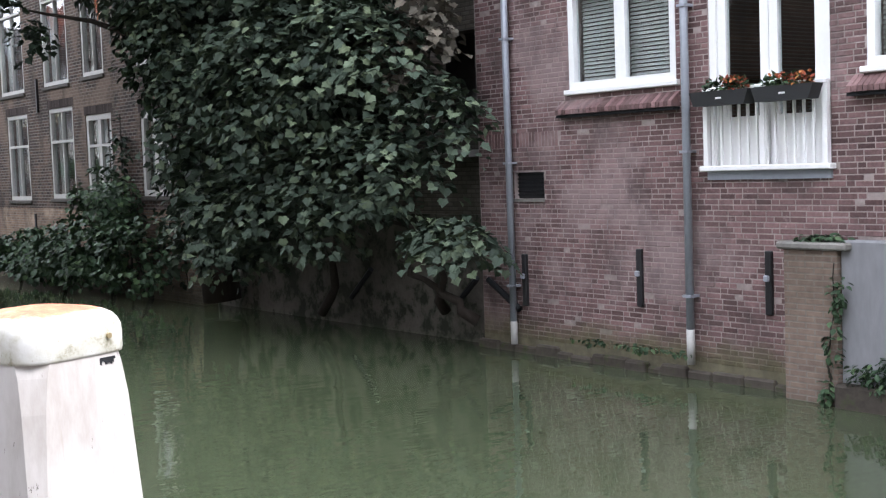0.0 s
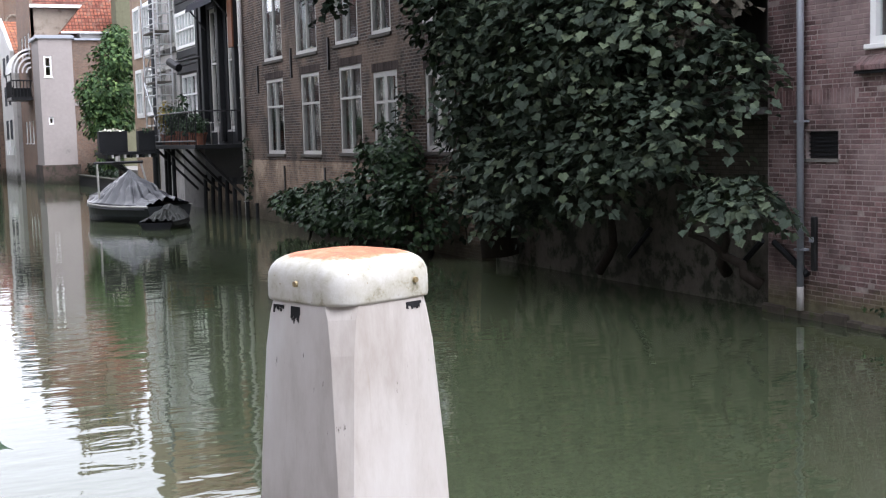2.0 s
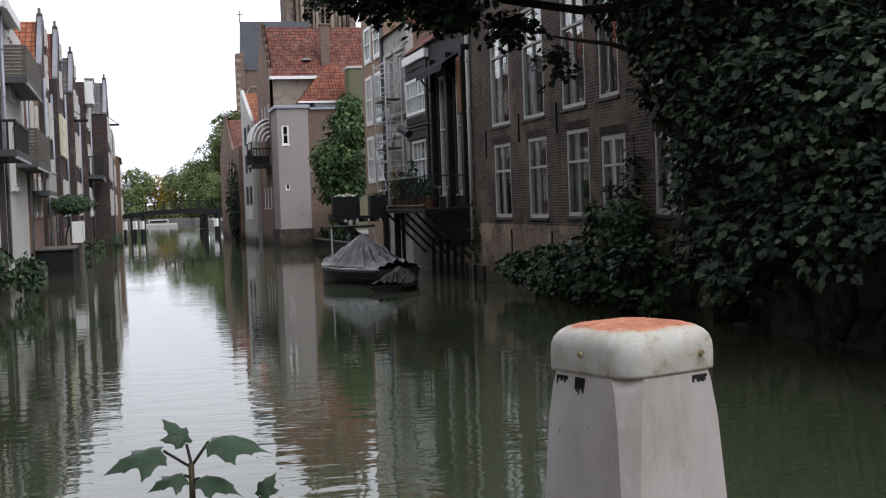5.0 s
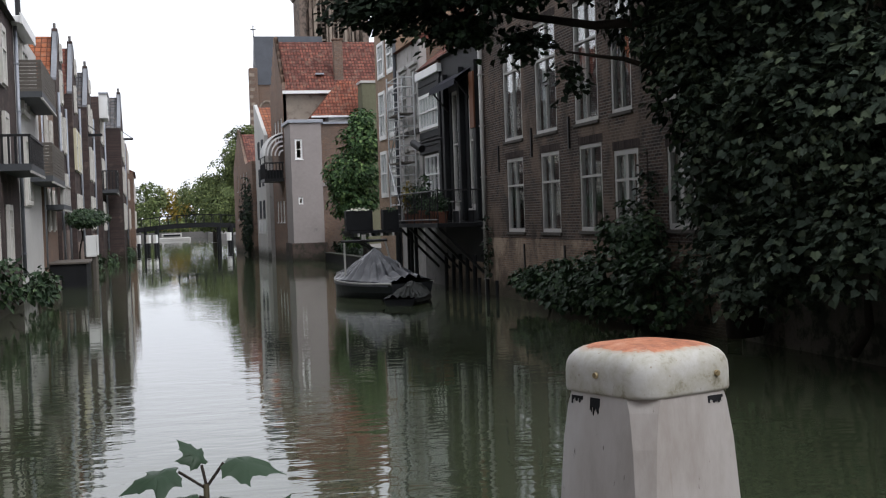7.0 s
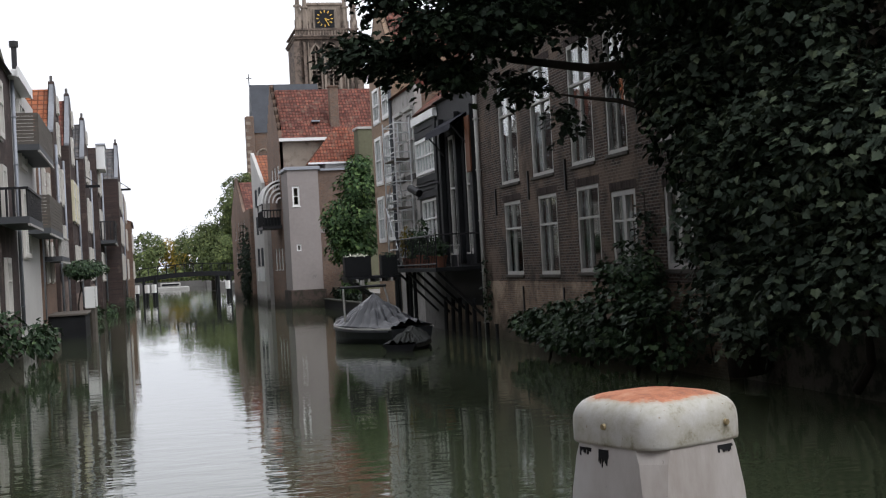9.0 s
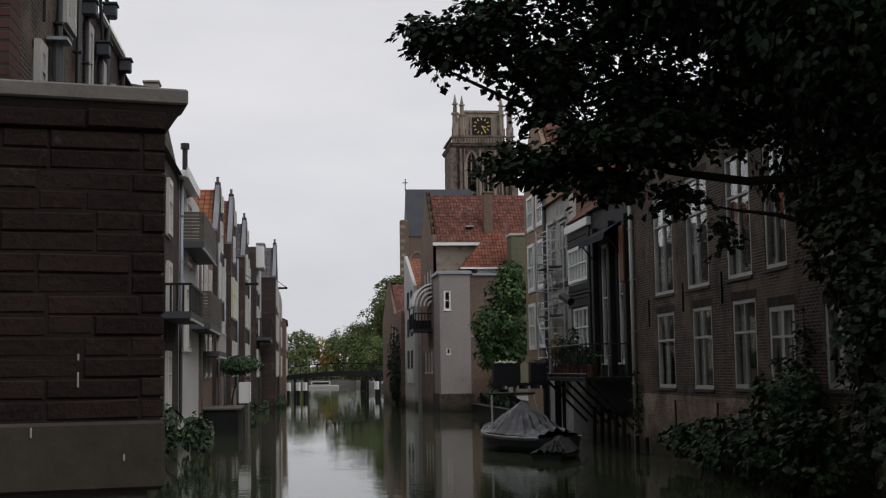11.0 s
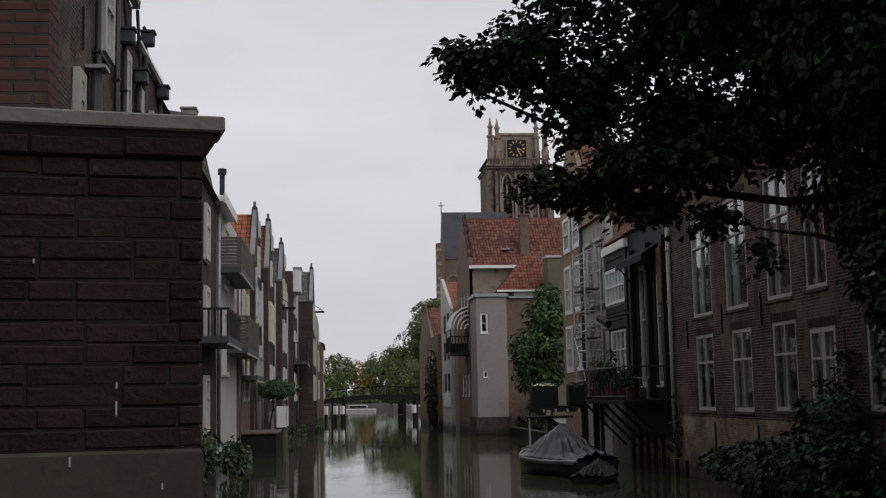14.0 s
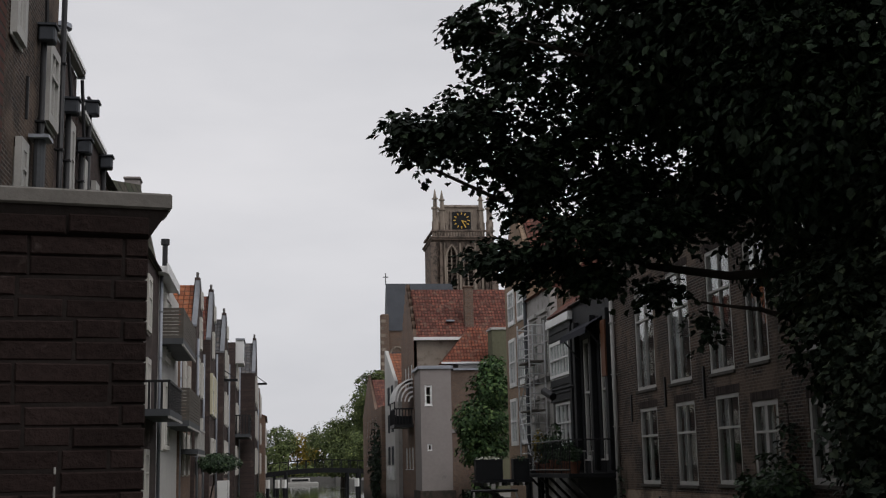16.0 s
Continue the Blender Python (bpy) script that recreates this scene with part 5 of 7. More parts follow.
    # the highest blobs, mostly out of view, are added to shade the wall below
    top = [((9.3, 18.6, 9.6), (2.2, 3.4, 3.2), 3800), ((9.6, 16.0, 9.5), (1.8, 3.0, 3.0), 2200), ((10.4, 15.2, 7.5), (0.9, 1.6, 2.0), 900), ((8.6, 19.5, 9.0), (2.0, 3.2, 2.6), 2600), ((9.7, 17.4, 7.6), (1.2, 3.2, 2.2), 1900), ((7.4, 20.5, 10.4), (2.4, 2.6, 2.2), 2200), ((9.7, 22.4, 8.2), (1.5, 2.4, 2.6), 2400), ((8.6, 17.5, 12.5), (3.4, 4.2, 2.4), 2600), ((10.0, 20.9, 5.2), (0.9, 2.0, 1.6), 1300), ((5.6, 21.5, 12.8), (2.6, 2.6, 1.8), 1500), ((10.6, 17.8, 5.0), (0.5, 3.0, 2.8), 1900),
           ((10.3, 20.6, 2.6), (0.5, 1.5, 1.2), 500), ((9.4, 25.4, 12.6), (2.2, 3.2, 1.8), 2400), ((8.2, 24.0, 11.2), (2.0, 2.4, 1.6), 1500), ((9.6, 28.0, 13.6), (2.0, 3.0, 1.6), 1600)]
    # outer sprays use the leaf colour lightened as if lit, the rest the darkened one
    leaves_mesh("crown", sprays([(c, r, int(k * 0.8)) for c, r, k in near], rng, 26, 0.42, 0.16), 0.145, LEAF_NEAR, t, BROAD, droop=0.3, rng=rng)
    leaves_mesh("crown", sprays(dry, rng, 13, 0.36, 0.16), 0.15, LEAF_DRY, t, BROAD, droop=0.5, rng=rng)
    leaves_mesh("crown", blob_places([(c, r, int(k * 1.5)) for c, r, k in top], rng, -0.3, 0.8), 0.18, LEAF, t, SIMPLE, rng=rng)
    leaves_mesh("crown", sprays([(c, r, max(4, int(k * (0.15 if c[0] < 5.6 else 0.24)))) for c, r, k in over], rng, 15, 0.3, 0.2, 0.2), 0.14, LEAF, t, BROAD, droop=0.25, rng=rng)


maple()


def bush(name, label, cat, blobs, size, mat, stems, seed, outline=SIMPLE, gap=-0.1, freq=1.4, group=""):
    rng = random.Random(seed)
    t = thing(name, label, cat, group=group)
    for a, b, r in stems:
        bm = bmesh.new()
        rod(bm, limb_line(a, b, 0.1, 6, 0.08, rng), r, r * 0.35, 6)
        part("trunk" if cat == "tree" else "stem", bm, BARK, t, smooth=True)
    leaves_mesh("crown" if cat == "tree" else "leaves", blob_places(blobs, rng, gap, freq), size, mat, t, outline, rng=rng)
    return t


bush("waterside_bush", "dense green bush hanging over the water by the brick house", "bush",
     [((10.5, 33.0, 0.75), (0.6, 1.6, 0.5), 750), ((10.4, 30.0, 0.8), (0.8, 2.0, 0.7), 1300), ((10.4, 27.0, 1.0), (0.8, 2.0, 0.9), 1500), ((10.5, 25.9, 1.9), (0.7, 1.5, 1.0), 1500), ((10.4, 24.4, 1.0), (0.7, 1.6, 0.9), 750)],
     0.135, LEAF_BUSH, [((11, 33, 0), (10.4, 33.5, 1.0), 0.04), ((11, 30, 0), (10.4, 29.5, 1.3), 0.05), ((11, 27, 0), (10.4, 26.5, 1.8), 0.06), ((11, 25, 0), (10.4, 25, 2.2), 0.06)], 21, outline=BROAD)
bush("waterside_tree", "bright green young tree between the houses", "tree",
     [((11.6, 66, 7.9), (0.7, 1.6, 0.8), 560), ((11.4, 66, 6.7), (1.25, 2.2, 1.1), 1300), ((10.7, 66, 5.2), (1.3, 2.6, 1.2), 1500), ((11.7, 66, 4.8), (0.9, 2.4, 1.6), 900), ((10.9, 66, 3.6), (1.35, 2.6, 0.9), 1300), ((10.1, 65, 4.4), (0.6, 1.5, 0.6), 360), ((10.7, 64, 1.9), (0.7, 1.8, 0.7), 420)],
     0.24, LEAF_YOUNG, [((11.5, 66, -0.5), (11.3, 66, 8), 0.16), ((11.3, 66, 3), (10.8, 64, 5), 0.06), ((11.3, 66, 3), (11.1, 68.5, 5), 0.06)], 5, gap=-0.35, freq=1.0)
bush("bank_shrub", "dark low shrubs along the quay behind the young tree", "bush", [((12.2, 74, 1.0), (0.5, 6, 0.5), 420), ((12.4, 79, 0.9), (0.6, 3, 0.6), 300)], 0.22, LEAF, [((12.3, 74, 0.5), (12.2, 74, 1.3), 0.03)], 61, gap=-0.2, freq=0.6)
bush("far_trees", "green trees on the far bank beyond the bridge", "tree",
     [((11, 172, 3.6), (4, 6, 2.0), 1710), ((12, 176, 8), (4, 8, 4.5), 10260), ((9.0, 182, 6), (4.5, 8, 4.4), 9500), ((14, 170, 12), (3.8, 6, 4), 7980), ((11, 168, 5), (3.8, 6, 3.2), 4560), ((16, 180, 9), (4, 8, 6), 4560)],
     0.34, LEAF_FAR, [((13, 174, 0), (13, 174, 12), 0.4), ((10, 182, 0), (10, 182, 8), 0.4)], 8, gap=-0.05, freq=0.35)
bush("autumn_tree", "yellowing trees in the distance", "tree", [((7.5, 290, 7), (6, 6, 4.4), 2420), ((7, 290, 2.5), (7, 6, 2.2), 1320)], 0.58, LEAF_AUTUMN, [((7.5, 290, 0), (7.5, 290, 9), 0.4)], 9, gap=-0.1, freq=0.3)
bush("distant_tree", "green tree beyond the bridge", "tree", [((1.5, 270, 7), (4, 6, 5.2), 2640), ((-4, 280, 7), (4, 6, 5), 1980), ((1, 270, 2.2), (6, 5, 2.2), 1100)], 0.58, LEAF_FAR, [((1.5, 270, 0), (1.5, 270, 9), 0.4)], 10, gap=-0.1, freq=0.3)


# ------------------------------------------------------------------ the purple brick house: doors, sills, irons, pier
def purple_details():
    h = PURPLE
    # French doors
    u0, u1, z0, z1 = R1_HOLES[1]
    d = part("balcony_door", R1.bm(((u0, -0.14, z0), (u0 + 0.1, -0.02, z1)), ((u1 - 0.1, -0.14, z0), (u1, -0.02, z1)), ((u0 + 0.1, -0.14, z1 - 0.1), (u1 - 0.1, -0.02, z1))), WHITE_PAINT, h, "white frame of a double balcony door")
    um = (u0 + u1) / 2
    for a, b in ((u0 + 0.1, um), (um, u1 - 0.1)):
        part("leaf", R1.bm(((a + 0.004, -0.12, z0), (a + 0.12, -0.05, z1 - 0.1)), ((b - 0.12, -0.12, z0), (b - 0.004, -0.05, z1 - 0.1)), ((a + 0.12, -0.12, z1 - 0.24), (b - 0.12, -0.05, z1 - 0.1)), ((a + 0.12, -0.12, z0), (b - 0.12, -0.05, z0 + 0.55))), WHITE_PAINT, d)
        g = part("pane", R1.bm(((a + 0.12, -0.09, z0 + 0.55), (b - 0.12, -0.08, z1 - 0.24))), GLASS, d)
        g.visible_shadow = False
    part("handle", R1.bm(((um - 0.05, -0.05, 3.36), (um - 0.02, -0.02, 3.56)), ((um - 0.18, -0.03, 3.44), (um - 0.02, -0.01, 3.47))), WHITE_PAINT, d, "white door handle")
    # railing in front of the doors
    r = thing("balcony_railing", "white-painted steel railing before the balcony doors", "railing")
    a, b = u0 - 0.02, u1 + 0.02
    part("top_rail", R1.bm(((a, 0.03, 3.36), (b, 0.1, 3.41)), bevel=0.01), WHITE_PAINT, r)
    part("bottom_rail", R1.bm(((a - 0.05, 0.0, 2.46), (b + 0.05, 0.12, 2.52)), bevel=0.01), WHITE_PAINT, r)
    for u in (a, um - 0.03, b - 0.06):
        part("post", R1.bm(((u, 0.03, 2.52), (u + 0.06, 0.09, 3.36))), WHITE_PAINT, r)
    n = 13
    for k in range(1, n):
        u = a + 0.06 + (b - a - 0.06) * k / n
        part("baluster", R1.bm(((u - 0.013, 0.045, 2.52), (u + 0.013, 0.075, 3.36))), WHITE_PAINT, r)
    part("lead_apron", R1.bm(((u0 - 0.02, -0.02, 2.36), (u1 + 0.02, 0.03, 2.455))), ZINC, h, "grey lead apron under the doors")
    rng = random.Random(5)
    for k, (ua, ub) in enumerate(((um + 0.02, u1 + 0.04), (u0 + 0.0, um - 0.02))):
        f = thing("flower_box", "black flower box with %s on the railing" % ("green and yellow plants" if k == 0 else "orange and red flowers"), "flower box", group="flower boxes")
        bm = bmesh.new()
        v = [bm.verts.new(R1.p(u, nn, z)) for z, e in ((3.2, 0.06), (3.36, 0.0)) for u, nn in ((ua + e, 0.12), (ub - e, 0.12), (ub - e, 0.3), (ua + e, 0.3))]
        for q in ((0, 1, 2, 3), (4, 5, 6, 7), (0, 1, 5, 4), (1, 2, 6, 5), (2, 3, 7, 6), (3, 0, 4, 7)):
            bm.faces.new([v[i] for i in q])
        part("trough", bm, BLACK_PLASTIC, f)
        part("label_plate", R1.bm((((ua + ub) / 2 - 0.05, 0.3, 3.27), ((ua + ub) / 2 + 0.03, 0.305, 3.29))), WHITE_PAINT, f)
        uc = (ua + ub) / 2
        part("soil", R1.bm(((ua + 0.03, 0.14, 3.33), (ub - 0.03, 0.28, 3.365))), MUD, f)
        leaves_mesh("foliage", blob_places([(R1.p(uc, 0.2, 3.41), (0.1, 0.36, 0.08), 170)], rng, -0.3, 3), 0.07, LEAF_BUSH, f, SIMPLE, -0.5, rng)
        leaves_mesh("bloom", blob_places([(R1.p(uc - 0.18, 0.22, 3.42), (0.1, 0.2, 0.08), 80), (R1.p(uc + 0.05, 0.2, 3.46), (0.06, 0.2, 0.05), 30 if k else 8)], rng, -0.4, 3), 0.05, FLOWER, f, SIMPLE, -0.5, rng)
    # sloping brick sills
    for ua, ub in ((10.0, 12.05), (5.5, 7.62)):
        k = 0
        u = ua
        while u < ub - 0.03:
            bm = bmesh.new()
            v = [bm.verts.new(R1.p(uu, nn, z)) for uu in (u, u + 0.058) for nn, z in ((0.0, 3.42), (0.15, 3.3), (0.15, 3.24), (0.0, 3.24))]
            for q in ((0, 1, 2, 3), (7, 6, 5, 4), (0, 4, 5, 1), (1, 5, 6, 2), (2, 6, 7, 3), (3, 7, 4, 0)):
                bm.faces.new([v[i] for i in q])
            part("sill_brick", bm, ONE_BRICK, h)
            u += 0.066
        part("sill_bed", R1.bm(((ua, -0.02, 3.2), (ub, 0.12, 3.236))), BLACK_WOOD, h)
    # blinds behind the windows
    for ua, ub in ((10.2, 10.98), (11.06, 11.84), (5.7, 6.5), (6.6, 7.4)):
        bl = thing("venetian_blind", "white venetian blind behind the window", "blind", group="blinds")
        z = 3.62
        while z < 5.5:
            bm = bmesh.new()
            v = [bm.verts.new(R1.p(u, nn, zz)) for u in (ua, ub) for nn, zz in ((-0.2, z), (-0.222, z + 0.039), (-0.222, z + 0.042), (-0.2, z + 0.003))]
            for q in ((0, 1, 2, 3), (7, 6, 5, 4), (0, 4, 5, 1), (2, 6, 7, 3), (1, 5, 6, 2), (3, 7, 4, 0)):
                bm.faces.new([v[i] for i in q])
            part("slat", bm, OLD_WHITE, bl)
            z += 0.05
        part("cord", rods([R1.p(ua + 0.2, -0.22, 3.6), R1.p(ua + 0.2, -0.22, 5.52)], r=0.008), OLD_WHITE, bl)
        part("head_rail", R1.bm(((ua, -0.25, 5.5), (ub, -0.19, 5.55))), OLD_WHITE, bl)
    # lamps and back wall in the room behind the doors
    for u, z in ((9.1, 3.72), (8.75, 3.7), (8.1, 3.8)):
        lp = thing("pendant_lamp", "warm glowing pendant lamp in the room", "lamp", group="room lamps")
        bm = bmesh.new()
        bmesh.ops.create_cone(bm, cap_ends=True, segments=16, radius1=0.16, radius2=0.07, depth=0.1, matrix=Matrix.Translation((14.0, u + 0.5, z + 0.15)))
        part("shade", bm, WARM_GLOW, lp)
        part("cable", rods([(14.0, u + 0.5, z + 0.2), (14.0, u + 0.5, 7.3)], r=0.01), BLACK_IRON, lp)
    # vent
    v = part("vent", R1.bm(((12.44, -0.02, 2.1), (13.1, 0.03, 2.14))), CONCRETE, h, "pale sill of a dark vent")
    part("grille", R1.bm(((12.46, -0.1, 2.14), (13.07, -0.08, 2.5))), BLACK_IRON, v)
    for k in range(6):
        part("bar", R1.bm(((12.46, -0.08, 2.18 + k * 0.055), (13.07, -0.06, 2.2 + k * 0.055))), BLACK_WOOD, v)
    for u, z in ((12.88, 0.66), (10.7, 0.8), (8.72, 0.84)):
        w = part("wall_anchor", R1.bm(((u - 0.045, -0.01, z), (u + 0.045, 0.05, z + 0.72)), bevel=0.012), BLACK_IRON, h, "black iron wall anchor")
        part("bolt", R1.bm(((u - 0.035, 0.05, z + 0.38), (u + 0.035, 0.09, z + 0.45)), bevel=0.01), ZINC, w)
    # ragged wet footing
    rng = random.Random(9)
    u = 8.32
    while u < 13.8:
        w = rng.uniform(0.18, 0.5)
        o, t = rng.uniform(0.05, 0.13), rng.uniform(0.06, 0.16)
        part("footing_stone", R1.bm(((u, -0.05, -0.6), (u + w * 0.97, o, t)), bevel=0.025), FOOTING, h)
        u += w


BLACK_PLASTIC = plain("black_plastic", (0.012, 0.013, 0.014), 0.5, amount=0.2)
FLOWER = leafy("orange_red_flowers", (0.2, 0.05, 0.03), (0.42, 0.2, 0.06), 0.7)
FOOTING = plain("mossy_wet_stone", (0.07, 0.06, 0.05), 0.7, grain=14, amount=0.5, relief=0.6, wear=(0.05, 0.06, 0.025), wear_at=0.58)
WARM_GLOW, _n, _l, _b = nodes_of("warm_lamp_shade")
_b.inputs["Base Color"].default_value = (0.8, 0.5, 0.2, 1)
_b.inputs["Emission Color"].default_value = (1.0, 0.55, 0.15, 1)
_b.inputs["Emission Strength"].default_value = 1.2
purple_details()


# ------------------------------------------------------------------ garden pier and cement wall beside the purple house
def pier():
    p = thing("brick_pier", "yellowish weathered brick pier with a stone cap at the water", "pier")
    part("shaft", boxes(((11.0, 7.64, -1.0), (11.29, 8.31, 1.62)), bevel=0.012), brickwork("yellow_brick_pier", (0.24, 0.175, 0.14), (0.17, 0.125, 0.105), (0.22, 0.19, 0.165), stain=(0.1, 0.08, 0.06), stain_amount=0.6), p)
    part("cap", boxes(((10.94, 7.5, 1.62), (11.28, 8.37, 1.7)), bevel=0.02), CONCRETE, p, "grey stone cap")
    w = thing("cement_wall", "grey cement-rendered garden wall above the water", "wall", kind="structure")
    part("wall_body", boxes(((11.06, 2.0, -1.0), (11.28, 7.635, 1.72)), bevel=0.015), plain("streaked_grey_cement", (0.22, 0.22, 0.23), 0.85, grain=10, amount=0.3, relief=0.2, wear=(0.14, 0.14, 0.14), stretch=(1, 1, 0.3)), w)
    part("foot", boxes(((10.9, 2.0, -1.0), (11.058, 7.635, 0.25)), bevel=0.03), FOOTING, w)
    rng = random.Random(31)
    iv = thing("ivy", "thin ivy hanging on the pier", "ivy")
    bm = bmesh.new()
    rod(bm, limb_line((10.96, 7.74, 0.1), (10.95, 7.64, 1.5), 0.03, 8, 0.03, rng), 0.012, 0.006, 5)
    part("stem", bm, BARK, iv)
    leaves_mesh("leaves", blob_places([((10.95, 7.6, 1.15), (0.06, 0.2, 0.26), 60), ((10.95, 7.68, 0.7), (0.06, 0.14, 0.4), 46), ((10.95, 7.74, 0.05), (0.08, 0.1, 0.25), 70)], rng, -0.2, 3), 0.075, LEAF_BUSH, iv, rng=rng)
    gr = thing("wall_grass", "tuft of grass and moss on the pier", "grass", kind="stuff")
    leaves_mesh("blades", blob_places([((11.12, 7.9, 1.72), (0.14, 0.36, 0.06), 150)], rng, -0.4, 3), 0.09, LEAF_BUSH, gr, rng=rng)
    leaves_mesh("blades", blob_places([((10.95, 6.9, 0.36), (0.1, 0.7, 0.2), 320), ((11.1, 10.8, 0.32), (0.08, 1.4, 0.05), 120)], rng, -0.2, 3), 0.07, LEAF_BUSH, gr, rng=rng)


pier()


# ------------------------------------------------------------------ balcony with plants, awning, scaffold, boats
def iron_balcony():
    b = thing("iron_balcony", "dark iron balcony carried on raking struts over the water", "balcony")
    x0, x1, y0, y1, z = 9.5, 11.13, 40.35, 47.6, 2.42
    part("deck", boxes(((x0, y0, z - 0.14), (x1, y1, z)), bevel=0.01), BLACK_WOOD, b)
    part("deck", boxes(((7.4, 45.9, z - 0.3), (x0 - 0.004, 47.5, z - 0.2))), BLACK_WOOD, b)
    for k in range(9):
        part("joist", boxes(((7.5 + k * 0.22, 45.8, z - 0.42), (7.58 + k * 0.22, 47.6, z - 0.304))), OLD_WHITE if k % 2 else BLACK_WOOD, b)
    for zz in (z + 1.1, z + 0.12):
        part("rail", rods([(x0 + 0.04, y0 + 0.05, zz), (x0 + 0.04, y1, zz)], r=0.025), BLACK_IRON, b)
    part("rail", rods([(x1, y0 + 0.05, z + 1.1), (x0 + 0.04, y0 + 0.05, z + 1.1)], r=0.025), BLACK_IRON, b)
    for k in range(30):
        y = y0 + 0.05 + (y1 - y0 - 0.1) * k / 29
        part("baluster", rods([(x0 + 0.04, y, z), (x0 + 0.04, y, z + 1.1)], r=0.022 if k % 5 == 0 else 0.011, sides=5), BLACK_IRON, b)
    for k in range(5):
        x = x0 + 0.3 + k * 0.32
        part("baluster", rods([(x, y0 + 0.05, z), (x, y0 + 0.05, z + 1.1)], r=0.011, sides=5), BLACK_IRON, b)
    for y in (40.6, 42.2, 43.8, 45.4, 47.2):
        part("strut", rods([(x0 + 0.1, y, z - 0.14), (11.13, y, 0.7)], r=0.05), BLACK_IRON, b)
    for y in (46.1, 46.9, 47.4):
        part("strut", rods([(7.7, y, z - 0.42), (10.0, y, 0.3)], r=0.045), BLACK_IRON, b)
        part("prop", rods([(10.0, y, -1.0), (10.0, y, z - 0.14)], r=0.07), BLACK_WOOD, b)
    rng = random.Random(4)
    terra = plain("terracotta", (0.17, 0.075, 0.05), 0.85, grain=30, amount=0.2)
    for k, (y, r, hgt, green) in enumerate(((41.2, 0.2, 0.4, 0.3), (42.1, 0.22, 0.42, 0.45), (43.0, 0.16, 0.3, 0.35), (43.9, 0.24, 0.48, 0.75), (44.8, 0.2, 0.36, 0.5), (45.7, 0.18, 0.34, 0.65), (46.6, 0.22, 0.4, 0.7))):
        p = thing("flower_pot", "terracotta pot with a leafy plant on the balcony", "flower pot", group="balcony pots")
        bm = bmesh.new()
        rod(bm, [(x0 + 0.4, y, z), (x0 + 0.4, y, z + hgt * 0.85)], r * 0.7, r, 14)
        rod(bm, [(x0 + 0.4, y, z + hgt * 0.85), (x0 + 0.4, y, z + hgt)], r * 1.12, r * 1.12, 14)
        part("pot", bm, terra, p, smooth=False)
        leaves_mesh("foliage", blob_places([((x0 + 0.4, y, z + hgt + green * 0.8), (0.28, 0.32, green), int(120 + 200 * green))], rng, -0.2, 3), 0.13, LEAF_BUSH if k != 6 else LEAF_AUTUMN, p, rng=rng)
    t = thing("garden_table", "white garden table on the balcony", "table")
    part("tabletop", boxes(((9.9, 41.3, z + 0.72), (10.6, 42.5, z + 0.75)), bevel=0.01), OLD_WHITE, t)
    for x, y in ((9.96, 41.4), (10.54, 41.4), (9.96, 42.4), (10.54, 42.4)):
        part("leg", rods([(x, y, z), (x, y, z + 0.72)], r=0.02), OLD_WHITE, t)
    for x0_, x1_ in ((7.35, 8.35), (8.75, 9.35)):
        p = thing("planter_box", "black planter box on the platform with trailing white flowers", "planter", group="planters")
        part("box", boxes(((x0_, 46.0, z - 0.2), (x1_, 46.5, z + 0.55)), bevel=0.015), BLACK_WOOD, p)
        leaves_mesh("bloom", blob_places([(((x0_ + x1_) / 2, 46.2, z + 0.58), ((x1_ - x0_) / 2, 0.25, 0.1), 110)], rng, -0.4, 3), 0.09, WHITE_FLOWER if x0_ < 8 else LEAF_BUSH, p, rng=rng)
    aw = thing("awning", "dark blue folded awning over the black house's windows", "awning")
    bm = bmesh.new()
    rows = [[bm.verts.new((x, y, zz)) for y in (41.1, 44.9)] for x, zz in ((11.1, 7.75), (10.45, 7.35), (10.4, 7.1), (11.1, 7.6))]
    for k in range(4):
        a, c = rows[k], rows[(k + 1) % 4]
        bm.faces.new((a[0], a[1], c[1], c[0]))
    part("canvas", bm, plain("navy_canvas", (0.014, 0.015, 0.024), 0.8, amount=0.3), aw)
    for y in (41.2, 44.8):
        part("arm", rods([(11.1, y, 6.5), (10.45, y, 7.3)], r=0.03), BLACK_IRON, aw)
    sp = thing("wall_spotlight", "black bracket lamp on the black house", "lamp")
    part("arm", rods([(11.05, 45.3, 5.6), (10.1, 45.6, 5.4)], r=0.05), BLACK_IRON, sp)
    part("hood", rods([(10.2, 45.4, 5.2), (10.0, 46.0, 5.45)], r=0.15, sides=10), BLACK_IRON, sp)
    for y in (40.9, 41.9, 42.9, 43.9, 45.0):
        f = thing("mooring_pile", "dark timber fender pile against the wall", "pile", group="fender piles")
        part("pile_shaft", rods([(10.85, y, -1.2), (10.9, y, 1.3)], r=0.07), BLACK_WOOD, f)
    for y in (37.2, 38.3, 39.3):
        f = thing("mooring_pile", "short dark stake in the water by the wall", "pile", group="fender piles")
        part("pile_shaft", rods([(10.6, y, -1.2), (10.6, y, 0.6)], r=0.055), BLACK_WOOD, f)


WHITE_FLOWER = leafy("white_flowers", (0.5, 0.5, 0.45), (0.75, 0.75, 0.72), 0.7)
iron_balcony()


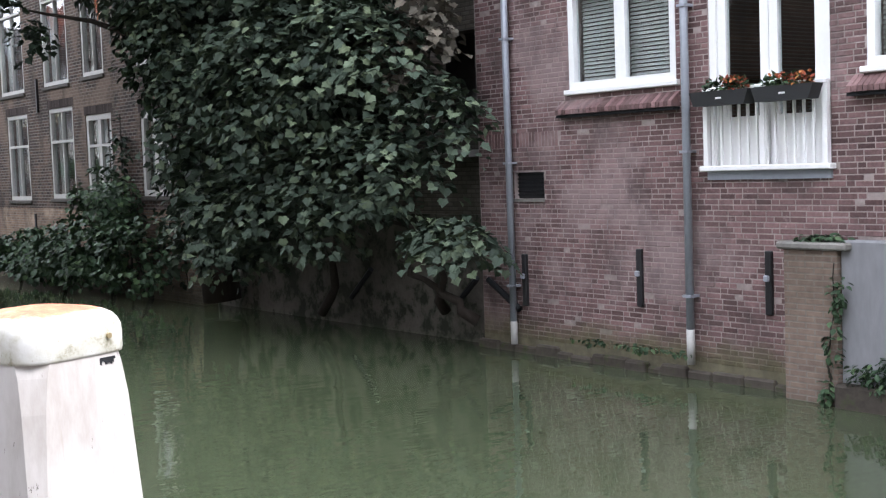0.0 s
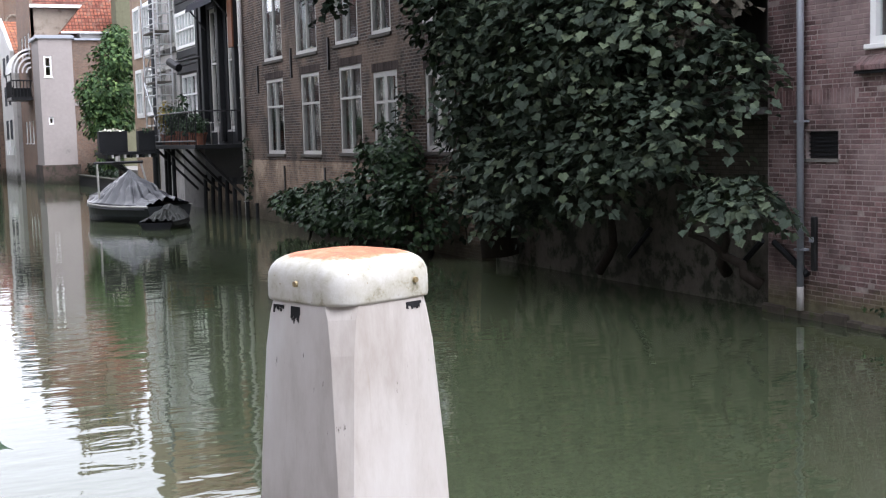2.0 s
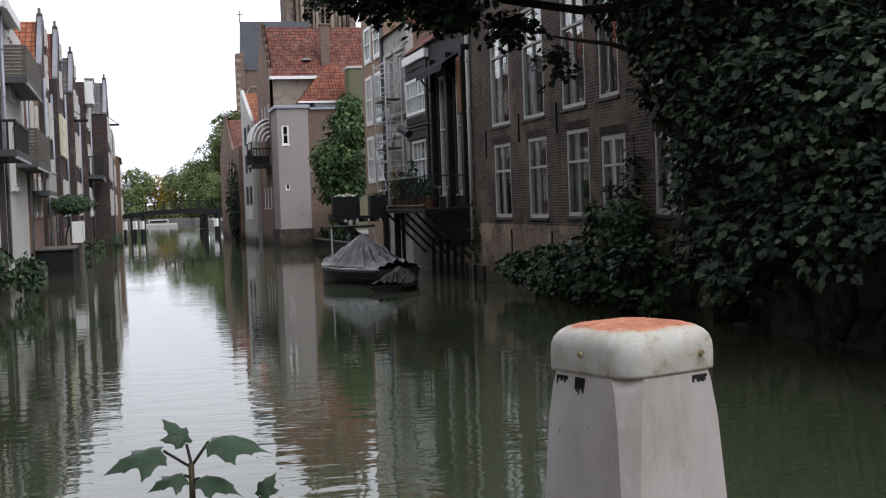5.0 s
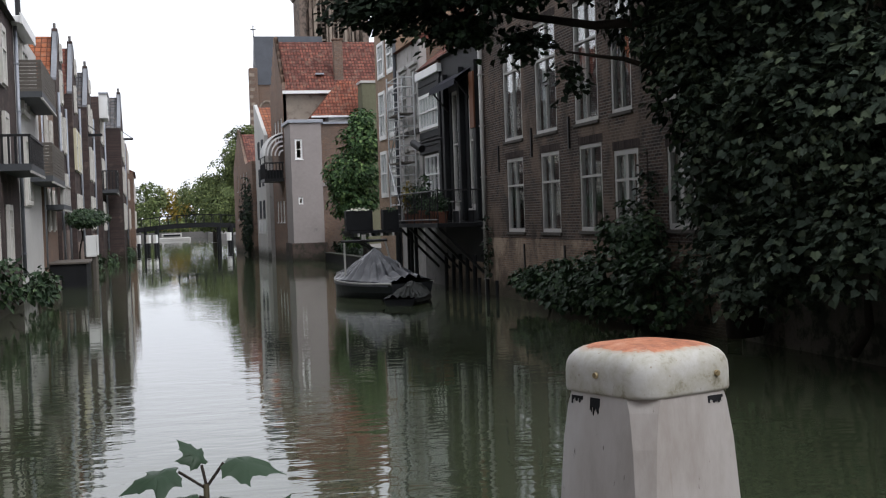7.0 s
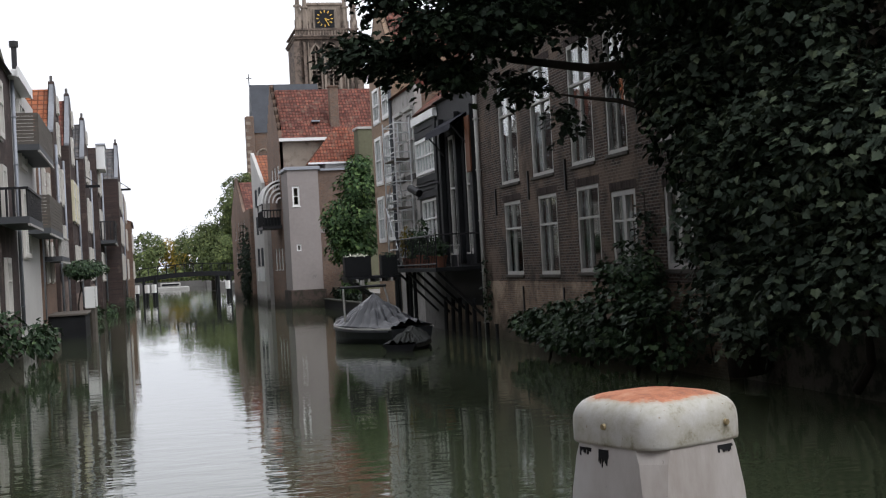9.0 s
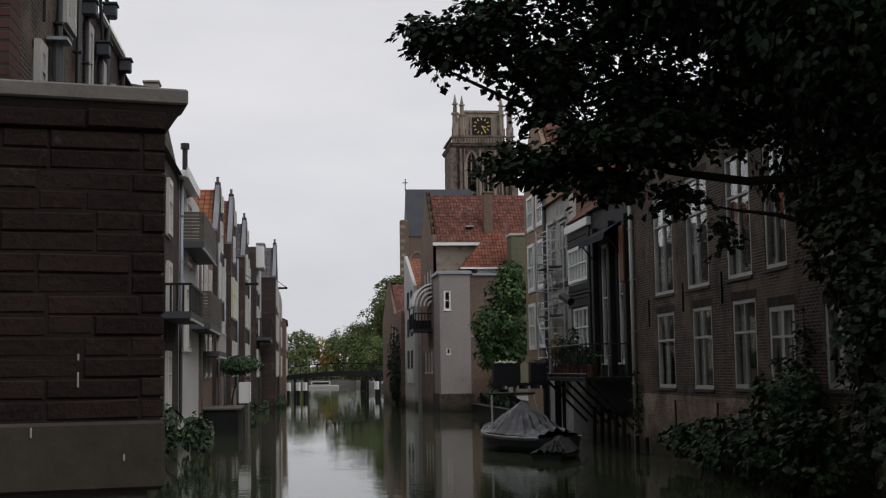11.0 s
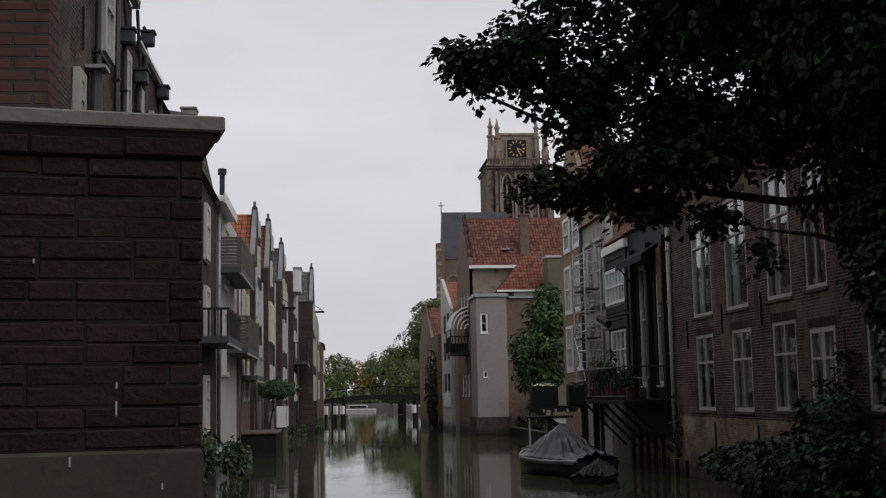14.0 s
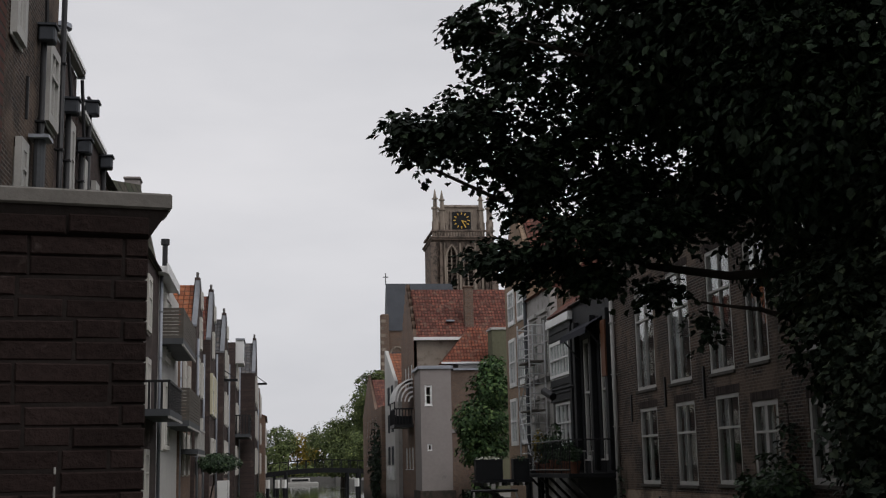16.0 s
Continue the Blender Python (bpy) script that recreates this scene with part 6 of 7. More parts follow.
def scaffold():
    s = thing("scaffold", "light aluminium scaffold tower against the grey house", "scaffold")
    alu = plain("aluminium_tube", (0.55, 0.56, 0.57), 0.35, 0.7, amount=0.1)
    for x in (10.3, 10.95):
        for y in (50.0, 52.3):
            part("standard", rods([(x, y, 2.5), (x, y, 8.6)], r=0.035), alu, s)
    z = 2.8
    while z < 8.6:
        for y in (50.0, 52.3):
            part("rung", rods([(10.3, y, z), (10.95, y, z)], r=0.025), alu, s)
        if int(z * 2) % 2 == 0:
            part("ledger", rods([(10.3, 50.0, z), (10.3, 52.3, z)], r=0.025), alu, s)
        z += 0.4
    for za, zb in ((3.0, 5.0), (6.6, 5.0)):
        part("brace", rods([(10.28, 50.0, za), (10.28, 52.3, zb)], r=0.03), alu, s)
    for zz in (4.9, 6.9):
        part("platform", boxes(((10.32, 50.0, zz), (10.93, 52.3, zz + 0.05))), WOOD_GREY, s)
    part("base_beam", boxes(((10.2, 49.7, 2.3), (11.15, 52.6, 2.5))), BLACK_WOOD, s)
    part("bearer", rods([(10.3, 51, -1.0), (10.3, 51, 2.4)], r=0.1), BLACK_WOOD, s)


scaffold()


def covered_boat(name, label, centre, turn, length, width, free, cover, peak, hull_mat, cover_mat, seed, hoop=True):
    rng = random.Random(seed)
    b = thing(name, label, "boat")
    m = pose(centre[0], centre[1], 0, 0, 0, turn)

    def half(s):
        return width / 2 * (1 - max(0, (s - 0.45) / 0.55) ** 2.2) * (0.88 + 0.12 * min(1, s * 6))
    hull = bmesh.new()
    st = []
    n = 14
    for i in range(n + 1):
        s = i / n
        y, w = (s - 0.5) * length, max(0.02, half(s))
        sheer = free * (1 + 0.35 * max(0, s - 0.4))
        st.append([hull.verts.new(m @ Vector(p)) for p in ((-w, y, sheer), (-w * 0.92, y, sheer * 0.4), (-w * 0.55, y, -0.25), (0, y, -0.35), (w * 0.55, y, -0.25), (w * 0.92, y, sheer * 0.4), (w, y, sheer))])
    for p, q in zip(st, st[1:]):
        for k in range(6):
            hull.faces.new((p[k], p[k + 1], q[k + 1], q[k]))
    hull.faces.new(st[0])
    part("hull", hull, hull_mat, b, smooth=False)
    for sg in (-1, 1):
        bm = bmesh.new()
        rod(bm, [m @ Vector((sg * max(0.03, half(i / n)), (i / n - 0.5) * length, free * (1 + 0.35 * max(0, i / n - 0.4)))) for i in range(n + 1)], 0.04, 0.04, 6)
        part("gunwale", bm, OLD_WHITE if hoop else BLACK_WOOD, b)
    tarp = bmesh.new()
    nu, nv = 64, 40
    g = []
    for i in range(nu + 1):
        s = 0.02 + 0.96 * i / nu
        row = []
        for j in range(nv + 1):
            t = 2 * j / nv - 1
            w = max(0.02, half(s)) + 0.05
            y = (s - 0.5) * length
            base = free * (1 + 0.35 * max(0, s - 0.4)) + 0.03
            ridge = sum(p * max(0, 1 - abs(s - c) / wd) ** 0.9 for c, wd, p in peak) + cover * 0.25
            hgt = ridge * (1 - abs(t) ** 1.15) + (0.11 * abs(math.sin(11 * math.atan2(s - 0.47, 0.35 * t + 0.001) + 1.5 * noise.noise(Vector((s * 5, t * 3, seed))))) - 0.05) * (1 - abs(t) ** 3) * min(1, 4 * math.hypot(s - 0.47, 0.3 * t)) + 0.1 * noise.noise(Vector((s * 8, t * 4, seed))) * (1 - abs(t) ** 3)
            row.append(tarp.verts.new(m @ Vector((w * t, y, base + max(hgt, -0.01) - (0.12 if abs(t) > 0.97 else 0)))))
        g.append(row)
    for p, q in zip(g, g[1:]):
        for k in range(nv):
            tarp.faces.new((p[k], p[k + 1], q[k + 1], q[k]))
    part("tarpaulin", tarp, cover_mat, b, "creased tarpaulin cover")
    if hoop:
        part("pole", rods([(6.62, 42.0, free), (6.6, 42.0, 1.87)], r=0.035), OLD_WHITE, b, "white upright pole")
        part("pole", rods([(8.42, 42.3, free), (8.08, 42.3, 1.87)], r=0.035), OLD_WHITE, b, "white leaning pole")
        part("crossbar", rods([(6.5, 42.0, 1.9), (8.15, 42.3, 1.9)], r=0.05), BLACK_IRON, b)
        part("deck_lamp", rods([(7.3, 42.15, 1.94), (7.3, 42.15, 2.02)], [(7.3, 42.15, 2.02), (7.3, 42.15, 2.12)], r=0.08), OLD_WHITE, b)
    return b


TARP = plain("grey_blue_tarpaulin", (0.036, 0.038, 0.045), 0.3, grain=8, amount=0.3, relief=0.15)
TARP2 = plain("dark_wet_tarpaulin", (0.05, 0.053, 0.05), 0.6, grain=12, amount=0.5, relief=0.3, wear=(0.2, 0.2, 0.18), wear_at=0.68)
HULL = plain("grey_blue_hull", (0.03, 0.034, 0.04), 0.45, grain=6, amount=0.3, relief=0.05)
covered_boat("covered_boat", "grey motor boat under a creased grey tarpaulin moored by the wall", (7.55, 42.0), 28, 4.2, 2.05, 0.5, 0.4, ((0.47, 0.3, 1.0), (0.2, 0.25, 0.35), (0.75, 0.3, 0.2)), HULL, TARP, 2)
covered_boat("dinghy", "small dinghy under a dark wet tarpaulin", (8.0, 37.8), -28, 2.7, 1.1, 0.2, 0.2, ((0.55, 0.4, 0.4),), BLACK_WOOD, TARP2, 7, hoop=False)


# ------------------------------------------------------------------ props under the maple
def props():
    for ya, za, yb, zb in ((14.4, 0.6, 13.85, 1.0), (12.98, 0.6, 13.6, 1.0), (17.3, 0.5, 16.6, 1.0)):
        p = thing("timber_prop", "dark raking timber prop against the canal wall", "prop", group="wall props")
        part("beam", rods([(11.25, ya, za), (11.2, yb, zb)], r=0.045), BLACK_WOOD, p)
    bl = thing("balcony_ledge", "small dark ledge on the limewashed wall", "ledge")
    part("slab", boxes(((11.2, 13.95, 2.75), (11.49, 15.3, 2.85))), RENDER_DARK, bl)
    part("edge", boxes(((11.17, 13.95, 2.8), (11.198, 15.3, 2.87))), OLD_WHITE, bl)


props()

# ------------------------------------------------------------------ bracket balcony with a striped awning at the bend
ab = thing("hooped_balcony", "small dark iron balcony with a striped hooped awning", "balcony")
part("floor_plate", boxes(((9.95, 104.5, 6.05), (11.58, 108.5, 6.3))), BLACK_IRON, ab)
for k in range(14):
    y = 104.55 + k * 0.3
    part("baluster", rods([(10.0, y, 6.3), (10.0, y, 7.6)], r=0.04, sides=5), BLACK_IRON, ab)
for k in range(6):
    part("baluster", rods([(10.15 + k * 0.26, 104.55, 6.3), (10.15 + k * 0.26, 104.55, 7.6)], r=0.04, sides=5), BLACK_IRON, ab)
part("rail", rods([(11.58, 104.55, 7.6), (10.0, 104.55, 7.6), (10.0, 108.45, 7.6)], r=0.06), BLACK_IRON, ab)
part("kick_panel", boxes(((10.05, 104.6, 6.3), (10.1, 108.4, 7.1)), ((10.1, 104.6, 6.3), (11.5, 104.65, 7.0))), BLACK_WOOD, ab)
for y in (104.55, 108.45):
    part("post", rods([(10.0, y, 7.6), (10.0, y, 8.25)], r=0.05), BLACK_IRON, ab)


def awning_arc(y0, y1, r0, r1):
    bm = bmesh.new()
    n = 12
    rows = []
    for k in range(n + 1):
        a = k * math.pi / 2 / n
        rows.append([bm.verts.new((11.58 - r * math.cos(a), y, 8.2 + r * 1.18 * math.sin(a))) for y, r in ((y0, r0), (y1, r0), (y1, r1), (y0, r1))])
    for p, q in zip(rows, rows[1:]):
        for k in range(4):
            bm.faces.new((p[k], p[(k + 1) % 4], q[(k + 1) % 4], q[k]))
    bm.faces.new(rows[0])
    bm.faces.new(rows[-1])
    return bm


part("awning", awning_arc(104.7, 108.6, 1.5, 1.54), BLACK_WOOD, ab)
for k in range(5):
    part("awning_rib", awning_arc(104.5 + 0.9 * k, 104.72 + 0.9 * k, 1.52, 1.64), WHITE_PAINT, ab, "pale awning rib")
for k in range(4):
    part("awning_rib", awning_arc(104.55, 104.62, 0.3 + 0.32 * k, 0.42 + 0.32 * k), WHITE_PAINT, ab, "pale awning rib")


# the houses of the bend were laid out 1.22 times too large and far: bring them to their true size and distance
BEND = Matrix.Translation((0, 0, EYE)) @ Matrix.Scale(0.82, 4) @ Matrix.Translation((0, 0, -EYE))
for name in ("grey_annex", "red_roofed_house", "orange_roofed_house", "white_gabled_house", "brown_end_house", "back_house", "olive_gable", "hooped_balcony"):
    for ob in bpy.data.objects[name].children_recursive:
        ob.data.transform(BEND)


# ------------------------------------------------------------------ balconies and fittings of the near bank
def slat_balcony(label, x, out, y0, y1, z0, z1, mat, slat=0.13, vertical=False):
    b = thing("wooden_balcony", label, "balcony", group="left bank balconies")
    part("floor_plate", boxes(((x, y0, z0 - 0.22), (x + out, y1, z0))), GREY_PAINT, b)
    part("soffit_edge", boxes(((x + out - 0.05, y0 - 0.01, z0 - 0.3), (x + out + 0.02, y1 + 0.01, z0 - 0.224))), OLD_WHITE, b)
    if vertical:
        k = 0
        while y0 + 0.05 + k * 0.28 < y1:
            part("baluster", boxes(((x + out - 0.08, y0 + 0.05 + k * 0.28, z0), (x + out - 0.03, y0 + 0.15 + k * 0.28, z1))), mat, b)
            k += 1
        for k in range(int(out / 0.2)):
            part("baluster", boxes(((x + 0.05 + k * 0.2, y0 + 0.02, z0), (x + 0.12 + k * 0.2, y0 + 0.07, z1))), mat, b)
        part("rail", boxes(((x, y0, z1), (x + out, y0 + 0.1, z1 + 0.08)), ((x + out - 0.1, y0 + 0.1, z1), (x + out, y1, z1 + 0.08))), mat, b)
    else:
        z = z0
        while z < z1 - 0.02:
            part("slat", boxes(((x, y0, z), (x + out - 0.03, y0 + 0.03, z + slat * 0.86)), ((x + out - 0.03, y0, z), (x + out, y1, z + slat * 0.86))), mat, b)
            z += slat
        for y in (y0 + 0.06, y1 - 0.1):
            part("post", boxes(((x + out - 0.12, y, z0), (x + out - 0.032, y + 0.08, z1 + 0.05))), mat, b)
    return b


slat_balcony("wooden balcony of grey slats on the white house", -4.3, 0.85, 48.0, 55.6, 7.75, 8.85, WOOD_GREY)
slat_balcony("lower wooden balcony of grey slats", -4.3, 0.95, 50.5, 58.0, 4.75, 5.95, WOOD_GREY)
slat_balcony("small balcony with white balusters", -4.2, 0.8, 57.5, 63.5, 3.75, 4.6, OLD_WHITE, vertical=True)
slat_balcony("iron balcony on the brown house", -4.3, 0.95, 41.0, 46.5, 4.75, 5.6, BLACK_IRON, vertical=True)
slat_balcony("dark iron balcony far down the row", -2.6, 1.0, 86.0, 92.5, 5.2, 6.4, BLACK_IRON, vertical=True)
for x, y, z in ((-4.3, 46.9, 10.2), (-4.3, 57.2, 9.0), (-4.0, 65.2, 9.5), (-4.0, 70.9, 9.2), (-3.58, 77.4, 9.8), (-3.08, 84.8, 9.8), (-2.6, 92.8, 10.5), (-1.4, 106.8, 9.5)):
    drainpipe(Face("x", x, 1), "pale drainpipe on a joint of the house row", y, 1.0, z, r=0.07, group="left bank drainpipes")

fl = Face("x", -4.3, 1)
eav = thing("eaves_canopy", "white boxed eaves over the white house's upper window", "eaves")
part("board", fl.bm(((46.0, 0.0, 9.95), (51.5, 0.36, 10.2)), bevel=0.02), WHITE_PAINT, eav)
part("fascia", fl.bm(((45.9, 0.36, 9.9), (51.6, 0.43, 10.28))), WHITE_PAINT, eav)
chm = thing("chimney_pot", "slim dark chimney on the white house", "chimney")
part("flue", rods([(-4.7, 54.0, 9.9), (-4.7, 54.0, 12.4)], r=0.12), BLACK_IRON, chm)
part("cowl", rods([(-4.7, 54.0, 12.4), (-4.7, 54.0, 12.65)], r=0.2), BLACK_IRON, chm)
RENDER_PINK = plain("stained_pinkish_plaster", (0.24, 0.185, 0.16), 0.9, grain=4, amount=0.4, relief=0.3, wear=(0.1, 0.085, 0.075), wear_at=0.52)
MOSSY_TILE = tiles("mossy_pantiles", (0.06, 0.075, 0.04), (0.1, 0.085, 0.065), along="x")
gs = thing("gable_stub", "grey plastered gable end beside a mossy tiled roof", "gable")
part("plaster", boxes(((-4.75, 39.4, 9.6), (-4.28, 40.0, 11.9)), ((-4.78, 39.35, 11.9), (-4.25, 40.05, 11.98)), bevel=0.02), RENDER_GREY, gs)
bm = bmesh.new()
rows = [[bm.verts.new((x, y, z)) for y, z in ((31.0, 9.95), (39.3, 11.7), (46.5, 9.95))] for x in (-4.25, -8.6)]
for k in range(3):
    bm.faces.new((rows[0][k], rows[0][(k + 1) % 3], rows[1][(k + 1) % 3], rows[1][k]))
for r in rows:
    bm.faces.new(r)
part("roof", bm, MOSSY_TILE, gs, "mossy tiled roof")
shut = Face("x", -3.58, 1)
CREAM = plain("cream_paint", (0.6, 0.56, 0.4), 0.6, amount=0.15)
for u in (71.45, 73.65, 74.7, 76.65):
    s = thing("shutter", "cream yellow window shutter", "shutter", group="shutters")
    part("board", shut.bm(((u, 0.0, 5.9), (u + 0.5, 0.14, 8.2)), bevel=0.01), CREAM, s)
    for z in (6.2, 7.2, 7.9):
        part("ledge", shut.bm(((u + 0.04, 0.14, z), (u + 0.46, 0.165, z + 0.1))), CREAM, s)
wb2 = Face("x", -2.6, 1)
by = thing("bay_window", "white boxed bay high on the purple brick house", "window")
part("box", wb2.bm(((85.4, 0.0, 9.9), (88.6, 0.55, 11.5)), bevel=0.02), WHITE_PAINT, by)
part("roof", wb2.bm(((85.3, 0.0, 11.5), (88.7, 0.62, 11.6))), ZINC, by)
part("pane", wb2.bm(((85.7, 0.55, 10.2), (88.3, 0.56, 11.3))), GLASS, by)
for x, u, z in ((-3.08, 78.2, 8.2), (-1.4, 99.8, 9.4)):
    hb = thing("hoist_beam", "dark timber hoist beam on a house front", "beam", group="hoist beams")
    part("beam", boxes(((x, u, z), (x + 0.85, u + 0.16, z + 0.16)), bevel=0.01), BLACK_WOOD, hb)
    part("stay", rods([(x, u + 0.08, z + 0.7), (x + 0.75, u + 0.08, z + 0.15)], r=0.03), BLACK_IRON, hb)
for x, u0, u1, z in ((-4.0, 65.0, 71.2, 2.6), (-3.58, 71.3, 77.5, 1.9), (-3.08, 77.7, 84.9, 2.3)):
    pb = thing("plaster_skirt", "stained pinkish plaster on the foot of a canal house", "wall base", group="plaster skirts")
    part("skirt", boxes(((x, u0, -0.8), (x + 0.05, u1, z))), RENDER_PINK, pb)

# gable copings in grey plaster
LEAD = plain("pale_lead_coping", (0.22, 0.23, 0.25), 0.6, grain=7, amount=0.3, relief=0.2)
for x, u0, u1, z, r in ((-4.0, 65.0, 71.2, 10.1, 2.7), (-3.58, 71.2, 77.6, 10.05, 3.0), (-3.08, 77.6, 85.0, 9.9, 2.6), (-1.4, 93, 107, 9.8, 3.0)):
    cp = thing("gable_coping", "grey plastered gable edge with a small finial", "coping", group="gable copings")
    um = (u0 + u1) / 2
    for ua, za, ub, zb in ((u0, z, um - 0.3, z + r), (um + 0.3, z + r, u1, z)):
        bm = bmesh.new()
        v = [bm.verts.new((x + dx, u, zz + dz)) for u, zz in ((ua, za), (ub, zb)) for dx, dz in ((-0.24, 0.02), (0.03, 0.02), (0.03, 0.14), (-0.24, 0.14))]
        for q in ((0, 1, 2, 3), (4, 5, 6, 7), (0, 1, 5, 4), (1, 2, 6, 5), (2, 3, 7, 6), (3, 0, 4, 7)):
            bm.faces.new([v[i] for i in q])
        part("edge", bm, LEAD, cp)
    part("finial", rods([(x - 0.15, um, z + r), (x - 0.15, um, z + r + 0.62)], r=0.08), RENDER_DARK, cp)

# letterless board on a pile, landing stage, planted tub
bd = thing("notice_board", "blank white board on a timber pile in the water", "sign")
part("pile_shaft", rods([(-2.05, 54.4, -1.2), (-2.05, 54.4, 2.3)], r=0.13), WOOD_GREY, bd)
part("panel", boxes(((-2.4, 54.2, 1.45), (-1.98, 54.26, 2.35)), bevel=0.01), WHITE_PAINT, bd)
part("panel", boxes(((-1.97, 54.3, 1.5), (-1.9, 54.75, 2.35)), bevel=0.01), WHITE_PAINT, bd)
ls = thing("landing_stage", "dark boarded landing stage at the water's edge", "jetty")
part("box", boxes(((-4.25, 58.5, -1), (-2.6, 63.5, 1.05)), bevel=0.03), BLACK_WOOD, ls)
part("rim", boxes(((-4.25, 58.4, 1.05), (-2.5, 63.6, 1.15)), bevel=0.02), WOOD_GREY, ls)
st = thing("stone_block", "mossy stone steps beside the white house", "steps")
part("block", boxes(((-4.25, 52.5, -1), (-3.5, 55.5, 0.5)), ((-4.25, 52.5, 0.5), (-3.9, 55.5, 0.85)), bevel=0.03), FOOTING, st)
bush("hedge_tub", "clipped green shrub over the landing stage", "bush", [((-2.9, 66.5, 3.2), (1.25, 2.2, 0.5), 2200)], 0.15, LEAF_BUSH, [((-3.4, 66.5, 0.4), (-3.0, 66.5, 3.0), 0.06)], 41, gap=-0.2)
bush("quay_bush", "green weeds hanging over the water from the near bank", "bush",
     [((-3.2, 41.0, 0.9), (0.7, 1.4, 0.6), 260), ((-3.4, 44.5, 0.6), (0.6, 1.6, 0.5), 240), ((-3.9, 37, 1.2), (0.7, 2.0, 0.8), 260)], 0.19, LEAF_BUSH, [((-4.2, 41, 0.2), (-3.2, 41, 1.0), 0.03), ((-4.2, 44, 0.2), (-3.4, 44.5, 0.8), 0.03)], 42, gap=-0.1)
bush("far_hedge", "dark green hedge along the far embankment", "hedge", [((x, 264, 2.6), (4.5, 1.5, 1.7), 700) for x in (-6, 1, 8, 15)], 0.6, LEAF_FAR, [((1, 264, 1.2), (1, 264, 3.0), 0.1)], 46, gap=-0.3, freq=0.4)
bush("bank_weeds", "low weeds along the foot of the house row", "bush", [((-3.0, 80, 0.5), (0.5, 5, 0.6), 260), ((-2.2, 92, 0.5), (0.5, 5, 0.7), 240), ((-1.2, 104, 0.5), (0.5, 5, 0.6), 200)], 0.25, LEAF_BUSH, [((-3.4, 80, 0), (-3, 80, 0.6), 0.03)], 43, gap=-0.1, freq=0.6)
bush("ivy_wall", "dark ivy covering the house end beside the bridge", "ivy", [((8.5, 105, 3.3), (0.6, 3.0, 3.4), 1100)], 0.3, LEAF, [((8.6, 105, -0.5), (8.5, 105, 5), 0.08)], 44, gap=-0.3, freq=0.5)
bush("house_ivy", "ivy climbing the old brick house by the maple", "ivy", [((11.0, 26.0, 2.6), (0.25, 0.5, 1.5), 200), ((11.0, 23.3, 2.6), (0.4, 0.8, 2.4), 460), ((11.0, 39.6, 1.6), (0.15, 0.5, 1.1), 90)], 0.14, LEAF, [((11.1, 26, 0.2), (11.05, 26, 4), 0.03), ((11.1, 23.3, 0.2), (11.05, 23.3, 4), 0.03)], 45, gap=-0.2)

# near houses on this bank: gutters, hoppers, pipes, chimney
na = Face("x", -4.2, 1)
for ua, ub, z in ((23.75, 26.35, 11.1), (26.45, 29.95, 10.25)):
    gt = thing("gutter", "white boxed gutter along a sooty brick house", "gutter", group="near gutters")
    part("trough", na.bm(((ua, -0.04, z), (ub, 0.12, z + 0.12)), bevel=0.01), OLD_WHITE, gt)
    part("lip", na.bm(((ua, 0.12, z + 0.06), (ub, 0.15, z + 0.13))), WHITE_PAINT, gt)
    part("end_stop", na.bm(((ub, -0.04, z - 0.06), (ub + 0.03, 0.13, z + 0.13))), ZINC, gt)
for u, z, z1 in ((21.8, 10.25, 13.5), (23.75, 12.6, 13.5), (24.6, 9.75, 11.0), (27.3, 10.5, 10.9), (26.4, 9.4, 11.0), (29.8, 9.9, 10.2)):
    drainpipe(na, "dark drainpipe with a rainwater hopper", u, 1.2, z, r=0.055, group="near house pipes", mat=BLACK_IRON)
    hp = thing("rainwater_hopper", "dark lead rainwater hopper", "hopper", group="hoppers")
    part("funnel", na.bm(((u - 0.16, 0.02, z), (u + 0.16, 0.3, z + 0.28)), bevel=0.03), SLATE, hp)
    part("rim", na.bm(((u - 0.19, 0.01, z + 0.28), (u + 0.19, 0.33, z + 0.32))), SLATE, hp)
    part("inlet", rods([na.p(u, 0.14, z + 0.3), na.p(u - 0.1, 0.08, z1)], r=0.04), BLACK_IRON, hp)
ch = thing("chimney_stack", "plastered chimney stack with a metal pot", "chimney")
part("stack", boxes(((-5.0, 26.6, 10.2), (-4.45, 27.3, 11.75)), ((-5.05, 26.55, 11.75), (-4.4, 27.35, 11.85)), bevel=0.02), RENDER_DARK, ch)
part("pot", rods([(-4.7, 26.9, 11.85), (-4.7, 26.9, 12.35)], r=0.16, sides=12), ZINC, ch)
part("cowl", rods([(-4.7, 26.9, 12.35), (-4.7, 26.9, 12.45)], r=0.24, sides=12), ZINC, ch)
vt = thing("flue_outlet", "short grey flue with a cap on the brick house", "flue")
part("tube", rods([na.p(21.3, 0.18, 6.6), na.p(21.3, 0.18, 8.35)], r=0.1, sides=10), GREY_PAINT, vt)
part("cap", na.bm(((21.1, 0.02, 8.35), (21.55, 0.36, 8.41))), ZINC, vt)
for u, z in ((20.9, 8.6), (22.0, 8.2), (24.1, 8.6)):
    an = thing("wall_anchor", "black iron wall anchor on the sooty brickwork", "wall anchor", group="near wall anchors")
    part("bar", na.bm(((u - 0.035, 0.0, z), (u + 0.035, 0.05, z + 0.75)), bevel=0.01), BLACK_IRON, an)

# ------------------------------------------------------------------ distance beyond the bridge
fb = thing("far_embankment", "low far embankment closing the canal", "embankment", kind="structure")
part("bank_body", boxes(((-400, 262, -2), (400, 300, 1.2))), RENDER_DARK, fb)
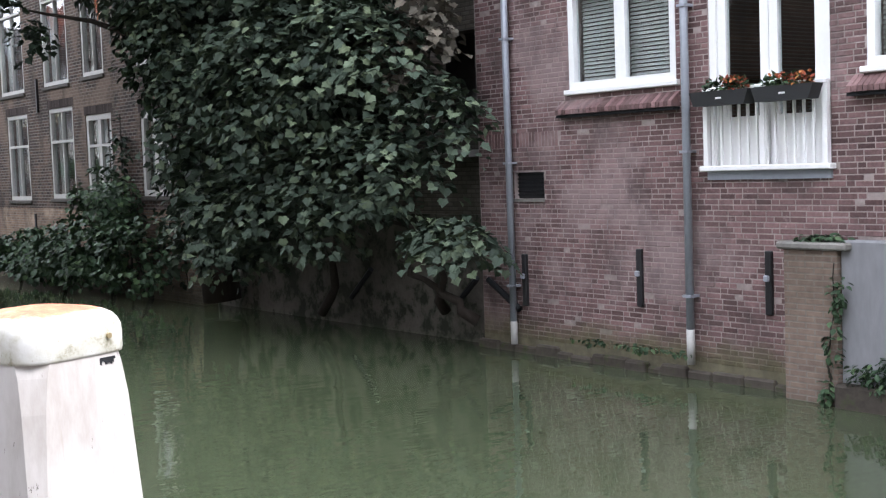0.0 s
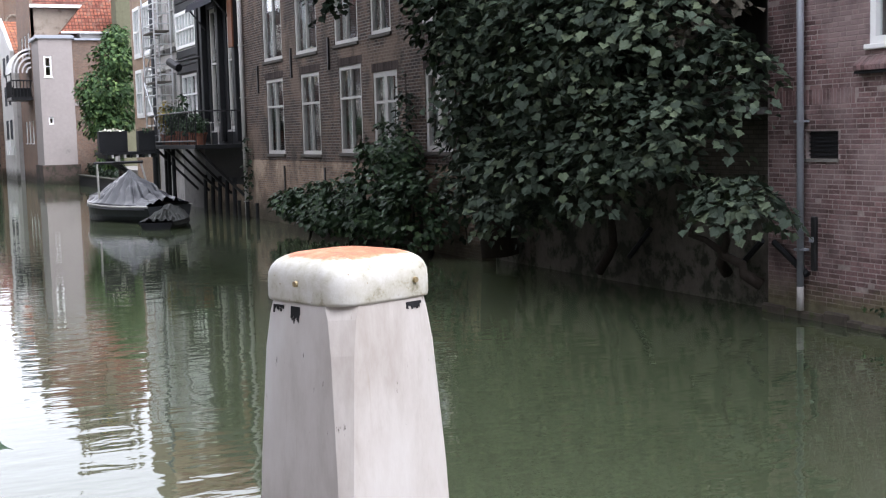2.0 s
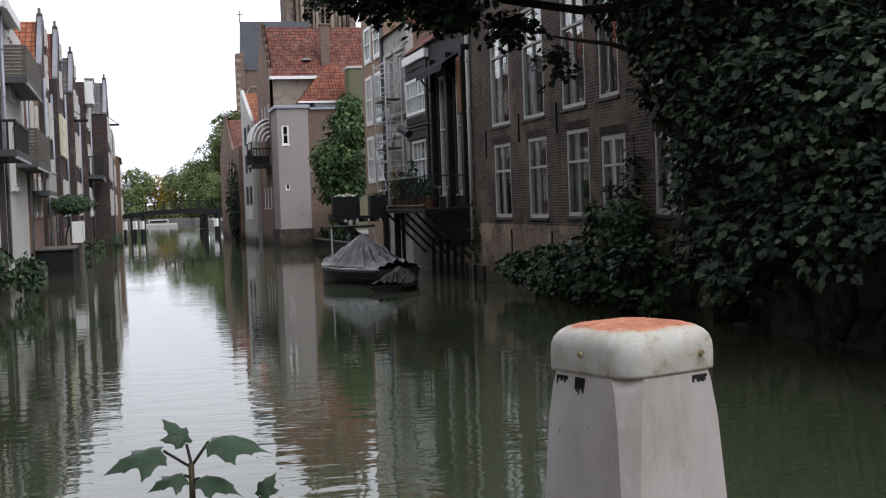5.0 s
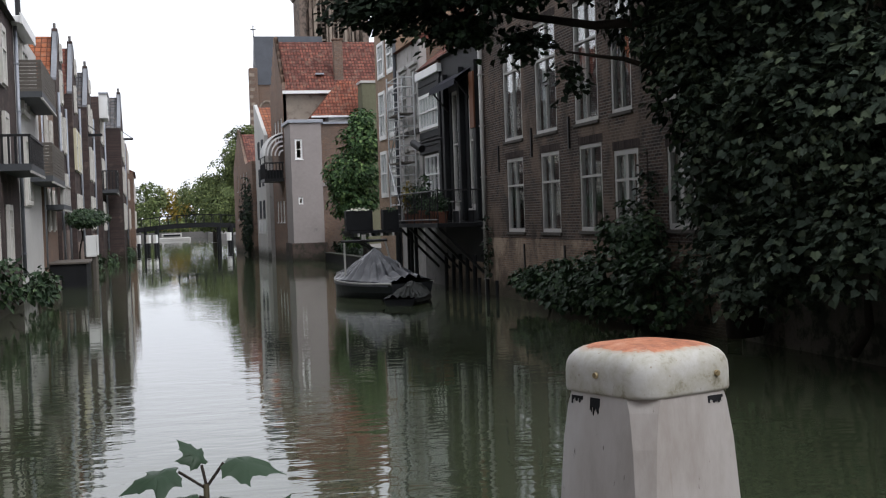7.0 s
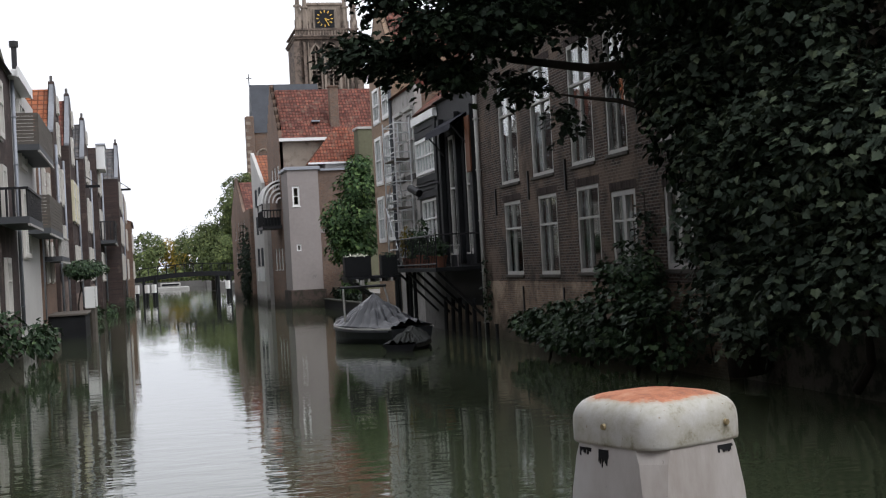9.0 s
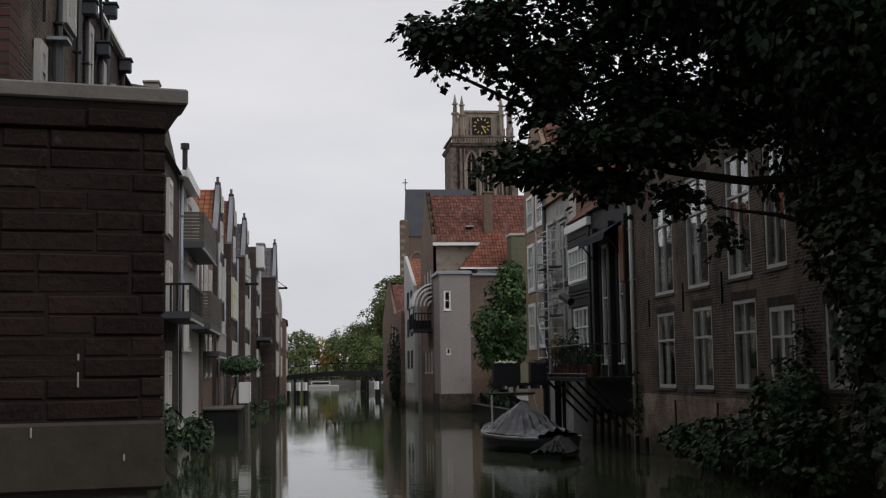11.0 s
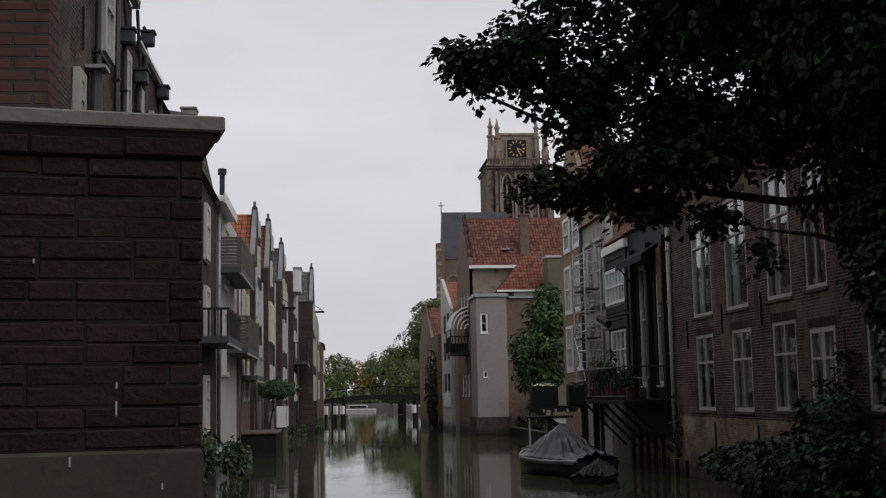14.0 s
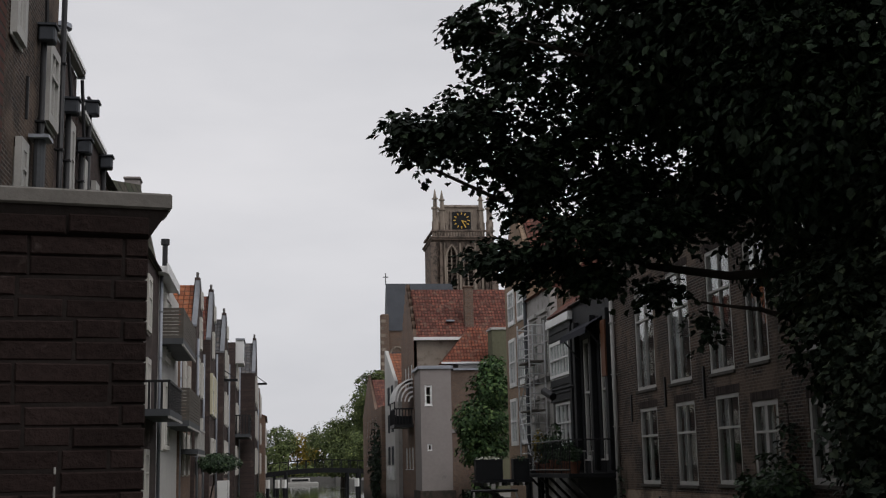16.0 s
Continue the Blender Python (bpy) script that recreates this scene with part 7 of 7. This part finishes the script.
part("ground_far", boxes(((-900, 300.0, -2), (900, 1500, 1.1))), CONCRETE, fb)
bt = thing("moored_barge", "white barge moored beyond the bridge", "boat")
part("hull", boxes(((2.0, 225, -0.3), (8.0, 229, 0.5)), bevel=0.15), OLD_WHITE, bt)
part("cabin", boxes(((3.0, 225.5, 0.5), (6.5, 228.5, 1.2)), bevel=0.1), OLD_WHITE, bt)
part("cabin_window", boxes(((3.3, 225.45, 0.7), (6.2, 225.51, 1.05))), BLACK_WOOD, bt)
for x in (-0.6, 0.4, 1.1, 8.6, 10.4):
    pl = thing("mooring_pile", "dark pile with a white-painted head by the bridge", "pile", group="bridge piles")
    part("pile_shaft", rods([(x, 131.5, -1.2), (x, 131.5, 0.9)], r=0.17), BLACK_WOOD, pl)
    part("white_head", rods([(x, 131.5, 0.9), (x, 131.5, 1.75)], r=0.26), WHITE_PAINT, pl)

# ------------------------------------------------------------------ added house blocks behind the camera, out of view, that cut off sky light
for k, (x0, x1, y0, y1, z) in enumerate(((-20, -7, -40, 3, 11), (-7, 8, -40, -14, 12), (11.3, 24, -30, 4.0, 10))):
    hb = thing("brick_house", "added unseen block behind the viewpoint that cuts off sky light", "house")
    part("wall", boxes(((x0, y0, -1), (x1, y1, z))), BRICK_BROWN if k else BRICK_DARK, hb)


# ------------------------------------------------------------------ maple seedling at the quay's edge
SYCAMORE = ((0, 0.04), (0.14, -0.04), (0.36, 0.0), (0.3, 0.14), (0.46, 0.3), (0.52, 0.46), (0.36, 0.46), (0.27, 0.5), (0.24, 0.7), (0.12, 0.78), (0.0, 1.0),
            (-0.12, 0.78), (-0.24, 0.7), (-0.27, 0.5), (-0.36, 0.46), (-0.52, 0.46), (-0.46, 0.3), (-0.3, 0.14), (-0.36, 0.0), (-0.14, -0.04))


def seedling():
    s = thing("maple_seedling", "young maple shoot with dark lobed leaves at the quay edge", "plant")
    st = bmesh.new()
    rod(st, [(0.075, 1.72, 1.05), (0.085, 1.74, 1.7), (0.07, 1.75, 2.1), (0.07, 1.75, 2.29)], 0.008, 0.004, 8)
    rod(st, [(0.13, 1.76, 1.05), (0.17, 1.77, 1.8), (0.16, 1.77, 2.2)], 0.007, 0.003, 8)
    part("stem", st, plain("reddish_green_stem", (0.07, 0.06, 0.035), 0.6), s, smooth=True)
    green = leafy("dark_glossy_leaf", (0.02, 0.036, 0.022), (0.032, 0.055, 0.03), 0.4)
    rng = random.Random(77)
    specs = [((0.07, 1.75, 2.285), (0.095, 1.75, 2.318), (1.0, -0.25, 0.12), 0.085), ((0.068, 1.75, 2.285), (0.033, 1.75, 2.31), (-1.0, -0.2, 0.05), 0.08), ((0.07, 1.75, 2.29), (0.065, 1.76, 2.315), (-0.35, 0.2, 0.7), 0.05),
             ((0.07, 1.75, 2.27), (0.06, 1.74, 2.275), (-1.0, -0.5, 0.1), 0.052), ((0.07, 1.75, 2.265), (0.08, 1.74, 2.27), (1.0, -0.5, -0.05), 0.062), ((0.07, 1.75, 2.22), (0.06, 1.75, 2.225), (-1.0, -0.4, 0.2), 0.05),
             ((0.07, 1.75, 2.22), (0.082, 1.75, 2.225), (1.0, -0.3, 0.1), 0.048), ((0.075, 1.75, 2.16), (0.04, 1.73, 2.18), (-1, -0.3, 0.1), 0.07), ((0.075, 1.75, 2.15), (0.11, 1.73, 2.17), (1, -0.3, 0.0), 0.07),
             ((0.16, 1.77, 2.2), (0.13, 1.77, 2.225), (-1, -0.3, 0.1), 0.06), ((0.16, 1.77, 2.2), (0.165, 1.77, 2.23), (0.4, 0.1, 0.8), 0.04), ((0.16, 1.77, 2.2), (0.19, 1.77, 2.215), (1, -0.2, 0.1), 0.06)]
    for root, tip, way, size in specs:
        pet = rods([root, tip], r=0.0022, sides=6)
        part("leaf_stalk", pet, BARK, s)
        d = Vector(way).normalized()
        up = (Vector((0.05, -0.3, 0.95)) - d * d.dot(Vector((0.05, -0.3, 0.95)))).normalized()
        side = d.cross(up)
        bm = bmesh.new()
        ring = []
        dense = []
        for k, (a, b) in enumerate(SYCAMORE):
            a2, b2 = SYCAMORE[(k + 1) % len(SYCAMORE)]
            dense += [(a, b), ((a + a2) / 2 * 0.94, (b + b2) / 2 * 0.96 + 0.01)]
        def at(a, b, e=0.0):
            return Vector(tip) + side * a * size + d * b * size + up * (-(b ** 2) * 0.42 - abs(a) ** 1.5 * 0.5 + e + 0.03 * math.sin(9 * a + 7 * b)) * size
        mid = [bm.verts.new(at(a * 0.45, 0.18 + b * 0.5, 0.03)) for a, b in dense]
        ring = [bm.verts.new(at(a, b)) for a, b in dense]
        c = bm.verts.new(at(0, 0.36, -0.01))
        n = len(dense)
        for k in range(n):
            bm.faces.new((ring[k], ring[(k + 1) % n], mid[(k + 1) % n], mid[k]))
            bm.faces.new((mid[k], mid[(k + 1) % n], c))
        part("leaf", bm, green, s, smooth=True)


seedling()

# ------------------------------------------------------------------ screw heads and chipped gaps under the post's cap
def post_details():
    p = bpy.data.objects["mooring_post"]
    cx, cy, top, a = 0.857, 2.06, 2.417, radians(20)
    c, s = math.cos(a), math.sin(a)

    def at(u, out, z, face):
        x, y = (u, -0.1125 - out) if face == "right" else (-0.1125 - out, u)
        return Vector((cx + c * x - s * y, cy + s * x + c * y, top + z))
    for u, z, face in ((0.055, -0.052, "right"), (0.0, -0.05, "left")):
        bm = bmesh.new()
        rod(bm, [at(u, 0.003, z, face), at(u, 0.0085, z, face)], 0.006, 0.005, 10)
        part("screw", bm, BRASS, p, "dull brass screw head", smooth=False)
    rng = random.Random(6)
    # raised black slivers: the dark inside each chipped gap is put into colour
    for u0, u1, face in ((0.035, 0.07, "right"), (-0.005, 0.02, "left"), (0.04, 0.07, "left")):
        for k in range(9):
            u = u0 + (u1 - u0) * k / 9
            h = rng.uniform(0.0015, 0.011) * (3.0 if face == "left" and u0 < 0 else 1.2)
            bm = bmesh.new()
            v = [bm.verts.new(at(uu, o - (z + 0.075) * 0.07, z, face)) for o in (-0.003, 0.0012) for uu, z in ((u, -0.09), (u + (u1 - u0) / 9, -0.09), (u + (u1 - u0) / 9, -0.092 - h), (u, -0.092 - h * rng.uniform(0.5, 1.2)))]
            for q in ((0, 1, 2, 3), (4, 5, 6, 7), (0, 1, 5, 4), (1, 2, 6, 5), (2, 3, 7, 6), (3, 0, 4, 7)):
                bm.faces.new([v[i] for i in q])
            part("chipped_gap_dark", bm, BLACK_WOOD, p)


BRASS = plain("dull_brass", (0.35, 0.28, 0.16), 0.5, 0.6)
post_details()


# ------------------------------------------------------------------ small marks on the near wall
# Black box added for an unidentified dark blob on the wall.
wb = thing("dark_wall_box", "small rounded black box in place of a dark blob on the near brick wall", "box")
wb.matrix_world = WALL_TURN
part("housing", boxes(((-1.27, WY - 0.07, 2.94), (-1.11, WY - 0.004, 3.1)), bevel=0.03), BLACK_IRON, wb)
for x, z, h in ((-0.84, 2.515, 0.03), (-0.71, 2.74, 0.02), (-0.71, 2.66, 0.045), (-0.575, 2.44, 0.02), (-0.95, 3.11, 0.015)):
    mk = thing("paint_drip", "thin dried drip of white paint on the wall", "paint drip", group="paint drips")
    mk.matrix_world = WALL_TURN
    part("drip", boxes(((x, WY - 0.0115, z), (x + 0.006, WY - 0.007, z + h)), bevel=0.0015), OLD_WHITE, mk)


# ------------------------------------------------------------------ single bricks
def brick_mesh(name, length, height, depth, material, axis):
    """A brick with softened edges; its origin lies at the middle of its outer face."""
    bm = bmesh.new()
    a, h, e = length / 2, height / 2, (0.004 if axis == "x" else 0.0045)
    if axis == "x":
        lay = lambda u, n, z: (n, u, z)
    else:
        lay = lambda u, n, z: (u, n, z)
    v = [[bm.verts.new(lay(su * (a - i), n, sz * (h - i))) for su, sz in ((-1, -1), (1, -1), (1, 1), (-1, 1))] for i, n in ((e, 0.0), (0.0, e), (0.0, depth))]
    bm.faces.new(v[0])
    for g, k in zip(v, v[1:]):
        for i in range(4):
            bm.faces.new((g[i], g[(i + 1) % 4], k[(i + 1) % 4], k[i]))
    bmesh.ops.recalc_face_normals(bm, faces=bm.faces)
    me = bpy.data.meshes.new(name)
    bm.to_mesh(me)
    bm.free()
    me.materials.append(material)
    return me


def courses(u0, u1, z0, z1, course, pattern, joint, rng):
    z, row = z0, 0
    while z + course <= z1 + 0.001:
        u = u0 - (row % 2) * pattern[0] * 0.5 - (0.03 if row % 4 > 1 else 0)
        k = row % len(pattern)
        while u < u1:
            ln = pattern[k % len(pattern)]
            a, b = max(u, u0), min(u + ln, u1)
            if b - a > 0.05:
                yield (a + b) / 2, z + course / 2, b - a - joint
            u += ln
            k += 1
        z += course
        row += 1


def near_bricks():
    rng = random.Random(12)
    cache = {}
    for u, z, ln in courses(-1.75, -0.452, 2.562, 3.51, 0.0627, (0.272, 0.272, 0.135), 0.008, rng):
        key = round(ln, 2)
        if key not in cache:
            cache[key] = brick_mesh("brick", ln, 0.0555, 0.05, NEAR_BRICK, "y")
        o = new("brick", cache[key])
        o.parent = NEAR_WALL
        o.location = (u, WY - 0.014 * (z > 3.44) + rng.uniform(-0.005, 0.002), z + rng.uniform(-0.003, 0.003))
        o.rotation_euler = (rng.uniform(-0.02, 0.06), rng.uniform(-0.012, 0.012), rng.uniform(-0.02, 0.02))


near_bricks()


def purple_bricks():
    rng = random.Random(13)
    cache = {}
    verts, faces = [], []
    for u, z, ln in courses(6.0, 13.84, 0.2, 5.75, 0.0645, (0.215, 0.215, 0.108), 0.014, rng):
        lo, hi = u - ln / 2, u + ln / 2
        for h in R1_HOLES:
            if h[2] - 0.02 < z < h[3] + 0.02 and lo < h[1] and hi > h[0]:
                if lo < h[0] - 0.03:
                    hi = h[0] - 0.004
                else:
                    lo = h[1] + 0.004
        u, ln = (lo + hi) / 2, hi - lo
        if ln < 0.03:
            continue
        if u < 7.6 and z < 1.76:
            continue
        if 12.15 < u and 2.84 < z < 3.05:
            continue
        o_x = 11.3 + rng.uniform(-0.003, 0.003) + (0.004 if rng.random() < 0.1 else 0)
        if 10.1 < u < 12.9 and 0.95 < z < 2.05:
            key = round(ln, 2)
            if key not in cache:
                cache[key] = brick_mesh("brick", ln, 0.051, 0.03, ONE_BRICK, "x")
            o = new("brick", cache[key])
            o.parent = PURPLE
            o.location = (o_x, u, z)
            continue
        a, h, e, i = ln / 2, 0.0255, 0.004, len(verts)
        for q, n in ((e, 0.0), (0.0, e), (0.0, 0.03)):
            verts += [(o_x + n, u + su * (a - q), z + sz * (h - q)) for su, sz in ((-1, -1), (1, -1), (1, 1), (-1, 1))]
        faces.append((i, i + 3, i + 2, i + 1))
        for g in (0, 4):
            faces += [(i + g + k, i + g + (k + 1) % 4, i + g + 4 + (k + 1) % 4, i + g + 4 + k) for k in range(4)]
    u = 12.16
    while u < 13.8:
        o = new("brick", cache.setdefault("soldier", brick_mesh("brick", 0.0535, 0.2, 0.03, ONE_BRICK, "x")))
        o.parent, o.location = PURPLE, (11.298, u + 0.03, 2.945)
        u += 0.066
    me = bpy.data.meshes.new("brick_field")
    me.from_pydata(verts, [], faces)
    me.materials.append(ONE_BRICK_JOINED)
    ob = new("brick_field", me)
    ob.parent = PURPLE
    tagged(ob, kind="stuff")


purple_bricks()
